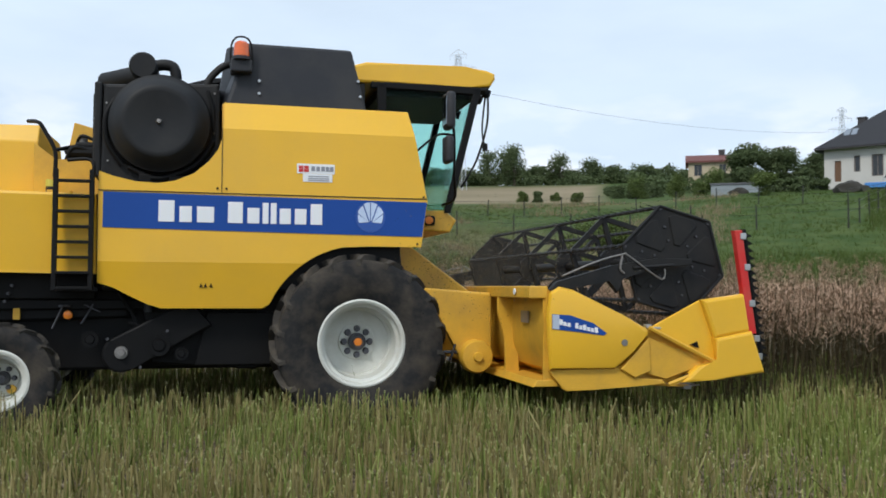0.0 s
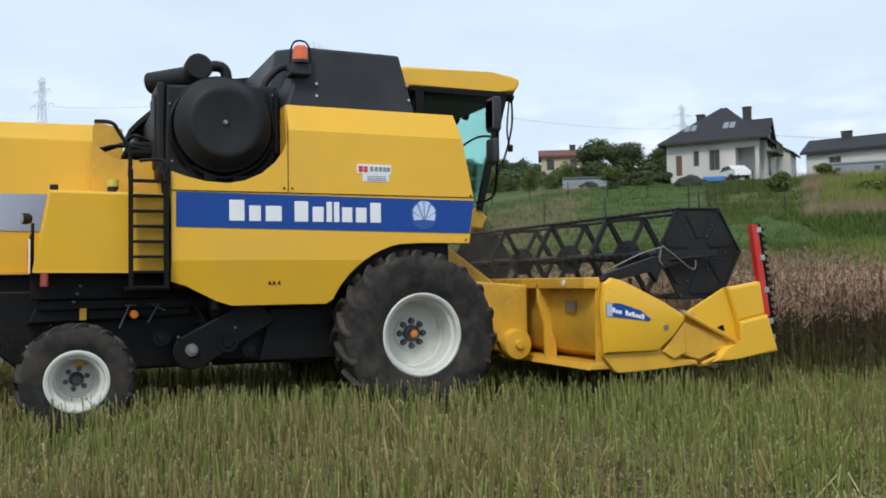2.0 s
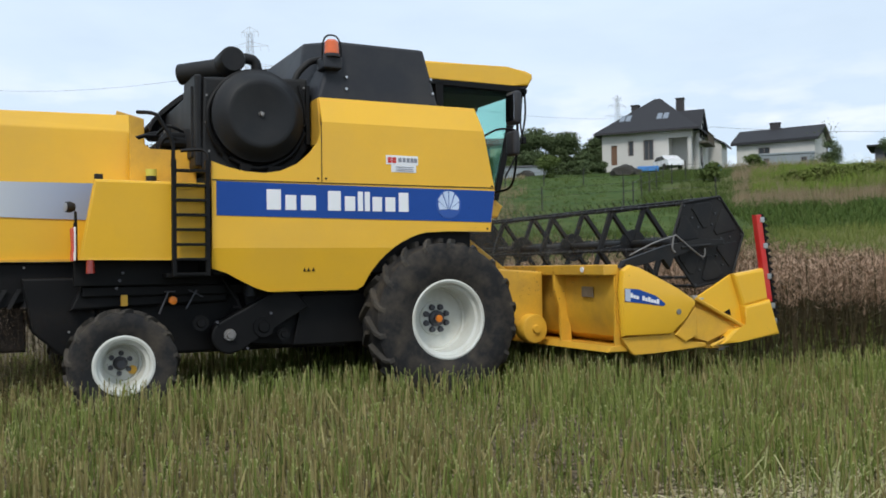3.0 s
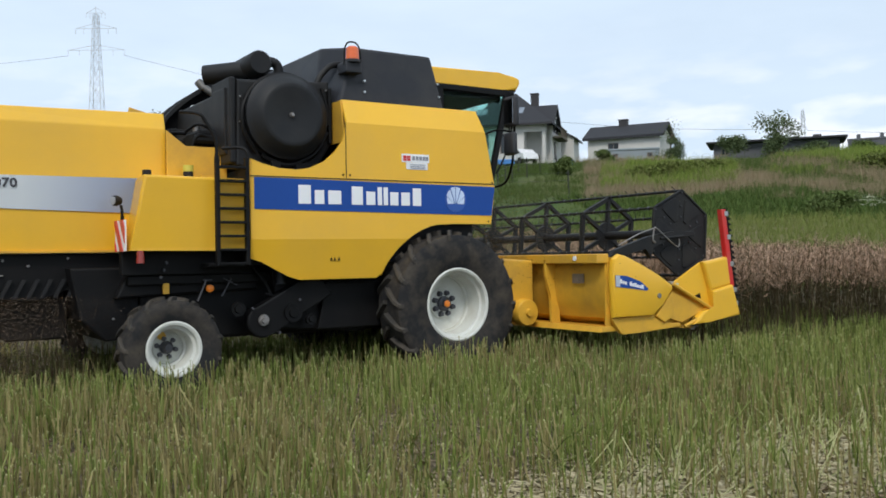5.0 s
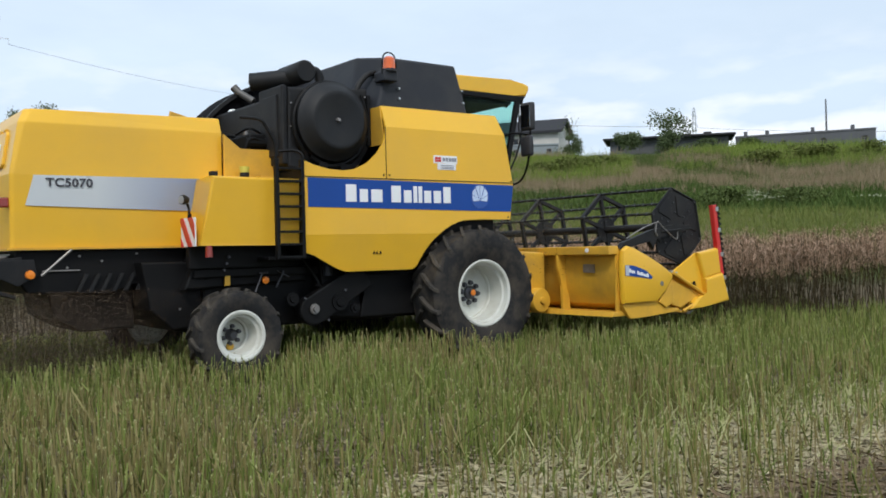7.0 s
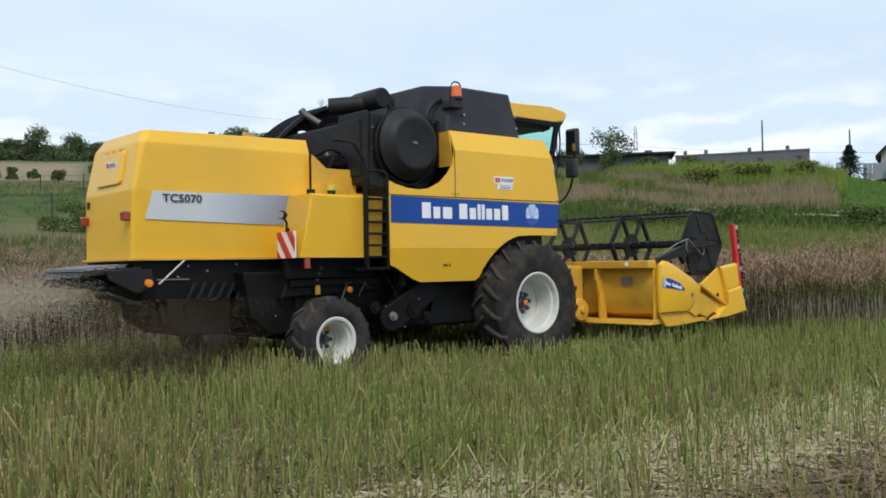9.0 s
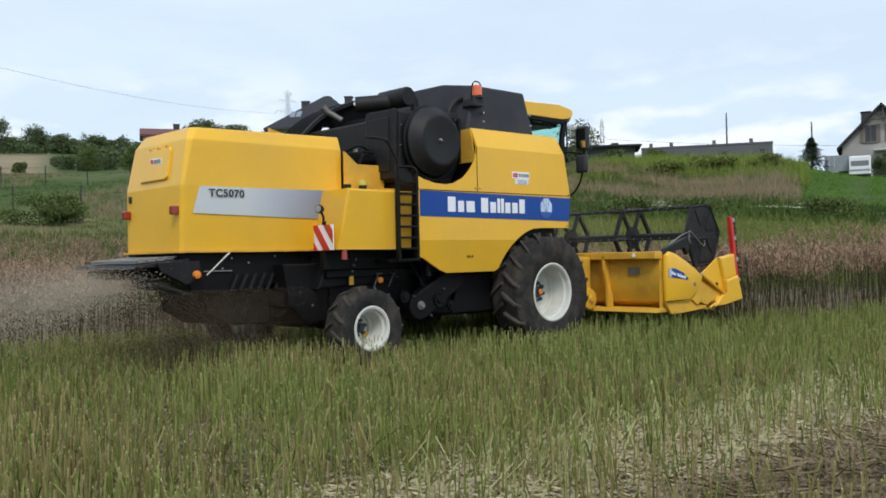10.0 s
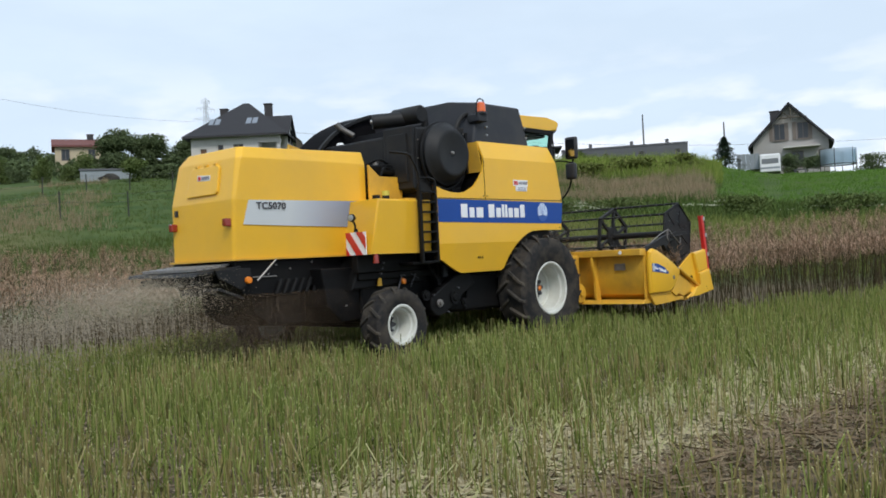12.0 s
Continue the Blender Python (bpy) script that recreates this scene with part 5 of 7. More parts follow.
def leaf_mat(name, cols, rough=0.7, through=0.25):
    m = mat(name, cols[0], rough, 0, 0.15, 0.8, 30, 0, rand=0.5, spread=cols)
    b = m.node_tree.nodes["Principled BSDF"]
    b.inputs["Specular IOR Level"].default_value = 0.1
    return m


STUBBLE = leaf_mat("stubble_stalks", [(0.07, 0.098, 0.02), (0.16, 0.205, 0.044), (0.32, 0.355, 0.115), (0.105, 0.14, 0.03), (0.215, 0.255, 0.062), (0.31, 0.31, 0.12), (0.14, 0.16, 0.045)])
STUBBLE_T = leaf_mat("dry_stubble_stalks", [(0.17, 0.14, 0.055), (0.31, 0.26, 0.11), (0.21, 0.18, 0.068), (0.38, 0.33, 0.155), (0.12, 0.10, 0.038), (0.18, 0.175, 0.055)])
WEED = leaf_mat("field_weeds", [(0.06, 0.09, 0.016), (0.11, 0.145, 0.03), (0.17, 0.185, 0.05), (0.09, 0.115, 0.02), (0.20, 0.17, 0.068), (0.15, 0.125, 0.05)])
STRAW = leaf_mat("loose_straw", [(0.45, 0.39, 0.24), (0.33, 0.275, 0.155), (0.54, 0.48, 0.32), (0.26, 0.22, 0.12)])
LITTER = leaf_mat("field_litter", [(0.26, 0.195, 0.13), (0.17, 0.125, 0.08), (0.36, 0.29, 0.20), (0.12, 0.092, 0.058)])
BENT = leaf_mat("bent_stalks", [(0.33, 0.33, 0.15), (0.24, 0.265, 0.09), (0.42, 0.39, 0.21), (0.19, 0.21, 0.07)])
CUT_END = leaf_mat("cut_stalk_ends", [(0.40, 0.42, 0.18), (0.52, 0.50, 0.28), (0.32, 0.36, 0.12)])
SWATH = leaf_mat("swath_straw", [(0.13, 0.09, 0.055), (0.24, 0.18, 0.11), (0.17, 0.12, 0.075), (0.32, 0.26, 0.16)])
RAPE = leaf_mat("ripe_rape", [(0.405, 0.27, 0.185), (0.44, 0.295, 0.205), (0.42, 0.28, 0.19), (0.465, 0.32, 0.225), (0.38, 0.25, 0.165)])
# stem browns darkened: the shade low in the crop is in the colour
RAPESTEM_SHADED = leaf_mat("shaded_rape_stems", [(0.045, 0.04, 0.018), (0.07, 0.053, 0.027), (0.088, 0.062, 0.036), (0.04, 0.045, 0.016)])
GRASS_G = leaf_mat("bank_grass", [(0.048, 0.08, 0.016), (0.075, 0.112, 0.025), (0.105, 0.138, 0.04), (0.062, 0.095, 0.021), (0.12, 0.12, 0.052)])
GRASS_T = leaf_mat("dry_grass", [(0.27, 0.205, 0.13), (0.20, 0.165, 0.09), (0.32, 0.25, 0.17), (0.17, 0.155, 0.075)])
VERGE = leaf_mat("verge_blades", [(0.12, 0.155, 0.035), (0.165, 0.20, 0.052), (0.215, 0.215, 0.08), (0.14, 0.175, 0.04)])
UMBEL = leaf_mat("pale_umbels", [(0.42, 0.44, 0.32), (0.30, 0.34, 0.20), (0.48, 0.48, 0.38)])
GOLDENROD = leaf_mat("goldenrod", [(0.12, 0.18, 0.03), (0.175, 0.235, 0.042), (0.23, 0.265, 0.065), (0.14, 0.20, 0.036)])
LAWN = leaf_mat("lawn_grass", [(0.08, 0.165, 0.025), (0.105, 0.205, 0.032), (0.13, 0.22, 0.045)])
WEED_D = leaf_mat("dark_weeds", [(0.05, 0.088, 0.02), (0.075, 0.118, 0.028), (0.11, 0.145, 0.04), (0.06, 0.10, 0.022)])


def row_v(x, y):
    """Distance from the harvester's middle line, to its left."""
    return (y - FIELD_Y(x)) * 0.985


KNIFE = 2.95
_e = DRIVE[-1]
END_X = _e[1] + (KNIFE + 0.8) * math.cos(radians(_e[3]))
START_X = DRIVE[0][1] + (KNIFE + 0.5) * math.cos(radians(DRIVE[0][3]))


def scatter(n, r0, r1, b0, b1, power=1.0):
    """Random points of a sector round the headland."""
    r = r0 + (r1 - r0) * rng.random(n) ** power
    b = np.radians(rng.uniform(b0, b1, n))
    return r * np.sin(b), r * np.cos(b)


def gz(x, y):
    return np.array([ground_z(a, b) for a, b in zip(x, y)])


def build_stubble():
    x, y = scatter(118000, 2.8, 30.0, -31, 70, 0.85)
    v = row_v(x, y)
    swath = np.abs(y - 2.6 - 0.12 * x) < 0.65
    pale = (np.abs(y - 3.75 - 0.13 * x) < 0.7) & (x > 2)
    keep = (v < 3.2) & ~((v > -2.5) & (x > END_X)) & (~swath | (rng.random(len(x)) < 0.25)) & (~pale | (rng.random(len(x)) < 0.42))
    patch = np.array([noise.noise((a * 0.7, b * 0.7, 5)) for a, b in zip(x, y)])
    keep &= rng.random(len(x)) < 0.75 + 0.5 * patch
    x, y, patch = x[keep], y[keep], patch[keep]
    n = len(x)
    near = np.clip((np.hypot(x, y) - 4) / 5, 0, 1)
    h = rng.uniform(0.20, 0.40, n) * (0.78 + 0.30 * near) * (1 + 0.25 * patch)
    base = np.stack([x, y, np.zeros(n) - 0.01], 1)
    lean = rng.normal(0, 0.085, (n, 2)) * h[:, None] * np.where(rng.random(n) < 0.12, 4.5, 1.0)[:, None]
    tip = base + np.stack([lean[:, 0], lean[:, 1], h], 1)
    dry = rng.random(n) < np.clip(0.63 - 0.055 * x - 0.05 * (y - 6) + 0.6 * np.array([noise.noise((a * 0.5, b * 0.5, 21)) for a, b in zip(x, y)]), 0.08, 0.85)
    r0, r1 = rng.uniform(0.003, 0.0065, n), rng.uniform(0.0028, 0.006, n)
    V = [stalks(base[~dry], tip[~dry], r0[~dry], r1[~dry])]
    tagged(new("dry_stubble", quad_mesh("dry_stubble", stalks(base[dry], tip[dry], r0[dry], r1[dry]), STUBBLE_T)), "dry tan rapeseed stubble stalks", "stubble", kind="stuff")
    k = (rng.random(n) < 0.4) & ~dry
    f = rng.uniform(0.35, 0.9, k.sum())[:, None]
    b2 = base[k] + (tip[k] - base[k]) * f
    d = rng.normal(0, 0.05, (k.sum(), 3))
    d[:, 2] = rng.uniform(0.03, 0.13, k.sum())
    V.append(blades(b2, b2 + d, 0.004, 0.003))
    tagged(new("stubble", quad_mesh("stubble", np.concatenate(V), STUBBLE)), "cut green and tan rapeseed stubble stalks", "stubble", kind="stuff")
    # pale slanting cuts at the tops of the nearer stalks
    k = (np.hypot(x, y) < 13) & (rng.random(n) < 0.7)
    e0, e1 = tip[k] - (tip[k] - base[k]) * 0.035, tip[k] + np.array([0, 0, 0.008])
    tagged(new("cut_ends", quad_mesh("cut_ends", blades(e0, e1, r1[k] * 1.15, r1[k] * 0.5), CUT_END)), "pale cut ends on the stubble stalks", "stubble", kind="stuff")
    # dry leaf and pod litter on the soil
    x, y = scatter(52000, 2.8, 13.0, -31, 70, 0.8)
    lit = np.array([noise.noise((a * 0.6, b * 0.6, 31)) for a, b in zip(x, y)])
    k = (row_v(x, y) < 2.5) & (rng.random(len(x)) < 0.6 + 0.7 * lit)
    x, y = x[k], y[k]
    n = len(x)
    a, ln = rng.uniform(0, 2 * np.pi, n), rng.uniform(0.02, 0.09, n)
    p = np.stack([x, y, rng.uniform(0.006, 0.05, n)], 1)
    d = np.stack([np.cos(a) * ln, np.sin(a) * ln, rng.normal(0, 0.02, n)], 1)
    side = np.stack([-np.sin(a), np.cos(a), rng.normal(0, 0.6, n)], 1)
    tagged(new("leaf_litter", quad_mesh("leaf_litter", blades(p, p + d, rng.uniform(0.002, 0.009, n), 0.003, side), LITTER)), "tan and brown leaf and pod litter on the soil", "litter", kind="stuff")
    # volunteer grass and weeds between the stalks
    x, y = scatter(48000, 3.0, 26.0, -31, 70, 0.8)
    v = row_v(x, y)
    patch = np.array([noise.noise((a * 0.45, b * 0.45, 9)) for a, b in zip(x, y)])
    swath = np.abs(y - 2.6 - 0.12 * x) < 0.55
    pale = (np.abs(y - 3.75 - 0.13 * x) < 0.7) & (x > 2)
    keep = (v < 3.2) & ~((v > -2.5) & (x > END_X)) & (rng.random(len(x)) < 0.55 + 0.8 * patch) & (~swath | (rng.random(len(x)) < 0.15)) & (~pale | (rng.random(len(x)) < 0.5))
    x, y = x[keep], y[keep]
    n = len(x)
    base = np.stack([x, y, np.zeros(n) - 0.01], 1)
    h = rng.gamma(3.0, 0.045, n) + 0.04
    d = np.stack([rng.normal(0, 0.4, n) * h, rng.normal(0, 0.4, n) * h, h], 1)
    V = [blades(base, base + d * 0.6, 0.004, 0.004)]
    mid = base + d * 0.6
    V.append(blades(mid, mid + d * np.array([0.7, 0.7, 0.4]), 0.004, 0.001))
    tagged(new("field_grass", quad_mesh("field_grass", np.concatenate(V), WEED)), "low green grass and weeds among the stubble", "grass", kind="stuff")
    # chopped straw on the soil
    x, y = scatter(30000, 2.8, 18.0, -31, 70, 0.8)
    xs = rng.uniform(1.0, 20, 84000)
    x, y = np.concatenate([x, xs]), np.concatenate([y, 3.8 + 0.13 * xs + rng.normal(0, 0.55, len(xs))])
    pale = np.exp(-((y - 3.75 - 0.13 * x) / 0.8) ** 2) * (x > 1.0)
    keep = (row_v(x, y) < 2.5) & (rng.random(len(x)) < 0.35 + 0.65 * pale)
    x, y, pale = x[keep], y[keep], pale[keep]
    n = len(x)
    a = rng.uniform(0, 2 * np.pi, n)
    L = rng.uniform(0.03, 0.12, n)
    base = np.stack([x, y, rng.uniform(0.008, 0.03, n) + 0.05 * pale * rng.random(n)], 1)
    d = np.stack([np.cos(a) * L, np.sin(a) * L, rng.normal(0, 0.012, n)], 1)
    side = np.stack([-np.sin(a), np.cos(a), rng.normal(0, 0.5, n)], 1)
    tagged(new("loose_straw", quad_mesh("loose_straw", blades(base, base + d, 0.004, 0.004, side), STRAW)), "pale chopped straw lying on the soil", "straw", kind="stuff")
    # flattened pale-green stalks over the straw
    n = 2300
    x = rng.uniform(2.5, 20, n)
    y = 4.0 + 0.13 * x + rng.normal(0, 0.42, n)
    a, ln = rng.normal(0.5, 0.9, n), rng.uniform(0.12, 0.34, n)
    base = np.stack([x, y, rng.uniform(0.01, 0.05, n)], 1)
    d = np.stack([np.cos(a) * ln, np.sin(a) * ln, ln * rng.uniform(0.1, 0.8, n)], 1)
    tagged(new("bent_stalks", quad_mesh("bent_stalks", stalks(base, base + d, 0.0045, 0.004), BENT)), "bent pale green stalks lying over the straw", "stubble", kind="stuff")
    # brown swath of threshed straw
    n = 16000
    x = rng.uniform(-3, 22, n)
    off = rng.normal(0, 0.36, n)
    y = 2.6 + 0.12 * x + off
    top = 0.17 * np.exp(-(off / 0.42) ** 2) * (1 + 0.4 * np.array([noise.noise((q * 1.3, 0, 2)) for q in x]))
    base = np.stack([x, y, top * rng.random(n) ** 0.5 + 0.01], 1)
    a = rng.uniform(0, 2 * np.pi, n)
    L = rng.uniform(0.06, 0.26, n)
    d = np.stack([np.cos(a) * L, np.sin(a) * L, rng.normal(0.01, 0.035, n)], 1)
    side = np.stack([-np.sin(a), np.cos(a), rng.normal(0, 0.6, n)], 1)
    tagged(new("straw_swath", quad_mesh("straw_swath", blades(base, base + d, 0.004, 0.003, side), SWATH)), "brown swath of dry rapeseed straw on the stubble", "straw", kind="stuff")


build_stubble()


def rape_plants(x, y, z, hmean=1.36):
    """Standing ripe plants: stems, branches and many slender pods. Returns stems and pods as quads."""
    n = len(x)
    base = np.stack([x, y, z - 0.02], 1)
    h = rng.normal(hmean, 0.10, n)
    lean = rng.normal(0, 0.09, (n, 2)) * h[:, None]
    tip = base + np.stack([lean[:, 0], lean[:, 1], h], 1)
    S = [stalks(base, tip, 0.008, 0.003)]
    P = []
    for k in range(5):
        f = rng.uniform(0.56, 0.86, n)[:, None]
        b = base + (tip - base) * f
        a = rng.uniform(0, 2 * np.pi, n)
        L = rng.uniform(0.22, 0.45, n) * (1.15 - f[:, 0] * 0.5)
        e = b + np.stack([np.cos(a) * L * 0.45, np.sin(a) * L * 0.45, L * 0.85], 1)
        S.append(blades(b, e, 0.004, 0.002))
        for j in range(11):
            g = rng.uniform(0.2, 1.0, n)[:, None]
            pb = b + (e - b) * g
            a2 = rng.uniform(0, 2 * np.pi, n)
            l2 = rng.uniform(0.05, 0.10, n)
            pe = pb + np.stack([np.cos(a2) * l2 * 0.8, np.sin(a2) * l2 * 0.8, l2 * rng.uniform(0.1, 0.9, n)], 1)
            P.append(blades(pb, pe, 0.0042, 0.0022))
    for j in range(10):
        g = rng.uniform(0.65, 1.0, n)[:, None]
        pb = base + (tip - base) * g
        a2 = rng.uniform(0, 2 * np.pi, n)
        pe = pb + np.stack([np.cos(a2) * 0.07, np.sin(a2) * 0.07, rng.uniform(0.01, 0.07, n)], 1)
        P.append(blades(pb, pe, 0.005, 0.003))
    for j in range(5):     # dry leaves low down, dark for the shade inside the crop
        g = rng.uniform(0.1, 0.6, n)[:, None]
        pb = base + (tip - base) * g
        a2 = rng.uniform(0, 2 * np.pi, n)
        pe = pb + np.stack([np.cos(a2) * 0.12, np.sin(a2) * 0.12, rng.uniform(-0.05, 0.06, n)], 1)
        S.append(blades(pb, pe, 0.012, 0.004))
    return np.concatenate(S), np.concatenate(P)


def build_crop():
    n = 42000
    x, y = rng.uniform(-14, 42, n), rng.uniform(6, 33, n)
    b = np.degrees(np.arctan2(x, y))
    r = np.hypot(x, y)
    far = np.interp(b, [-20, 24, 33, 40, 47, 53, 70], [31.5, 31.5, 30.5, 27.0, 26.0, 29.3, 36.5])
    v = row_v(x, y)
    ahead = x > END_X
    ok = (r < far) & ((v > 3.10) | (ahead & (v > -2.42)))
    edge = np.where(ahead, v + 2.42, v - 3.10)
    ok &= rng.random(n) < np.where((edge < 1.2) | (ahead & (x < END_X + 1.0)), 1.0, np.where(r > far - 1.0, 0.6, 0.2))
    x, y = x[ok], y[ok]
    S, P = rape_plants(x, y, gz(x, y))
    c = thing("standing_crop", "dense ripe brown rapeseed standing uncut", "crop", kind="stuff")
    for nm, V, m in (("stems", S, RAPESTEM_SHADED), ("pods", P, RAPE)):
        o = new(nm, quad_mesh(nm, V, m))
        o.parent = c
    # strips that the knife reaches during the shot: each tips into the header and sinks to stubble height
    rows = []
    w = 0.42
    k = 0
    x0 = START_X
    T = np.array([r0[0] for r0 in DRIVE])
    KX = np.array([r0[1] + KNIFE * math.cos(radians(r0[3])) for r0 in DRIVE])
    while x0 < END_X:
        xm = x0 + w / 2
        ym = FIELD_Y(xm)
        slope = math.degrees(math.atan(0.1863 - 0.00895 * xm))
        m = int(5.15 * w * 34)
        lx, ly = rng.uniform(-w / 2, w / 2, m), rng.uniform(-2.34, 2.82, m)
        S, P = rape_plants(lx, ly, np.zeros(m))
        st = thing("crop_strip", "strip of ripe rapeseed falling to the cutter bar", "crop", group="crop strips before the header", kind="stuff")
        for nm, V, mm in (("stems", S, RAPESTEM_SHADED), ("pods", P, RAPE)):
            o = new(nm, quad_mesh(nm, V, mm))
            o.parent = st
        z = ground_z(xm, ym)
        t = float(np.interp(xm - w / 2, KX, T)) if xm - w / 2 < KX[-1] else 99
        still = pose(xm, ym, z, 0, 0, slope)
        down = pose(xm - 0.25, ym, z - 0.75, 0, -38, slope)
        gone = pose(xm - 0.35, ym, z - 1.6, 0, -50, slope)
        if t < 0.7:
            t = 0.7
        if t > 11.0:
            rr = [(0, still), (12, still)]
        else:
            rr = [(0, still), (max(0.1, t - 0.45), still), (t, down), (min(11.9, t + 0.45), gone), (12, gone)]
        st.matrix_basis = still
        rows.append((st, rr))
        x0 += w
        k += 1
    return rows


CUT_ROWS = build_crop()


def place(b, r):
    """World place at a bearing (degrees, to the right of straight ahead) and range."""
    x, y = r * math.sin(radians(b)), r * math.cos(radians(b))
    return x, y, ground_z(x, y)


def build_bank():
    def tufts(name, n, r0, r1, b0, b1, hm, w, material, label, cond=None, per=7, spread=0.12, up=1.0, lift=-0.05):
        x, y = scatter(n, r0, r1, b0, b1, 0.75)
        if cond is not None:
            k = cond(x, y)
            x, y = x[k], y[k]
        z = gz(x, y)
        V = []
        for j in range(per):
            m = len(x)
            base = np.stack([x + rng.normal(0, spread, m), y + rng.normal(0, spread, m), z + lift], 1)
            h = rng.gamma(6, hm / 6, m)
            d = np.stack([rng.normal(0, 0.25, m) * h, rng.normal(0, 0.25, m) * h, h * up], 1)
            V.append(blades(base, base + d, w, w * 0.25))
        tagged(new(name, quad_mesh(name, np.concatenate(V), material)), label, "grass", kind="stuff")

    def nz(s, o):
        return lambda x, y: np.array([noise.noise((a * s, b * s, o)) for a, b in zip(x, y)])

    patch = nz(0.09, 1.0)
    def bear(x, y):
        return np.degrees(np.arctan2(x, y))

    tufts("verge_grass", 7500, 26.5, 44, 31, 70, 0.26, 0.016, VERGE, "light green grass verge beyond the crop", per=6)
    tufts("verge_grass", 5500, 26.5, 44, -10, 33, 0.24, 0.016, GRASS_G, "green grass verge beyond the crop", per=6)
    tufts("meadow_grass", 9000, 30, 88, -8, 34, 0.14, 0.02, GRASS_G, "short green meadow grass on the slope", lambda x, y: patch(x, y) > -0.25)
    tufts("dry_grass", 4500, 34, 88, -8, 18, 0.34, 0.014, GRASS_T, "tall dry tan grass in the meadow", lambda x, y: nz(0.1, 8)(x, y) > 0.08)
    tufts("dark_weeds", 6500, 43, 54, 29, 70, 0.34, 0.035, WEED_D, "dark leafy weeds along the foot of the bank", lambda x, y: nz(0.16, 4)(x, y) + 0.05 * (bear(x, y) - 33) > -0.1, 8, 0.25, 0.7)
    tufts("dry_grass", 11000, 50, 74, 30.5, 54.5, 0.44, 0.014, GRASS_T, "tall dry pinkish tan grass on the rough bank", lambda x, y: nz(0.19, 8)(x, y) + 0.5 * nz(0.08, 41)(x, y) + 0.4 * nz(0.6, 3)(x, y) > 0.08)
    tufts("dry_grass", 5000, 72, 88, 30, 52, 0.40, 0.014, GRASS_T, "streaks of dry tan grass near the crest", lambda x, y: nz(0.17, 21)(x, y) > 0.05)
    tufts("bank_grass", 10000, 50, 84, 25, 55, 0.36, 0.015, GRASS_G, "tall green grass on the rough bank", lambda x, y: nz(0.19, 8)(x, y) + 0.5 * nz(0.08, 41)(x, y) + 0.4 * nz(0.6, 3)(x, y) < 0.12)
    tufts("goldenrod", 8000, 66, 91, 41, 55, 0.55, 0.022, GOLDENROD, "tall yellow-green goldenrod along the crest of the bank", lambda x, y: nz(0.11, 12)(x, y) + 0.05 * (bear(x, y) - 46) > -0.1)
    tufts("goldenrod", 4200, 58, 80, 31.5, 39.5, 0.5, 0.02, GOLDENROD, "yellow-green goldenrod patch on the bank", lambda x, y: nz(0.14, 14)(x, y) > -0.15)
    tufts("white_umbels", 520, 46, 52, 46, 68, 0.10, 0.05, UMBEL, "pale flowering umbels among the weeds", lambda x, y: nz(0.25, 17)(x, y) > 0.05, 8, 0.3, 0.5, 0.30)
    tufts("lawn_grass", 8500, 52, 97, 54, 70, 0.13, 0.024, LAWN, "mown bright lawn grass below the house")


build_bank()
# ---- trees, houses and what stands on the hillside ----
# these greens are greyed and lightened: distance haze is in the colour
LEAF_HAZED = leaf_mat("hazed_tree_leaves", [(0.06, 0.085, 0.037), (0.085, 0.115, 0.05), (0.112, 0.142, 0.064), (0.073, 0.098, 0.042)])
LEAF_L = leaf_mat("light_leaves", [(0.068, 0.10, 0.028), (0.095, 0.13, 0.038), (0.125, 0.155, 0.052), (0.08, 0.11, 0.032)])
LEAF_Y = leaf_mat("goldenrod_leaves", [(0.085, 0.11, 0.026), (0.12, 0.15, 0.035), (0.17, 0.18, 0.055), (0.095, 0.12, 0.026)])
CONIFER = leaf_mat("conifer_needles", [(0.012, 0.026, 0.014), (0.02, 0.04, 0.02), (0.03, 0.05, 0.024)])
BARK = mat("bark", (0.09, 0.075, 0.055), 0.9, 0, 0.3, 6, 40, 0.5)
PLASTER = mat("house_plaster", (0.55, 0.53, 0.50), 0.9, 0, 0.06, 0.6, 20, 0.1, (0.35, 0.33, 0.3), 0.25)
# plaster copy darkened in its colour, for the gabled house lying in shade
PLASTER_SHADED = mat("shaded_plaster", (0.36, 0.345, 0.33), 0.9, 0, 0.08, 0.6, 20, 0.1, (0.25, 0.24, 0.22), 0.3)
PLASTER_Y = mat("cream_plaster", (0.46, 0.385, 0.27), 0.9, 0, 0.08, 0.6, 20, 0.1)
ROOF = mat("dark_roof_tiles", (0.022, 0.022, 0.026), 0.8, 0, 0.18, 1.2, 14, 0.3)
ROOF_R = mat("red_roof_tiles", (0.14, 0.052, 0.045), 0.8, 0, 0.2, 1.2, 14, 0.3)
CHIM = mat("chimney_brick", (0.045, 0.042, 0.045), 0.85, 0, 0.2, 3, 20, 0.3)
FRAMEW = mat("window_frame", (0.16, 0.13, 0.11), 0.6)
PANE = mat("window_pane", (0.025, 0.03, 0.035), 0.08, 0, 0.2, 2)
DOORW = mat("door_wood", (0.14, 0.07, 0.035), 0.6, 0, 0.15, 4)
CONCRETE = mat("grey_blockwork", (0.11, 0.112, 0.125), 0.9, 0, 0.15, 0.8, 15, 0.3, (0.10, 0.10, 0.10), 0.4)
SHEETM = mat("grey_sheet", (0.26, 0.29, 0.31), 0.55, 0.3, 0.12, 1, 20, 0.1)
WOOD = mat("weathered_wood", (0.10, 0.085, 0.065), 0.9, 0, 0.25, 4, 30, 0.3)
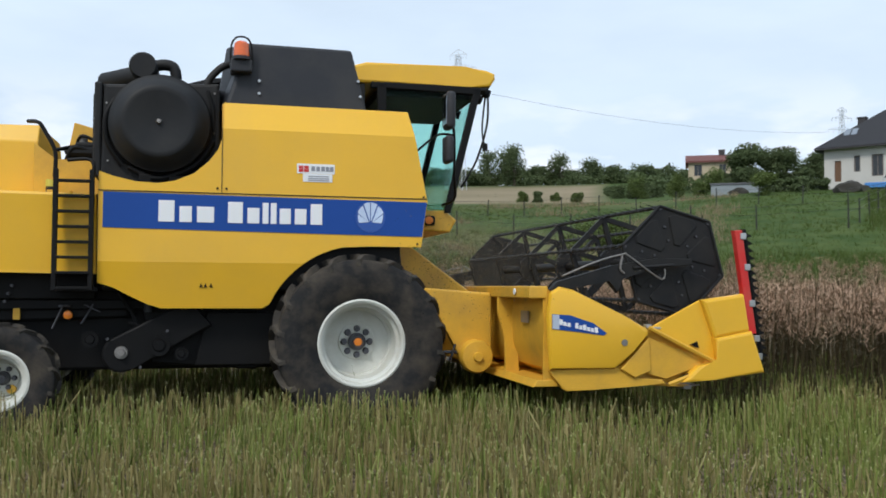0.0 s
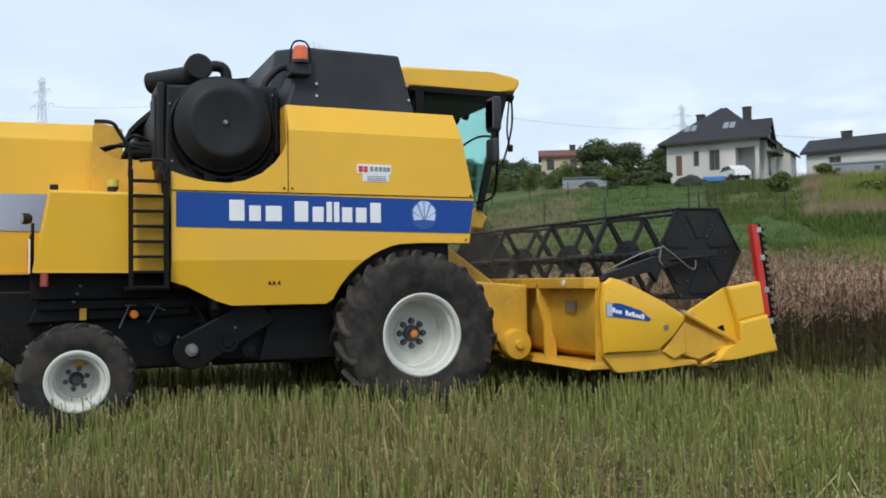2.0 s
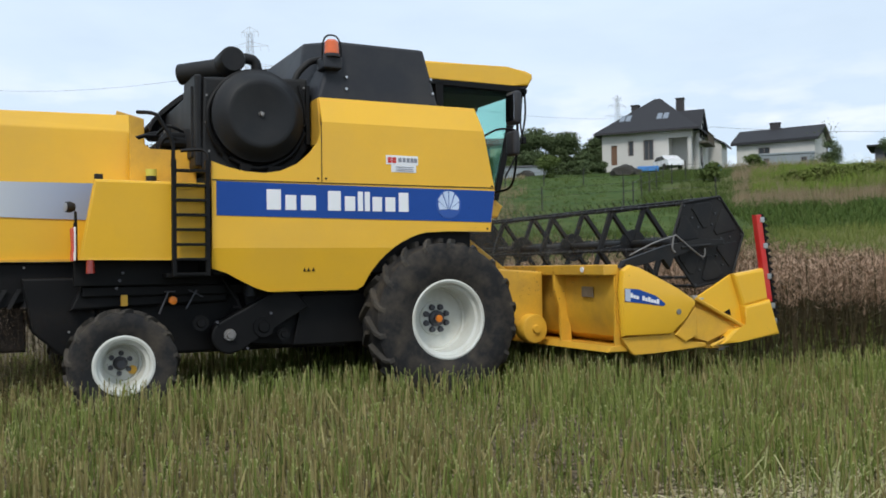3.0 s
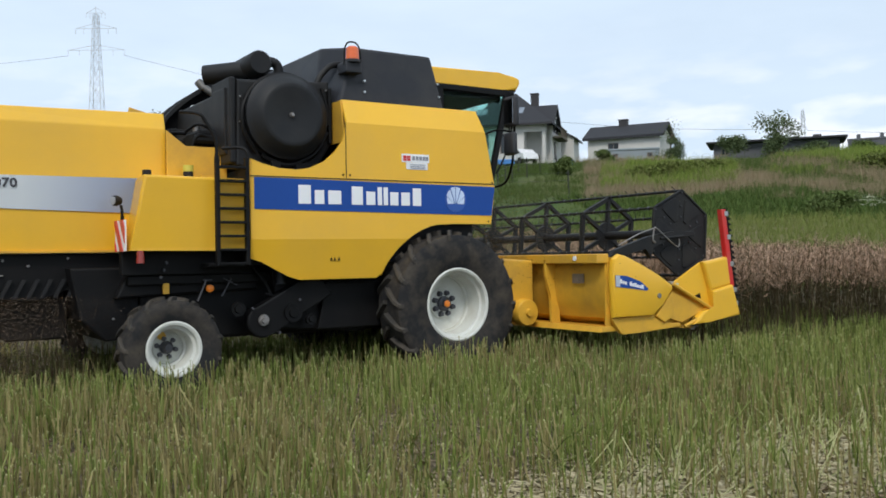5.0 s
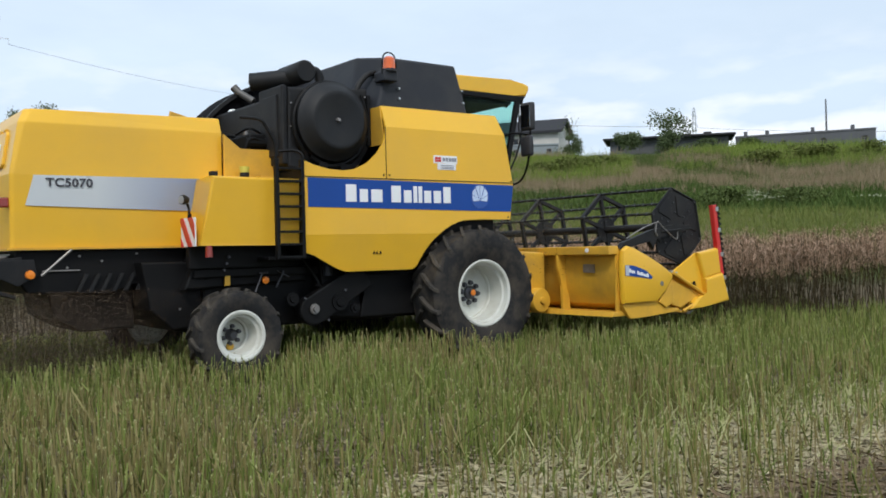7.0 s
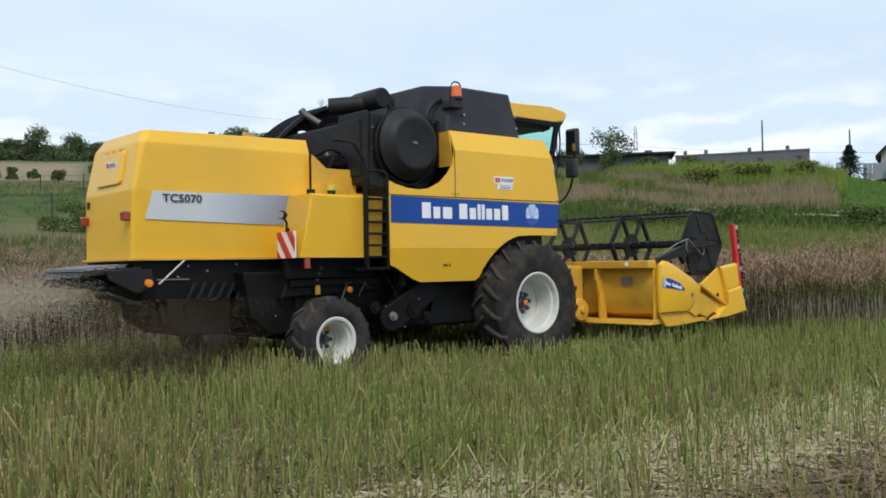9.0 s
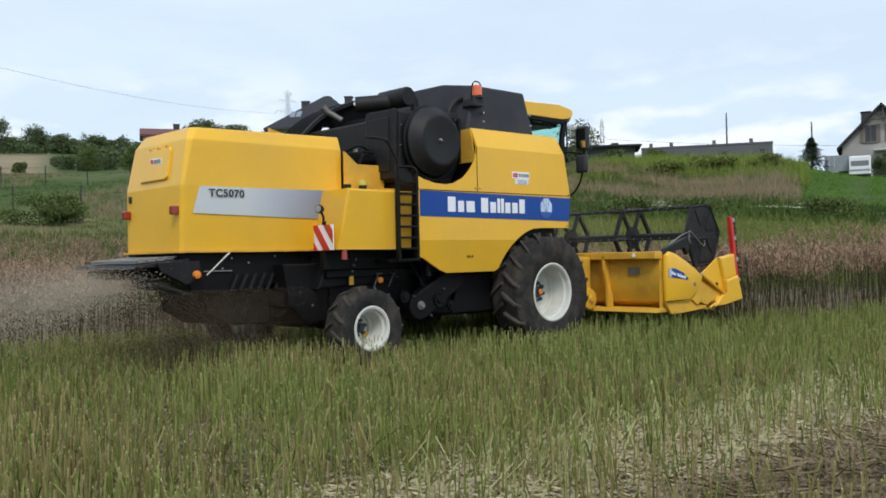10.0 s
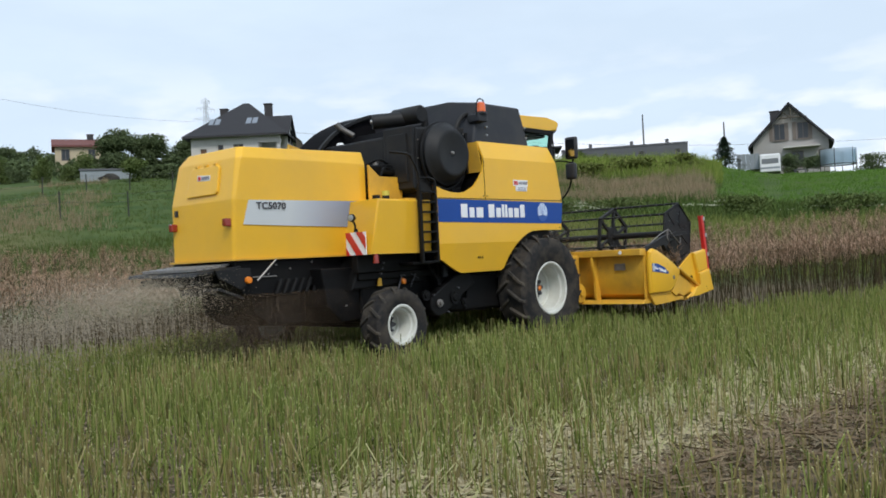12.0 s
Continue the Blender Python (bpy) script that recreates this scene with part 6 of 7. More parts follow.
POSTM = mat("dark_post", (0.035, 0.035, 0.03), 0.85, 0, 0.25, 5, 30, 0.3)
WIREM = mat("wire", (0.06, 0.06, 0.065), 0.5, 0.5, 0.1)
LATTICE = mat("pylon_steel", (0.58, 0.61, 0.66), 0.6, 0.3, 0.1, 2)
CARW = mat("white_car_paint", (0.75, 0.75, 0.76), 0.25, 0, 0.04, 2, coat=0.5)
TARP = mat("blue_tarpaulin", (0.05, 0.20, 0.50), 0.6, 0, 0.15, 3, 20, 0.2)
SOILHEAP = mat("dark_soil", (0.035, 0.032, 0.026), 0.95, 0, 0.3, 2, 20, 0.5)
NET = glass_mat("pale_net", (0.72, 0.80, 0.86), 0.6)


def tree(name, label, b, r, h, spread, leaves, material, seed, trunk=0.22, size=0.22, low=0.15, group="", category="tree", lobes=7):
    """Tapered trunk with limbs and a crown of many small leaf clumps in uneven lobes."""
    g = np.random.default_rng(seed)
    x, y, z = place(b, r)
    t = thing(name, label, category, group)
    t.matrix_basis = pose(x, y, z - 0.05, 0, 0, float(g.uniform(0, 360)))
    bm = bm_new()
    th = h * max(low + 0.25, 0.4)
    rod(bm, (0, 0, 0), (0, 0, th), trunk * h / 8, trunk * h / 16, n=8)
    cs = []
    for k in range(lobes):
        a = g.uniform(0, 2 * math.pi)
        q = spread * g.uniform(0.15, 0.62)
        c = np.array([q * math.cos(a), q * math.sin(a), h * g.uniform(low + 0.2, 0.82)])
        cs.append((c, spread * g.uniform(0.30, 0.55), h * (g.uniform(0.12, 0.22) if low >= 0 else g.uniform(0.24, 0.42))))
        rod(bm, (0, 0, th * g.uniform(0.5, 0.95)), tuple(c), trunk * h / 22, trunk * h / 60, n=5)
    cs.append((np.array([0, 0, h * 0.82]), spread * 0.42, h * 0.18))
    part("trunk", bm, BARK, t)
    V = []
    per = leaves // len(cs)
    for c, rr, rz in cs:
        d = g.normal(0, 1, (per, 3))
        d /= np.linalg.norm(d, axis=1)[:, None]
        p = c + d * np.array([rr, rr, rz]) * (g.random(per)[:, None] ** 0.4) * g.uniform(0.8, 1.15, per)[:, None]
        u = g.normal(0, 1, (per, 3))
        u /= np.linalg.norm(u, axis=1)[:, None]
        w = np.cross(u, g.normal(0, 1, (per, 3)))
        w /= np.linalg.norm(w, axis=1)[:, None]
        s = g.uniform(0.6, 1.3, per)[:, None] * size
        V.append(np.stack([p - u * s, p - w * s * 0.55, p + u * s, p + w * s * 0.55], 1))
    o = new("crown", quad_mesh("crown", np.concatenate(V), material))
    o.parent = t
    return t


def conifer(b, r, h):
    g = np.random.default_rng(3)
    x, y, z = place(b, r)
    t = thing("spruce", "dark green young spruce beside the caravan", "tree")
    t.matrix_basis = pose(x, y, z - 0.05)
    part("trunk", rod(bm_new(), (0, 0, 0), (0, 0, h), 0.12, 0.02, n=8), BARK, t)
    n = 3200
    f = g.random(n) ** 0.8
    zc = h * (0.06 + 0.92 * f)
    tier = 1 + 0.28 * np.sin(f * 34)
    rad = (1 - f) * h * 0.50 * tier * g.uniform(0.3, 1.05, n) + 0.03
    a = g.uniform(0, 2 * np.pi, n)
    p = np.stack([rad * np.cos(a), rad * np.sin(a), zc], 1)
    out = np.stack([np.cos(a), np.sin(a), -0.35 + 0 * a], 1)
    s = np.stack([-np.sin(a), np.cos(a), 0 * a], 1)
    L = g.uniform(0.12, 0.34, n)[:, None]
    o = new("crown", quad_mesh("crown", np.stack([p, p + out * L * 0.6 - s * 0.11, p + out * L, p + out * L * 0.6 + s * 0.11], 1), CONIFER))
    o.parent = t


def window(parent, x0, x1, z0, z1, y, s=-1, mullions=1):
    """A framed window set in the wall: frame, pane and sill."""
    bm = bm_new()
    f = 0.09
    for a in ((x0, x0 + f, z0, z1), (x1 - f, x1, z0, z1), (x0 + f, x1 - f, z0, z0 + f), (x0 + f, x1 - f, z1 - f, z1)):
        box(bm, a[0], a[1], y - 0.05, y + 0.05, a[2], a[3])
    for k in range(mullions):
        xm = x0 + (x1 - x0) * (k + 1) / (mullions + 1)
        box(bm, xm - 0.03, xm + 0.03, y - 0.04, y + 0.04, z0 + f, z1 - f)
    box(bm, x0 - 0.08, x1 + 0.08, y - 0.14, y + 0.02, z0 - 0.06, z0)
    w = part("window", bm, FRAMEW, parent)
    bm = box(bm_new(), x0 + f, x1 - f, y - 0.015, y + 0.015, z0 + f, z1 - f)
    part("pane", bm, PANE, w)
    return w


def wall_with_holes(bm, x0, x1, z0, z1, y0, y1, holes):
    """A wall along x, pieced round rectangular openings."""
    xs = sorted({x0, x1, *[h[0] for h in holes], *[h[1] for h in holes]})
    zs = sorted({z0, z1, *[h[2] for h in holes], *[h[3] for h in holes]})
    for i in range(len(xs) - 1):
        for j in range(len(zs) - 1):
            cx, cz = (xs[i] + xs[i + 1]) / 2, (zs[j] + zs[j + 1]) / 2
            if any(h[0] < cx < h[1] and h[2] < cz < h[3] for h in holes):
                continue
            box(bm, xs[i], xs[i + 1], y0, y1, zs[j], zs[j + 1])


def roof_mesh(bm, pts, faces, thick=0.18):
    vs = [bm.verts.new(p) for p in pts]
    for f in faces:
        bm.faces.new([vs[i] for i in f])
    ex = bmesh.ops.extrude_face_region(bm, geom=bm.faces[:])
    for v in (q for q in ex["geom"] if isinstance(q, bmesh.types.BMVert)):
        v.co.z -= thick
    return bm


def house_hip(b, r, turn):
    """The large house: hipped dark roof, two chimneys, corner porch, side gable."""
    x, y, z = place(b, r)
    h = thing("hipped_house", "pale house with dark hipped roof and two chimneys", "house")
    h.matrix_basis = pose(x, y, z - 0.15, 0, 0, turn)
    W, D, E = 8.8, 9.2, 4.0
    holes = [(0.9, 1.5, 0.8, 2.75), (2.6, 3.15, 1.6, 3.1), (4.1, 5.1, 1.1, 3.1)]
    bm = bm_new()
    wall_with_holes(bm, 0, W - 2.6, 0, E, 0, 0.35, holes[:3])
    box(bm, W - 2.6, W - 2.25, 0, 2.3, 0, E)
    box(bm, W - 2.25, W, 1.95, 2.3, 0, E)
    box(bm, W - 0.35, W, 2.3, D, 0, E)
    box(bm, 0, 0.35, 0.35, D, 0, E)
    box(bm, 0.35, W - 0.35, D - 0.35, D, 0, E)
    box(bm, W - 2.25, W, 0.0, 0.3, 3.15, E)
    part("wall", bm, PLASTER, h)
    bm = bm_new()
    box(bm, W - 0.45, W - 0.1, 0.0, 0.35, 0, 3.15, 0.02)
    part("porch_column", bm, PLASTER, h)
    bm = box(bm_new(), 0.91, 1.49, 0.12, 0.2, 0.8, 2.74)
    part("door", bm, DOORW, h)
    window(h, 2.6, 3.15, 1.6, 3.1, 0.15, -1, 0)
    window(h, 4.1, 5.1, 1.1, 3.1, 0.15)
    o = 0.7
    zr, ze = 7.85, E - 0.05
    bm = roof_mesh(bm_new(), [(-o, -o, ze), (W + o, -o, ze), (W + o, D + o, ze), (-o, D + o, ze), (W / 2 - 0.1, D / 2, zr), (W / 2 + 0.5, D / 2, zr)],
                   [(0, 1, 5, 4), (1, 2, 5), (2, 3, 4, 5), (3, 0, 4)])
    part("roof", bm, ROOF, h)
    bm = box(bm_new(), -o, W + o, -o - 0.08, -o + 0.04, ze - 0.2, ze - 0.08)
    part("gutter", bm, CHIM, h)
    for cx, cy, ct in ((2.2, D / 2 + 0.5, 7.45), (6.8, D / 2 + 0.3, 7.75)):
        bm = box(bm_new(), cx - 0.38, cx + 0.38, cy - 0.32, cy + 0.32, 5.0, ct, 0.03)
        box(bm, cx - 0.44, cx + 0.44, cy - 0.38, cy + 0.38, ct - 0.1, ct)
        part("chimney", bm, CHIM, h)
    # roof lights on the front slope
    sl = (zr - ze) / (D / 2 + o)
    for cx in (1.5, 5.2):
        for k in (0, 1):
            xx = cx + 0.62 * k
            bm = bm_new()
            y0, y1 = 1.0, 1.9
            vs = [bm.verts.new((a, q, ze + (q + o) * sl + 0.06)) for a, q in ((xx, y0), (xx + 0.5, y0), (xx + 0.5, y1), (xx, y1))]
            bm.faces.new(vs)
            ex = bmesh.ops.extrude_face_region(bm, geom=bm.faces[:])
            for v in (q for q in ex["geom"] if isinstance(q, bmesh.types.BMVert)):
                v.co.z -= 0.08
            part("roof_light", bm, mat("roof_light_glass", (0.22, 0.25, 0.29), 0.12, 0.2, 0.05), h)
    # side wing with its own gable towards the right
    bm = prism(bm_new(), [(1.7, 0), (5.5, 0), (5.5, 4.3), (3.6, 6.1), (1.7, 4.3)], W + 0.002, W + 0.3, 0, "x")
    part("gable_wing", bm, PLASTER, h)
    bm = roof_mesh(bm_new(), [(W - 1.2, 1.2, 4.0), (W + 0.6, 1.2, 4.0), (W + 0.6, 3.6, 6.25), (W - 2.4, 3.6, 6.25), (W + 0.6, 6.0, 4.0), (W - 1.2, 6.0, 4.0)], [(0, 1, 2, 3), (3, 2, 4, 5)])
    part("wing_roof", bm, ROOF, h)
    for y0, z0, z1 in ((2.2, 3.3, 4.9), (3.9, 3.3, 4.9), (2.6, 0.6, 2.4)):
        bm = box(bm_new(), W + 0.28, W + 0.36, y0, y0 + 1.1, z0, z1)
        part("side_window", bm, PANE, h)
    bm = bm_new()
    for k in range(12):
        box(bm, W + 1.15, W + 1.2, 1.9 + 0.32 * k, 1.93 + 0.32 * k, 2.8, 3.7)
    box(bm, W + 0.31, W + 1.25, 1.7, 5.6, 2.65, 2.8)
    box(bm, W + 1.12, W + 1.22, 1.7, 5.6, 3.7, 3.76)
    part("balcony", bm, WOOD, h)
    bm = bm_new()
    prism(bm, [(W - 2.5, 0), (W + 1.3, 0), (W + 1.3, 3.6), (W - 0.5, 4.5), (W - 2.5, 3.6)], 9.51, 13.5)
    part("rear_wing", bm, PLASTER, h)
    bm = roof_mesh(bm_new(), [(W - 2.9, 9.3, 3.5), (W - 0.5, 9.3, 4.75), (W + 1.7, 9.3, 3.5), (W - 2.9, 14, 3.5), (W - 0.5, 14, 4.75), (W + 1.7, 14, 3.5)], [(0, 1, 4, 3), (1, 2, 5, 4)])
    part("rear_roof", bm, ROOF, h)


def house_gable(name, label, b, r, turn, W, D, E, ridge, wallm, roofm, along=True, chim=((0.4, 0.9),), wins=()):
    """A plain gabled house; its ridge runs along its front, or away from it."""
    x, y, z = place(b, r)
    h = thing(name, label, "house")
    h.matrix_basis = pose(x, y, z - 0.4, 0, 0, turn)
    o = 0.55
    bm = bm_new()
    if along:
        wall_with_holes(bm, 0, W, 0, E, 0, 0.3, wins)
        box(bm, 0.3, W - 0.3, D - 0.3, D, 0, E)
        for xx in (0, W - 0.3):
            prism(bm, [(0.3, 0), (D, 0), (D, E), (D / 2, ridge - 0.25), (0.3, E)], xx, xx + 0.3, 0, "x")
        pts = [(-o, -o, E - 0.15), (W + o, -o, E - 0.15), (W + o, D / 2, ridge), (-o, D / 2, ridge), (W + o, D + o, E - 0.15), (-o, D + o, E - 0.15)]
    else:
        wall_with_holes(bm, 0, W, 0, E, 0, 0.3, [w for w in wins if w[3] <= E])
        prism(bm, [(0, E), (W, E), (W / 2, ridge - 0.2)], 0, 0.3)
        box(bm, 0, 0.3, 0.3, D, 0, E)
        box(bm, W - 0.3, W, 0.3, D, 0, E)
        box(bm, 0.3, W - 0.3, D - 0.3, D, 0, E)
        pts = [(-o, -0.9, E - 0.4), (-o, D + o, E - 0.4), (W / 2, D + o, ridge), (W / 2, -0.9, ridge), (W + o, D + o, E - 0.4), (W + o, -0.9, E - 0.4)]
    parts("wall", bm, wallm, h)
    part("roof", roof_mesh(bm_new(), pts, [(0, 1, 2, 3), (3, 2, 4, 5)], 0.34), roofm, h)
    for w in wins:
        window(h, w[0], w[1], w[2], w[3], 0.12 if w[3] <= E or along else -0.04)
    for fx, top in chim:
        bm = box(bm_new(), W * fx - 0.55, W * fx + 0.55, D * 0.5 - 0.4, D * 0.5 + 0.4, ridge - 1.6, ridge + top, 0.03)
        box(bm, W * fx - 0.62, W * fx + 0.62, D * 0.5 - 0.47, D * 0.5 + 0.47, ridge + top - 0.12, ridge + top)
        part("chimney", bm, CHIM, h)
    return h


house_hip(22.75, 92, -38)
house_gable("white_house", "white house with dark saddle roof and one chimney", 30.7, 118, -48, 9.2, 6.2, 3.5, 5.2, PLASTER, ROOF, True, ((0.42, 0.7),), [(2.6, 4.0, 1.4, 2.6)])
g3 = house_gable("gabled_house", "pale house with steep dark gable and timber trim", 56.95, 116, -59, 8.4, 11, 3.9, 8.4, PLASTER_SHADED, ROOF, False, ((0.30, -0.1),), [(2.4, 3.7, 4.0, 6.0), (5.0, 6.3, 4.0, 6.0), (4.2, 5.6, 0.6, 2.6), (7.2, 8.0, 0.9, 2.6)])
bm = bm_new()
rod(bm, (2.6, -0.75, 6.55), (6.1, -0.75, 6.55), 0.08, n=6)
rod(bm, (4.35, -0.75, 6.2), (4.35, -0.75, 7.9), 0.08, n=6)
rod(bm, (4.35, -0.75, 6.5), (3.4, -0.75, 7.3), 0.07, n=6)
rod(bm, (4.35, -0.75, 6.5), (5.3, -0.75, 7.3), 0.07, n=6)
part("gable_truss", bm, WOOD, g3)
for xx in (2.1, 3.85, 4.7, 6.45):
    part("shutter", box(bm_new(), xx - 0.2, xx + 0.2, -0.1, -0.03, 3.95, 6.05), FRAMEW, g3)
bm = box(bm_new(), 3.4, 7.4, -1.3, 0.0, 2.95, 3.1)
part("balcony_slab", bm, PLASTER, g3)
house_gable("far_house", "cream house with red roof among trees", 15.1, 172, -15, 8.5, 7, 6.0, 7.4, PLASTER_Y, ROOF_R, True, ((0.7, 0.9),), [(1.0, 2.4, 3.2, 5.2), (5.4, 6.6, 3.4, 5.2)])


def low_shed(name, label, b0, b1, r, height, roof_over, wallm, roofm, bays=6, flat=True):
    x0, y0, z0 = place(b0, r)
    x1, y1, z1 = place(b1, r)
    L = math.hypot(x1 - x0, y1 - y0)
    s = thing(name, label, "building")
    s.matrix_basis = pose(x0, y0, min(z0, z1) - 0.3, 0, 0, math.degrees(math.atan2(y1 - y0, x1 - x0)))
    H = height + abs(z1 - z0) * 0.3 + 0.3
    bm = bm_new()
    holes = [(L * (k + 0.3) / bays, L * (k + 0.62) / bays, H * 0.45, H * 0.78) for k in range(bays) if k % 2 == 0]
    wall_with_holes(bm, 0, L, 0, H, 0, 0.25, holes)
    box(bm, 0, 0.25, 0.25, 5, 0, H)
    box(bm, L - 0.25, L, 0.25, 5, 0, H)
    box(bm, 0.25, L - 0.25, 4.75, 5, 0, H)
    part("wall", bm, wallm, s)
    bm = box(bm_new(), -roof_over, L + roof_over, -roof_over, 5 + roof_over, H + 0.003, H + 0.2, 0.02)
    part("roof", bm, roofm, s)
    for hx0, hx1, hz0, hz1 in holes:
        window(s, hx0, hx1, hz0, hz1, 0.14)
    return s, L, H


s1, L1, H1 = low_shed("long_shed", "long low shed with dark overhanging roof", 38.2, 45.2, 100, 1.75, 0.7, CONCRETE, ROOF, 5)
for k, (fx, hh) in enumerate(((0.12, 0.5), (0.62, 0.35), (0.8, 0.45))):
    part("vent", box(bm_new(), L1 * fx, L1 * fx + 0.8, 1.5, 2.2, H1 + 0.2, H1 + 0.2 + hh, 0.03), CHIM, s1)
s2, L2, H2 = low_shed("blockwork_shell", "unfinished grey blockwork building shell with flat top", 45.6, 53.2, 98, 1.9, 0.05, CONCRETE, CONCRETE, 7)
for fx in (0.06, 0.22, 0.55, 0.83):
    part("stub_pillar", box(bm_new(), L2 * fx, L2 * fx + 0.35, 0.4, 0.75, H2 + 0.2, H2 + 0.65), CONCRETE, s2)
low_shed("sheet_shed", "grey sheet-metal shed behind the meadow", 16.4, 20.4, 96, 1.0, 0.1, SHEETM, CONCRETE, 0)
low_shed("garden_shed", "grey-green sheet shed beside the white house", 31.9, 35.0, 108, 1.3, 0.1, SHEETM, SHEETM, 3)


def build_yard():
    # white car in front of the hipped house
    x, y, z = place(26.6, 90)
    c = thing("parked_car", "white car parked before the pale house", "car")
    c.matrix_basis = pose(x, y, z - 0.12, 0, 0, -91)
    bm = prism(bm_new(), [(-2.1, 0.35), (-2.1, 0.8), (-1.9, 0.95), (-1.1, 1.0), (-0.5, 1.45), (0.8, 1.47), (1.5, 1.0), (2.0, 0.92), (2.1, 0.4)], -0.8, 0.8, 0.06)
    part("body", bm, CARW, c)
    bm = prism(bm_new(), [(-0.95, 1.02), (-0.45, 1.38), (0.75, 1.4), (1.3, 1.02)], -0.82, 0.82)
    part("side_glass", bm, PANE, c)
    for wx in (-1.3, 1.3):
        for wy in (-0.75, 0.75):
            part("wheel", lathe(bm_new(), [(0, -0.1), (0.3, -0.1), (0.32, 0), (0.3, 0.1), (0, 0.1)], 18, (wx, wy, 0.32)), RUBBER, c)
    for i, (b, r, w, hh, m, nm, lb) in enumerate(((25.5, 85, 1.9, 0.6, TARP, "pallet_stack", "pallet stack under a bright blue tarpaulin"), (29.4, 83, 1.1, 0.6, TARP, "pallet_stack", "building material under a blue tarpaulin"))):
        x, y, z = place(b, r)
        t = thing(nm, lb, "pallet stack")
        t.matrix_basis = pose(x, y, z - 0.05, 0, 0, -b)
        bm = box(bm_new(), -w / 2, w / 2, -0.6, 0.6, 0.12, hh, 0.08, 3)
        part("cover", bm, m, t)
        bm = bm_new()
        for k in range(3):
            box(bm, -w / 2 + 0.1 + k * (w - 0.3) / 2, -w / 2 + 0.2 + k * (w - 0.3) / 2, -0.6, 0.6, 0, 0.12)
        part("pallet", bm, WOOD, t)
    for b, r, s, sd in ((24.2, 82, 0.8, 1), (21.0, 88, 0.5, 2), (18.0, 90, 0.55, 3)):
        x, y, z = place(b, r)
        bm = bm_new()
        bmesh.ops.create_icosphere(bm, subdivisions=3, radius=1.0)
        for v in bm.verts:
            k = 1 + 0.35 * noise.noise(v.co * 1.7 + Vector((sd, 0, 0)))
            v.co = Vector((v.co.x * 1.9 * s * k, v.co.y * 1.2 * s * k, max(-0.1, v.co.z * 1.1 * s * k)))
        o = tagged(part("soil_heap", bm, SOILHEAP, None, smooth=True), "dark heap of dug soil at the meadow's edge", "soil heap")
        o.matrix_basis = pose(x, y, z)
    # caravan
    x, y, z = place(57.85, 104)
    c = thing("caravan", "white caravan with a wide window beside the spruce", "caravan")
    c.matrix_basis = pose(x, y, z - 0.05, 0, 0, -58)
    bm = box(bm_new(), -1.05, 1.05, 0, 4.2, 0.4, 2.35, 0.14, 3)
    part("body", bm, CARW, c)
    part("window", box(bm_new(), -0.85, 0.85, -0.02, 0.05, 1.30, 1.85, 0.02), mat("caravan_pane", (0.16, 0.17, 0.18), 0.1, 0, 0.1), c)
    part("lower_band", box(bm_new(), -0.98, 0.98, -0.02, 0.05, 0.75, 0.95), SHEETM, c)
    for wx in (-0.95, 0.95):
        part("wheel", rod(bm_new(), (wx - 0.08, 2.0, 0.3), (wx + 0.08, 2.0, 0.3), 0.3, n=16), RUBBER, c)
    part("roof_hatch", box(bm_new(), -0.3, 0.3, 1.2, 1.9, 2.33, 2.45, 0.03), SHEETM, c)
    # tarpaulined lean-to beside it
    x, y, z = place(56.0, 105)
    s = thing("sheet_screen", "grey-white sheet screen beside the caravan", "screen")
    s.matrix_basis = pose(x, y, z - 0.05, 0, 0, -57)
    for k in range(5):
        part("sheet", box(bm_new(), 0.46 * k, 0.46 * k + 0.44, -0.03 + 0.02 * (k % 2), 0.0 + 0.02 * (k % 2), 0.05, 1.75), SHEETM, s)
    # trampoline with its safety net
    x, y, z = place(61.55, 105)
    t = thing("trampoline", "round garden trampoline with pale safety net", "trampoline")
    t.matrix_basis = pose(x, y, z - 0.05)
    bm = lathe(bm_new(), [(1.75, 0), (1.85, 0.02), (1.85, 0.08), (1.75, 0.1)], 32, closed=True)
    bmesh.ops.rotate(bm, verts=bm.verts, matrix=Matrix.Rotation(radians(90), 3, "X"))
    bmesh.ops.translate(bm, verts=bm.verts, vec=(0, 0, 0.85))
    part("frame", bm, POSTM, t)
    for k in range(6):
        a = k * math.pi / 3 + 0.3
        part("pole", rod(bm_new(), (1.85 * math.cos(a), 1.85 * math.sin(a), 0), (1.85 * math.cos(a), 1.85 * math.sin(a), 2.55), 0.04, n=8), POSTM, t)
    bm = lathe(bm_new(), [(1.80, -0.85), (1.80, -2.5), (1.79, -2.5), (1.79, -0.85)], 32, closed=True)
    bmesh.ops.rotate(bm, verts=bm.verts, matrix=Matrix.Rotation(radians(-90), 3, "X"))
    part("net", bm, NET, t)
    # garden bench
    x, y, z = place(59.5, 104)
    t = thing("garden_table", "small pale garden table on the lawn", "table")
    t.matrix_basis = pose(x, y, z - 0.03, 0, 0, -58)
    part("top", box(bm_new(), -0.7, 0.7, -0.3, 0.3, 0.5, 0.57, 0.02), CONCRETE, t)
    for q in (-0.5, 0.5):
        part("leg", box(bm_new(), q - 0.08, q + 0.08, -0.2, 0.2, 0, 0.5), CONCRETE, t)


build_yard()
conifer(55.3, 104, 3.6)


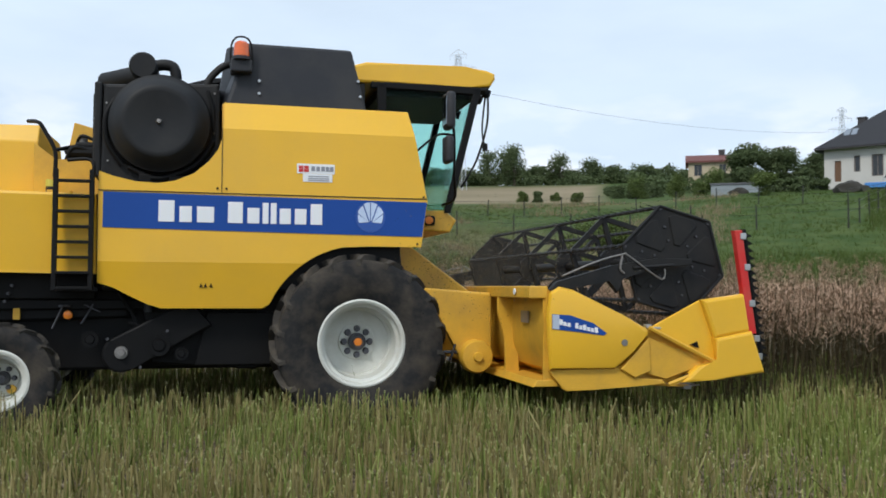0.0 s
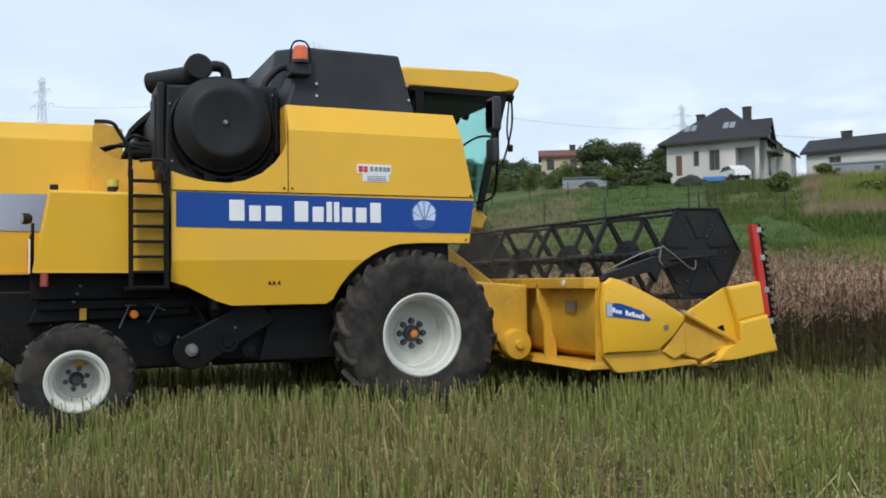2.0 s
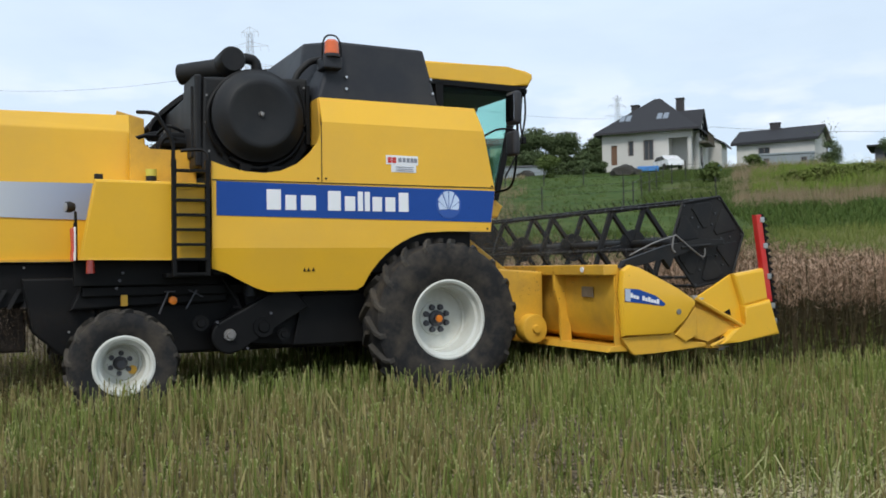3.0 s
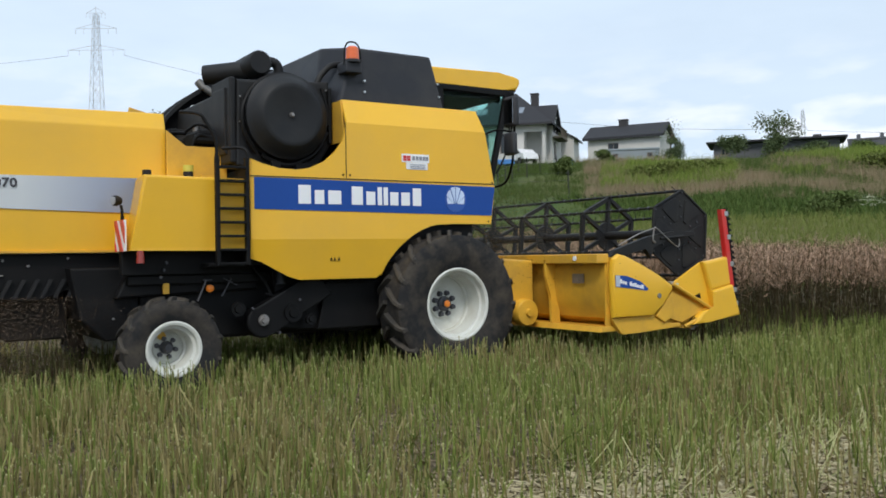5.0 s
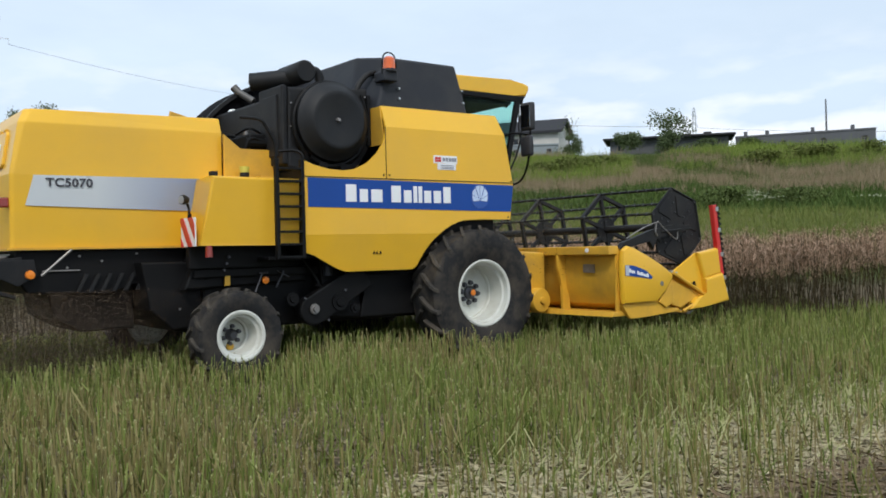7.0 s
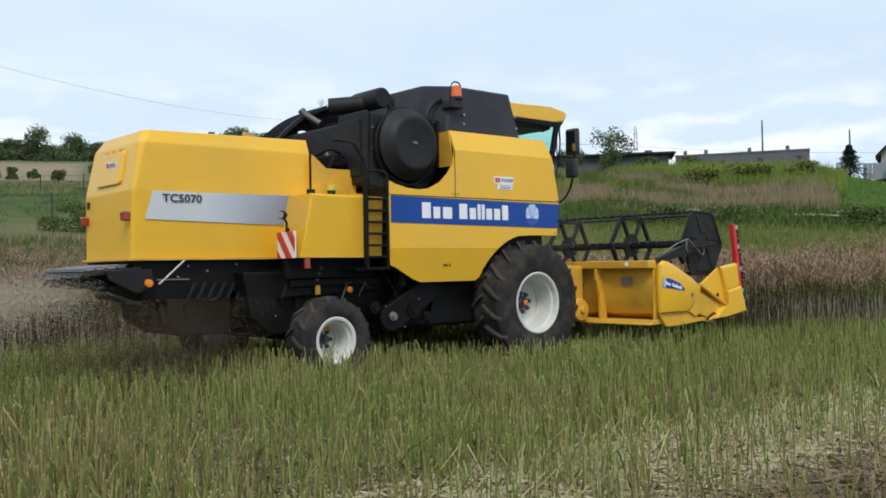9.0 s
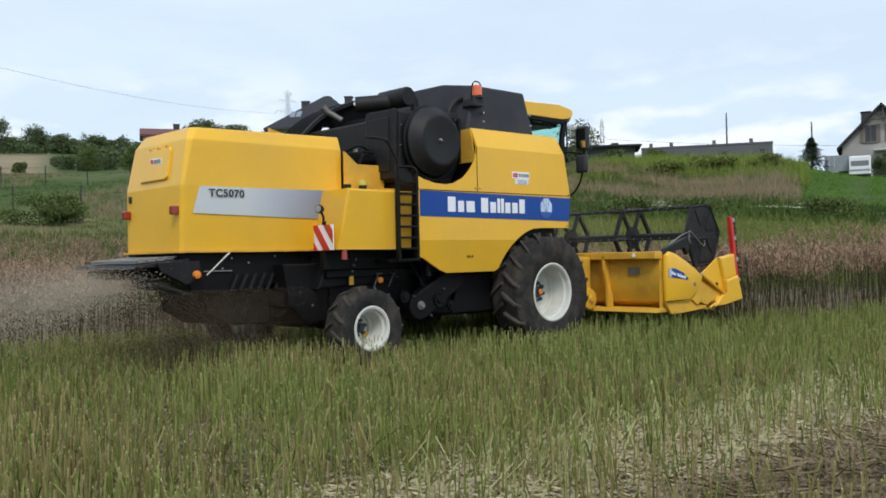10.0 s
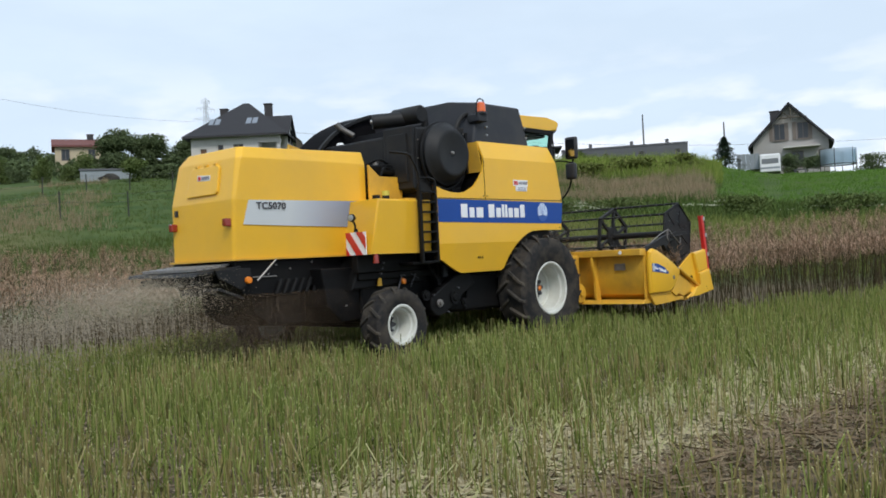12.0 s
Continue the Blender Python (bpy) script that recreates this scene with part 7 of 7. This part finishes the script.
def pole(b, r, top, label):
    x, y, z = place(b, r)
    p = thing("power_pole", label, "power pole", "power poles on the hill")
    p.matrix_basis = pose(x, y, z - 0.2)
    part("shaft", rod(bm_new(), (0, 0, 0), (0, 0, top), 0.13, 0.08, n=10), CONCRETE, p)
    part("cap", rod(bm_new(), (0, 0, top), (0, 0, top + 0.12), 0.06, 0.03, n=8), POSTM, p)


pole(50.62, 112, 6.0, "slim grey power pole above the blockwork shell")
pole(55.35, 116, 5.8, "slim grey power pole behind the spruce")


def fence(line, step, h, label, rail=True):
    """Separate posts along a line of bearings and ranges, with wire between."""
    pts = [Vector(place(b, r)) for b, r in line]
    f = thing("pasture_fence", label, "fence")
    bmw = bm_new()
    prev = None
    rgen = random.Random(len(line) + int(step * 10))
    for a, b in zip(pts, pts[1:]):
        n = max(1, int((b - a).length / step))
        for k in range(n):
            p = a.lerp(b, k / n)
            p.z = ground_z(p.x, p.y)
            hh = h * rgen.uniform(0.85, 1.1)
            lx, ly = rgen.uniform(-0.06, 0.06), rgen.uniform(-0.06, 0.06)
            part("post", rod(bm_new(), (p.x, p.y, p.z - 0.2), (p.x + lx, p.y + ly, p.z + hh), 0.045, 0.04, n=6), POSTM, f)
            q = Vector((p.x, p.y, p.z + hh * 0.9))
            if prev is not None:
                for dz in (0, -0.45):
                    rod(bmw, prev + Vector((0, 0, dz)), q + Vector((0, 0, dz)), 0.010, n=3, caps=False)
            prev = q
    parts("fence_wire", bmw, WIREM, f)


fence([(-6, 58), (8, 56), (19, 54), (24, 53), (29.5, 56), (33, 60)], 3.1, 1.55, "dark wooden pasture fence posts with wire")
fence([(-4, 74), (12, 73), (24, 71), (31, 74)], 2.6, 1.35, "thin far pasture fence with wire")
fence([(24, 53), (26, 66), (28.5, 76)], 3.0, 1.5, "cross fence running up the meadow")


def pylon(b, r, H, turn):
    """A lattice power pylon: four tapering legs, bracing and three cross-arms."""
    x, y, z = place(b, r)
    p = thing("power_pylon", "tall grey lattice power pylon", "pylon", "pylons of the power line")
    p.matrix_basis = pose(x, y, z - 0.3, 0, 0, turn)
    T = max(0.07, r * 0.00028)

    def half(f):
        return 0.036 * H * (1 - f) ** 1.1 + 0.014 * H
    bm = bm_new()
    levels = [0, 0.14, 0.27, 0.39, 0.5, 0.6, 0.69, 0.77, 0.84, 0.9, 0.95]
    for sx in (-1, 1):
        for sy in (-1, 1):
            for f0, f1 in zip(levels, levels[1:]):
                rod(bm, (sx * half(f0), sy * half(f0), f0 * H), (sx * half(f1), sy * half(f1), f1 * H), T, n=4, caps=False)
    rod(bm, (0, 0, 0.95 * H), (0, 0, H), T, n=4)
    part("tower", bm, LATTICE, p)
    bm = bm_new()
    for f0, f1 in zip(levels, levels[1:]):
        a, c = half(f0), half(f1)
        for s in (-1, 1):
            rod(bm, (-a, s * a, f0 * H), (c, s * c, f1 * H), T * 0.6, n=3, caps=False)
            rod(bm, (a, s * a, f0 * H), (-c, s * c, f1 * H), T * 0.6, n=3, caps=False)
            rod(bm, (s * a, -a, f0 * H), (s * c, c, f1 * H), T * 0.6, n=3, caps=False)
            rod(bm, (-c, s * c, f1 * H), (c, s * c, f1 * H), T * 0.6, n=3, caps=False)
    part("bracing", bm, LATTICE, p)
    tips = []
    for f, w in ((0.72, 0.18), (0.86, 0.13), (0.96, 0.06)):
        bm = bm_new()
        for s in (-1, 1):
            for dz in (0, 0.035):
                rod(bm, (0, 0, (f + dz) * H), (s * w * H, 0, f * H), T * 0.8, n=4)
            for k in (0.6, 1.0):
                rod(bm, (s * w * H * k, 0, f * H), (s * w * H * k, 0, (f - 0.035) * H), T * 0.7, n=4)
                tips.append(p.matrix_basis @ Vector((s * w * H * k, 0, (f - 0.035) * H)))
        part("cross_arm", bm, LATTICE, p)
    return p.matrix_basis @ Vector((0, 0, H)), tips


PYL = [pylon(-14.9, 285, 29.5, -40), pylon(0.9, 195, 31, -20), pylon(23.72, 320, 27, 10), pylon(43.24, 400, 27, 30), pylon(70, 420, 27, 60)]


def wires():
    for span, ((t0, a), (t1, b)) in enumerate(zip(PYL, PYL[1:])):
        for p, q, rr in ((a[3], b[1], 0.03 if span < 2 else 0.06),):
            n = 16
            sag = (q - p).length * 0.018
            pts = [p.lerp(q, i / n) - Vector((0, 0, sag * 4 * (i / n) * (1 - i / n))) for i in range(n + 1)]
            o = tagged(part("power_line", hose(bm_new(), pts, rr, 4, 2), WIREM), "thin overhead power line sagging between pylons", "power line", "wires of the power line")


wires()

# big trees by the houses
tree("broad_tree", "large dark green broadleaf tree beside the house", 18.6, 106, 5.6, 4.0, 12000, LEAF_HAZED, 11, size=0.13, low=0.0)
tree("broad_tree", "large dark green broadleaf tree beside the house", 20.6, 108, 5.0, 3.8, 11000, LEAF_HAZED, 12, size=0.13, low=0.0)
tree("broad_tree", "dark green broadleaf tree close to the house wall", 22.6, 112, 4.6, 3.4, 9000, LEAF_HAZED, 13, size=0.13, low=0.0)
tree("slender_tree", "thin open-crowned tree over the long shed", 41.9, 96, 4.8, 2.9, 1500, LEAF_HAZED, 14, size=0.13, low=0.05, trunk=0.14, lobes=12)
tree("bare_tree", "nearly bare tree beside the white house", 35.7, 110, 5.4, 2.2, 110, LEAF_L, 15, size=0.12, low=0.25, trunk=0.16, lobes=16)
for i, (b, r, h, w, m, nm) in enumerate(((35.9, 104, 2.6, 2.2, LEAF_HAZED, "round dark green bush below the bare tree"), (39.5, 95, 2.3, 2.2, LEAF_HAZED, "dark green bush before the long shed"), (44.0, 95, 1.6, 2.6, LEAF_HAZED, "spreading green bush on the crest"),
                                       (46.4, 94, 1.4, 2.2, LEAF_L, "spreading green bush on the crest"), (42.0, 93, 2.2, 1.8, LEAF_HAZED, "dark green bush before the long shed"), (58.9, 108, 2.4, 1.8, LEAF_HAZED, "garden bush before the gabled house"),
                                       (60.2, 107, 2.0, 1.9, LEAF_HAZED, "garden bush before the gabled house"), (63.2, 106, 1.9, 2.4, LEAF_HAZED, "round dark green garden bush"), (57.0, 110, 2.2, 1.5, LEAF_HAZED, "garden bush before the gabled house"),
                                       (9.0, 47, 1.5, 2.0, LEAF_L, "dark green thicket at the foot of the meadow"), (10.6, 48, 1.3, 1.3, LEAF_L, "dark green thicket at the foot of the meadow"), (29.3, 70, 1.3, 1.5, LEAF_L, "green shrub in the meadow"),
                                       (31.6, 84, 1.2, 1.5, LEAF_L, "green shrub in the meadow"), (19.2, 84, 1.9, 1.8, LEAF_L, "green shrub in the meadow"), (20.3, 87, 1.2, 1.6, LEAF_HAZED, "dark bramble thicket before the house"), (21.4, 86, 1.3, 1.7, LEAF_HAZED, "dark bramble thicket before the house"), (22.5, 87, 1.0, 1.3, LEAF_HAZED, "dark bramble thicket before the house"), (34.6, 66, 0.9, 2.4, LEAF_Y, "yellow-green goldenrod thicket on the bank"),
                                       (36.4, 68, 1.0, 2.8, LEAF_Y, "yellow-green goldenrod thicket on the bank"), (38.2, 70, 0.9, 2.6, LEAF_Y, "yellow-green goldenrod thicket on the bank"), (47.5, 70, 1.2, 2.4, LEAF_Y, "yellow-green goldenrod thicket on the bank"),
                                       (50.5, 72, 1.3, 2.6, LEAF_Y, "yellow-green goldenrod thicket on the bank"), (53.0, 74, 1.4, 2.4, LEAF_Y, "yellow-green goldenrod thicket on the bank"), (44.5, 46, 0.9, 2.0, LEAF_L, "dark leafy thicket at the bank's foot"),
                                       (49.0, 47, 0.9, 2.2, LEAF_L, "dark leafy thicket at the bank's foot"), (56.5, 46, 1.0, 2.0, LEAF_L, "dark leafy thicket at the bank's foot"), (61.5, 46, 1.0, 2.2, LEAF_L, "dark leafy thicket at the bank's foot"))):
    tree("bush", nm, b, r, h, w, 2900, m, 40 + i, size=0.07 if r < 60 else 0.10, low=-0.15, trunk=0.1, category="bush", lobes=6)
# orchard and garden trees left of the houses
gr = random.Random(5)
for i in range(26):
    b = gr.uniform(9.4, 17.5) if i > 4 else 5.0 + 1.0 * i + gr.uniform(-0.6, 0.4)
    r = gr.uniform(98, 150) if i > 4 else gr.uniform(96, 112)
    hh = gr.uniform(1.4, 3.2) if i > 4 else gr.uniform(0.9, 1.4)
    tree("small_tree", "small green garden tree on the slope", b, r, hh, gr.uniform(1.0, 1.9) if i > 4 else 0.8, 2600, gr.choice((LEAF_HAZED, LEAF_L, LEAF_L)), 80 + i, size=0.10, low=-0.15, group="garden trees on the slope", lobes=12)
for i in range(34):
    b = -9 + i * 0.85 + gr.uniform(-0.3, 0.3)
    r = gr.uniform(225, 265)
    hh = gr.uniform(3.4, 5.2) + (5.4 if i in (14, 15, 16) else 0) + (3.2 if i in (19, 21) else 0)
    tree("far_tree", "distant dark tree on the skyline", b, r, hh, gr.uniform(3.6, 5.6), 3000, LEAF_HAZED, 120 + i, size=0.28, low=-0.15, group="trees on the skyline", lobes=13)


def build_far_hedge():
    """Low woods and hedges along the far slope."""
    n = 46000
    b = rng.uniform(-12, 25, n)
    r = rng.choice([150.0, 170.0, 205.0, 238.0, 250.0], n, p=[0.12, 0.16, 0.12, 0.3, 0.3]) + rng.normal(0, 2.5, n)
    k = ~((b < 11.5) & (r < 232))
    b, r = b[k], r[k]
    x, y = r * np.sin(np.radians(b)), r * np.cos(np.radians(b))
    top = np.array([2.2 + 1.6 * noise.noise((q * 0.9, w * 0.02, 7)) + 1.0 * noise.noise((q * 3.1, w * 0.05, 8)) for q, w in zip(b, r)])
    z = gz(x, y) + np.maximum(0.3, top) * rng.random(len(x)) ** 0.7
    P = np.stack([x, y, z], 1)
    u = rng.normal(0, 1, P.shape)
    u /= np.linalg.norm(u, axis=1)[:, None]
    w = np.cross(u, rng.normal(0, 1, P.shape))
    w /= np.linalg.norm(w, axis=1)[:, None]
    s = rng.uniform(0.18, 0.46, len(P))[:, None]
    tagged(new("far_hedges", quad_mesh("far_hedges", np.stack([P - u * s, P - w * s * 0.6, P + u * s, P + w * s * 0.6], 1), LEAF_HAZED)), "distant dark green hedges and low woods", "hedge", kind="stuff")


build_far_hedge()

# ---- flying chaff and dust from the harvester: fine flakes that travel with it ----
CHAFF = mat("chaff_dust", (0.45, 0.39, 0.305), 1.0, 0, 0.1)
# darker than the spray: the hood's shade is put into this dust's colour
CHAFF_SHADED = mat("shaded_falling_dust", (0.115, 0.085, 0.06), 1.0, 0, 0.1)
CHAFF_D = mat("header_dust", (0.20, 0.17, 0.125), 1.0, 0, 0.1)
for _m in (CHAFF, CHAFF_SHADED, CHAFF_D):
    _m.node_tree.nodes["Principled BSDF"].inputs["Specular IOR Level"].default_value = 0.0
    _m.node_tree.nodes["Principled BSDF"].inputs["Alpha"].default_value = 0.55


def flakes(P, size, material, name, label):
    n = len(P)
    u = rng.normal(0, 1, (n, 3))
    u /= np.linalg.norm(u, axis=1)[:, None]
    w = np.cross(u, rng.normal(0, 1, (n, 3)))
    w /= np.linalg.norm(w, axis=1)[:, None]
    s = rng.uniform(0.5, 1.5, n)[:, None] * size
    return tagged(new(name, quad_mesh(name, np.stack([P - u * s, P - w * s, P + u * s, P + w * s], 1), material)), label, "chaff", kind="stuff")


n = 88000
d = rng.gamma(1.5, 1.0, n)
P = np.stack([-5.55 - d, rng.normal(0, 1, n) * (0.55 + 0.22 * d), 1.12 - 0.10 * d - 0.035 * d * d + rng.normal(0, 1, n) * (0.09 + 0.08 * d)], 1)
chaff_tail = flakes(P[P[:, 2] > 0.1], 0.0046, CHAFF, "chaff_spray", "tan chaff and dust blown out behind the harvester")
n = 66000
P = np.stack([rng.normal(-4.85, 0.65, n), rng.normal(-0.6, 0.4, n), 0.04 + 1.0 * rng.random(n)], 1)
chaff_under = flakes(P, 0.0056, CHAFF_SHADED, "falling_chaff", "brown chaff and dust falling below the straw hood, darkened for shade")
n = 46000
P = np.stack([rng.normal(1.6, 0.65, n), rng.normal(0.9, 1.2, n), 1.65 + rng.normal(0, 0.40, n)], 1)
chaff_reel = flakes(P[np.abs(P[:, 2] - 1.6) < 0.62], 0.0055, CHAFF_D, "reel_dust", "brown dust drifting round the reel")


def motions():
    walk(combine, [(t, pose(x, y, 0, 0, 0, h)) for t, x, y, h in DRIVE])
    T, D = [DRIVE[0][0]], [0.0]
    for a, b in zip(DRIVE, DRIVE[1:]):
        T.append(b[0])
        D.append(D[-1] + math.hypot(b[1] - a[1], b[2] - a[2]))
    steps = [i * 0.5 for i in range(25)]
    for w, y, x, z, R in WHEELS:
        left = y > 0
        rows = []
        for t in steps:
            ang = math.degrees(float(np.interp(t, T, D)) / R)
            rows.append((t, pose(x, y, z, 0, -ang if left else ang, 180 if left else 0)))
        walk(w, rows)
    walk(reel, [(i * 0.25, pose(REEL_C[0], 0, REEL_C[1], 0, 15 + 43.0 * i, 0)) for i in range(49)])
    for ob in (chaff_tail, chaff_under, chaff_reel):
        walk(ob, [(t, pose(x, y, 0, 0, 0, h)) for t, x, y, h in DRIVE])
    for ob, rows in CUT_ROWS:
        walk(ob, rows)


motions()
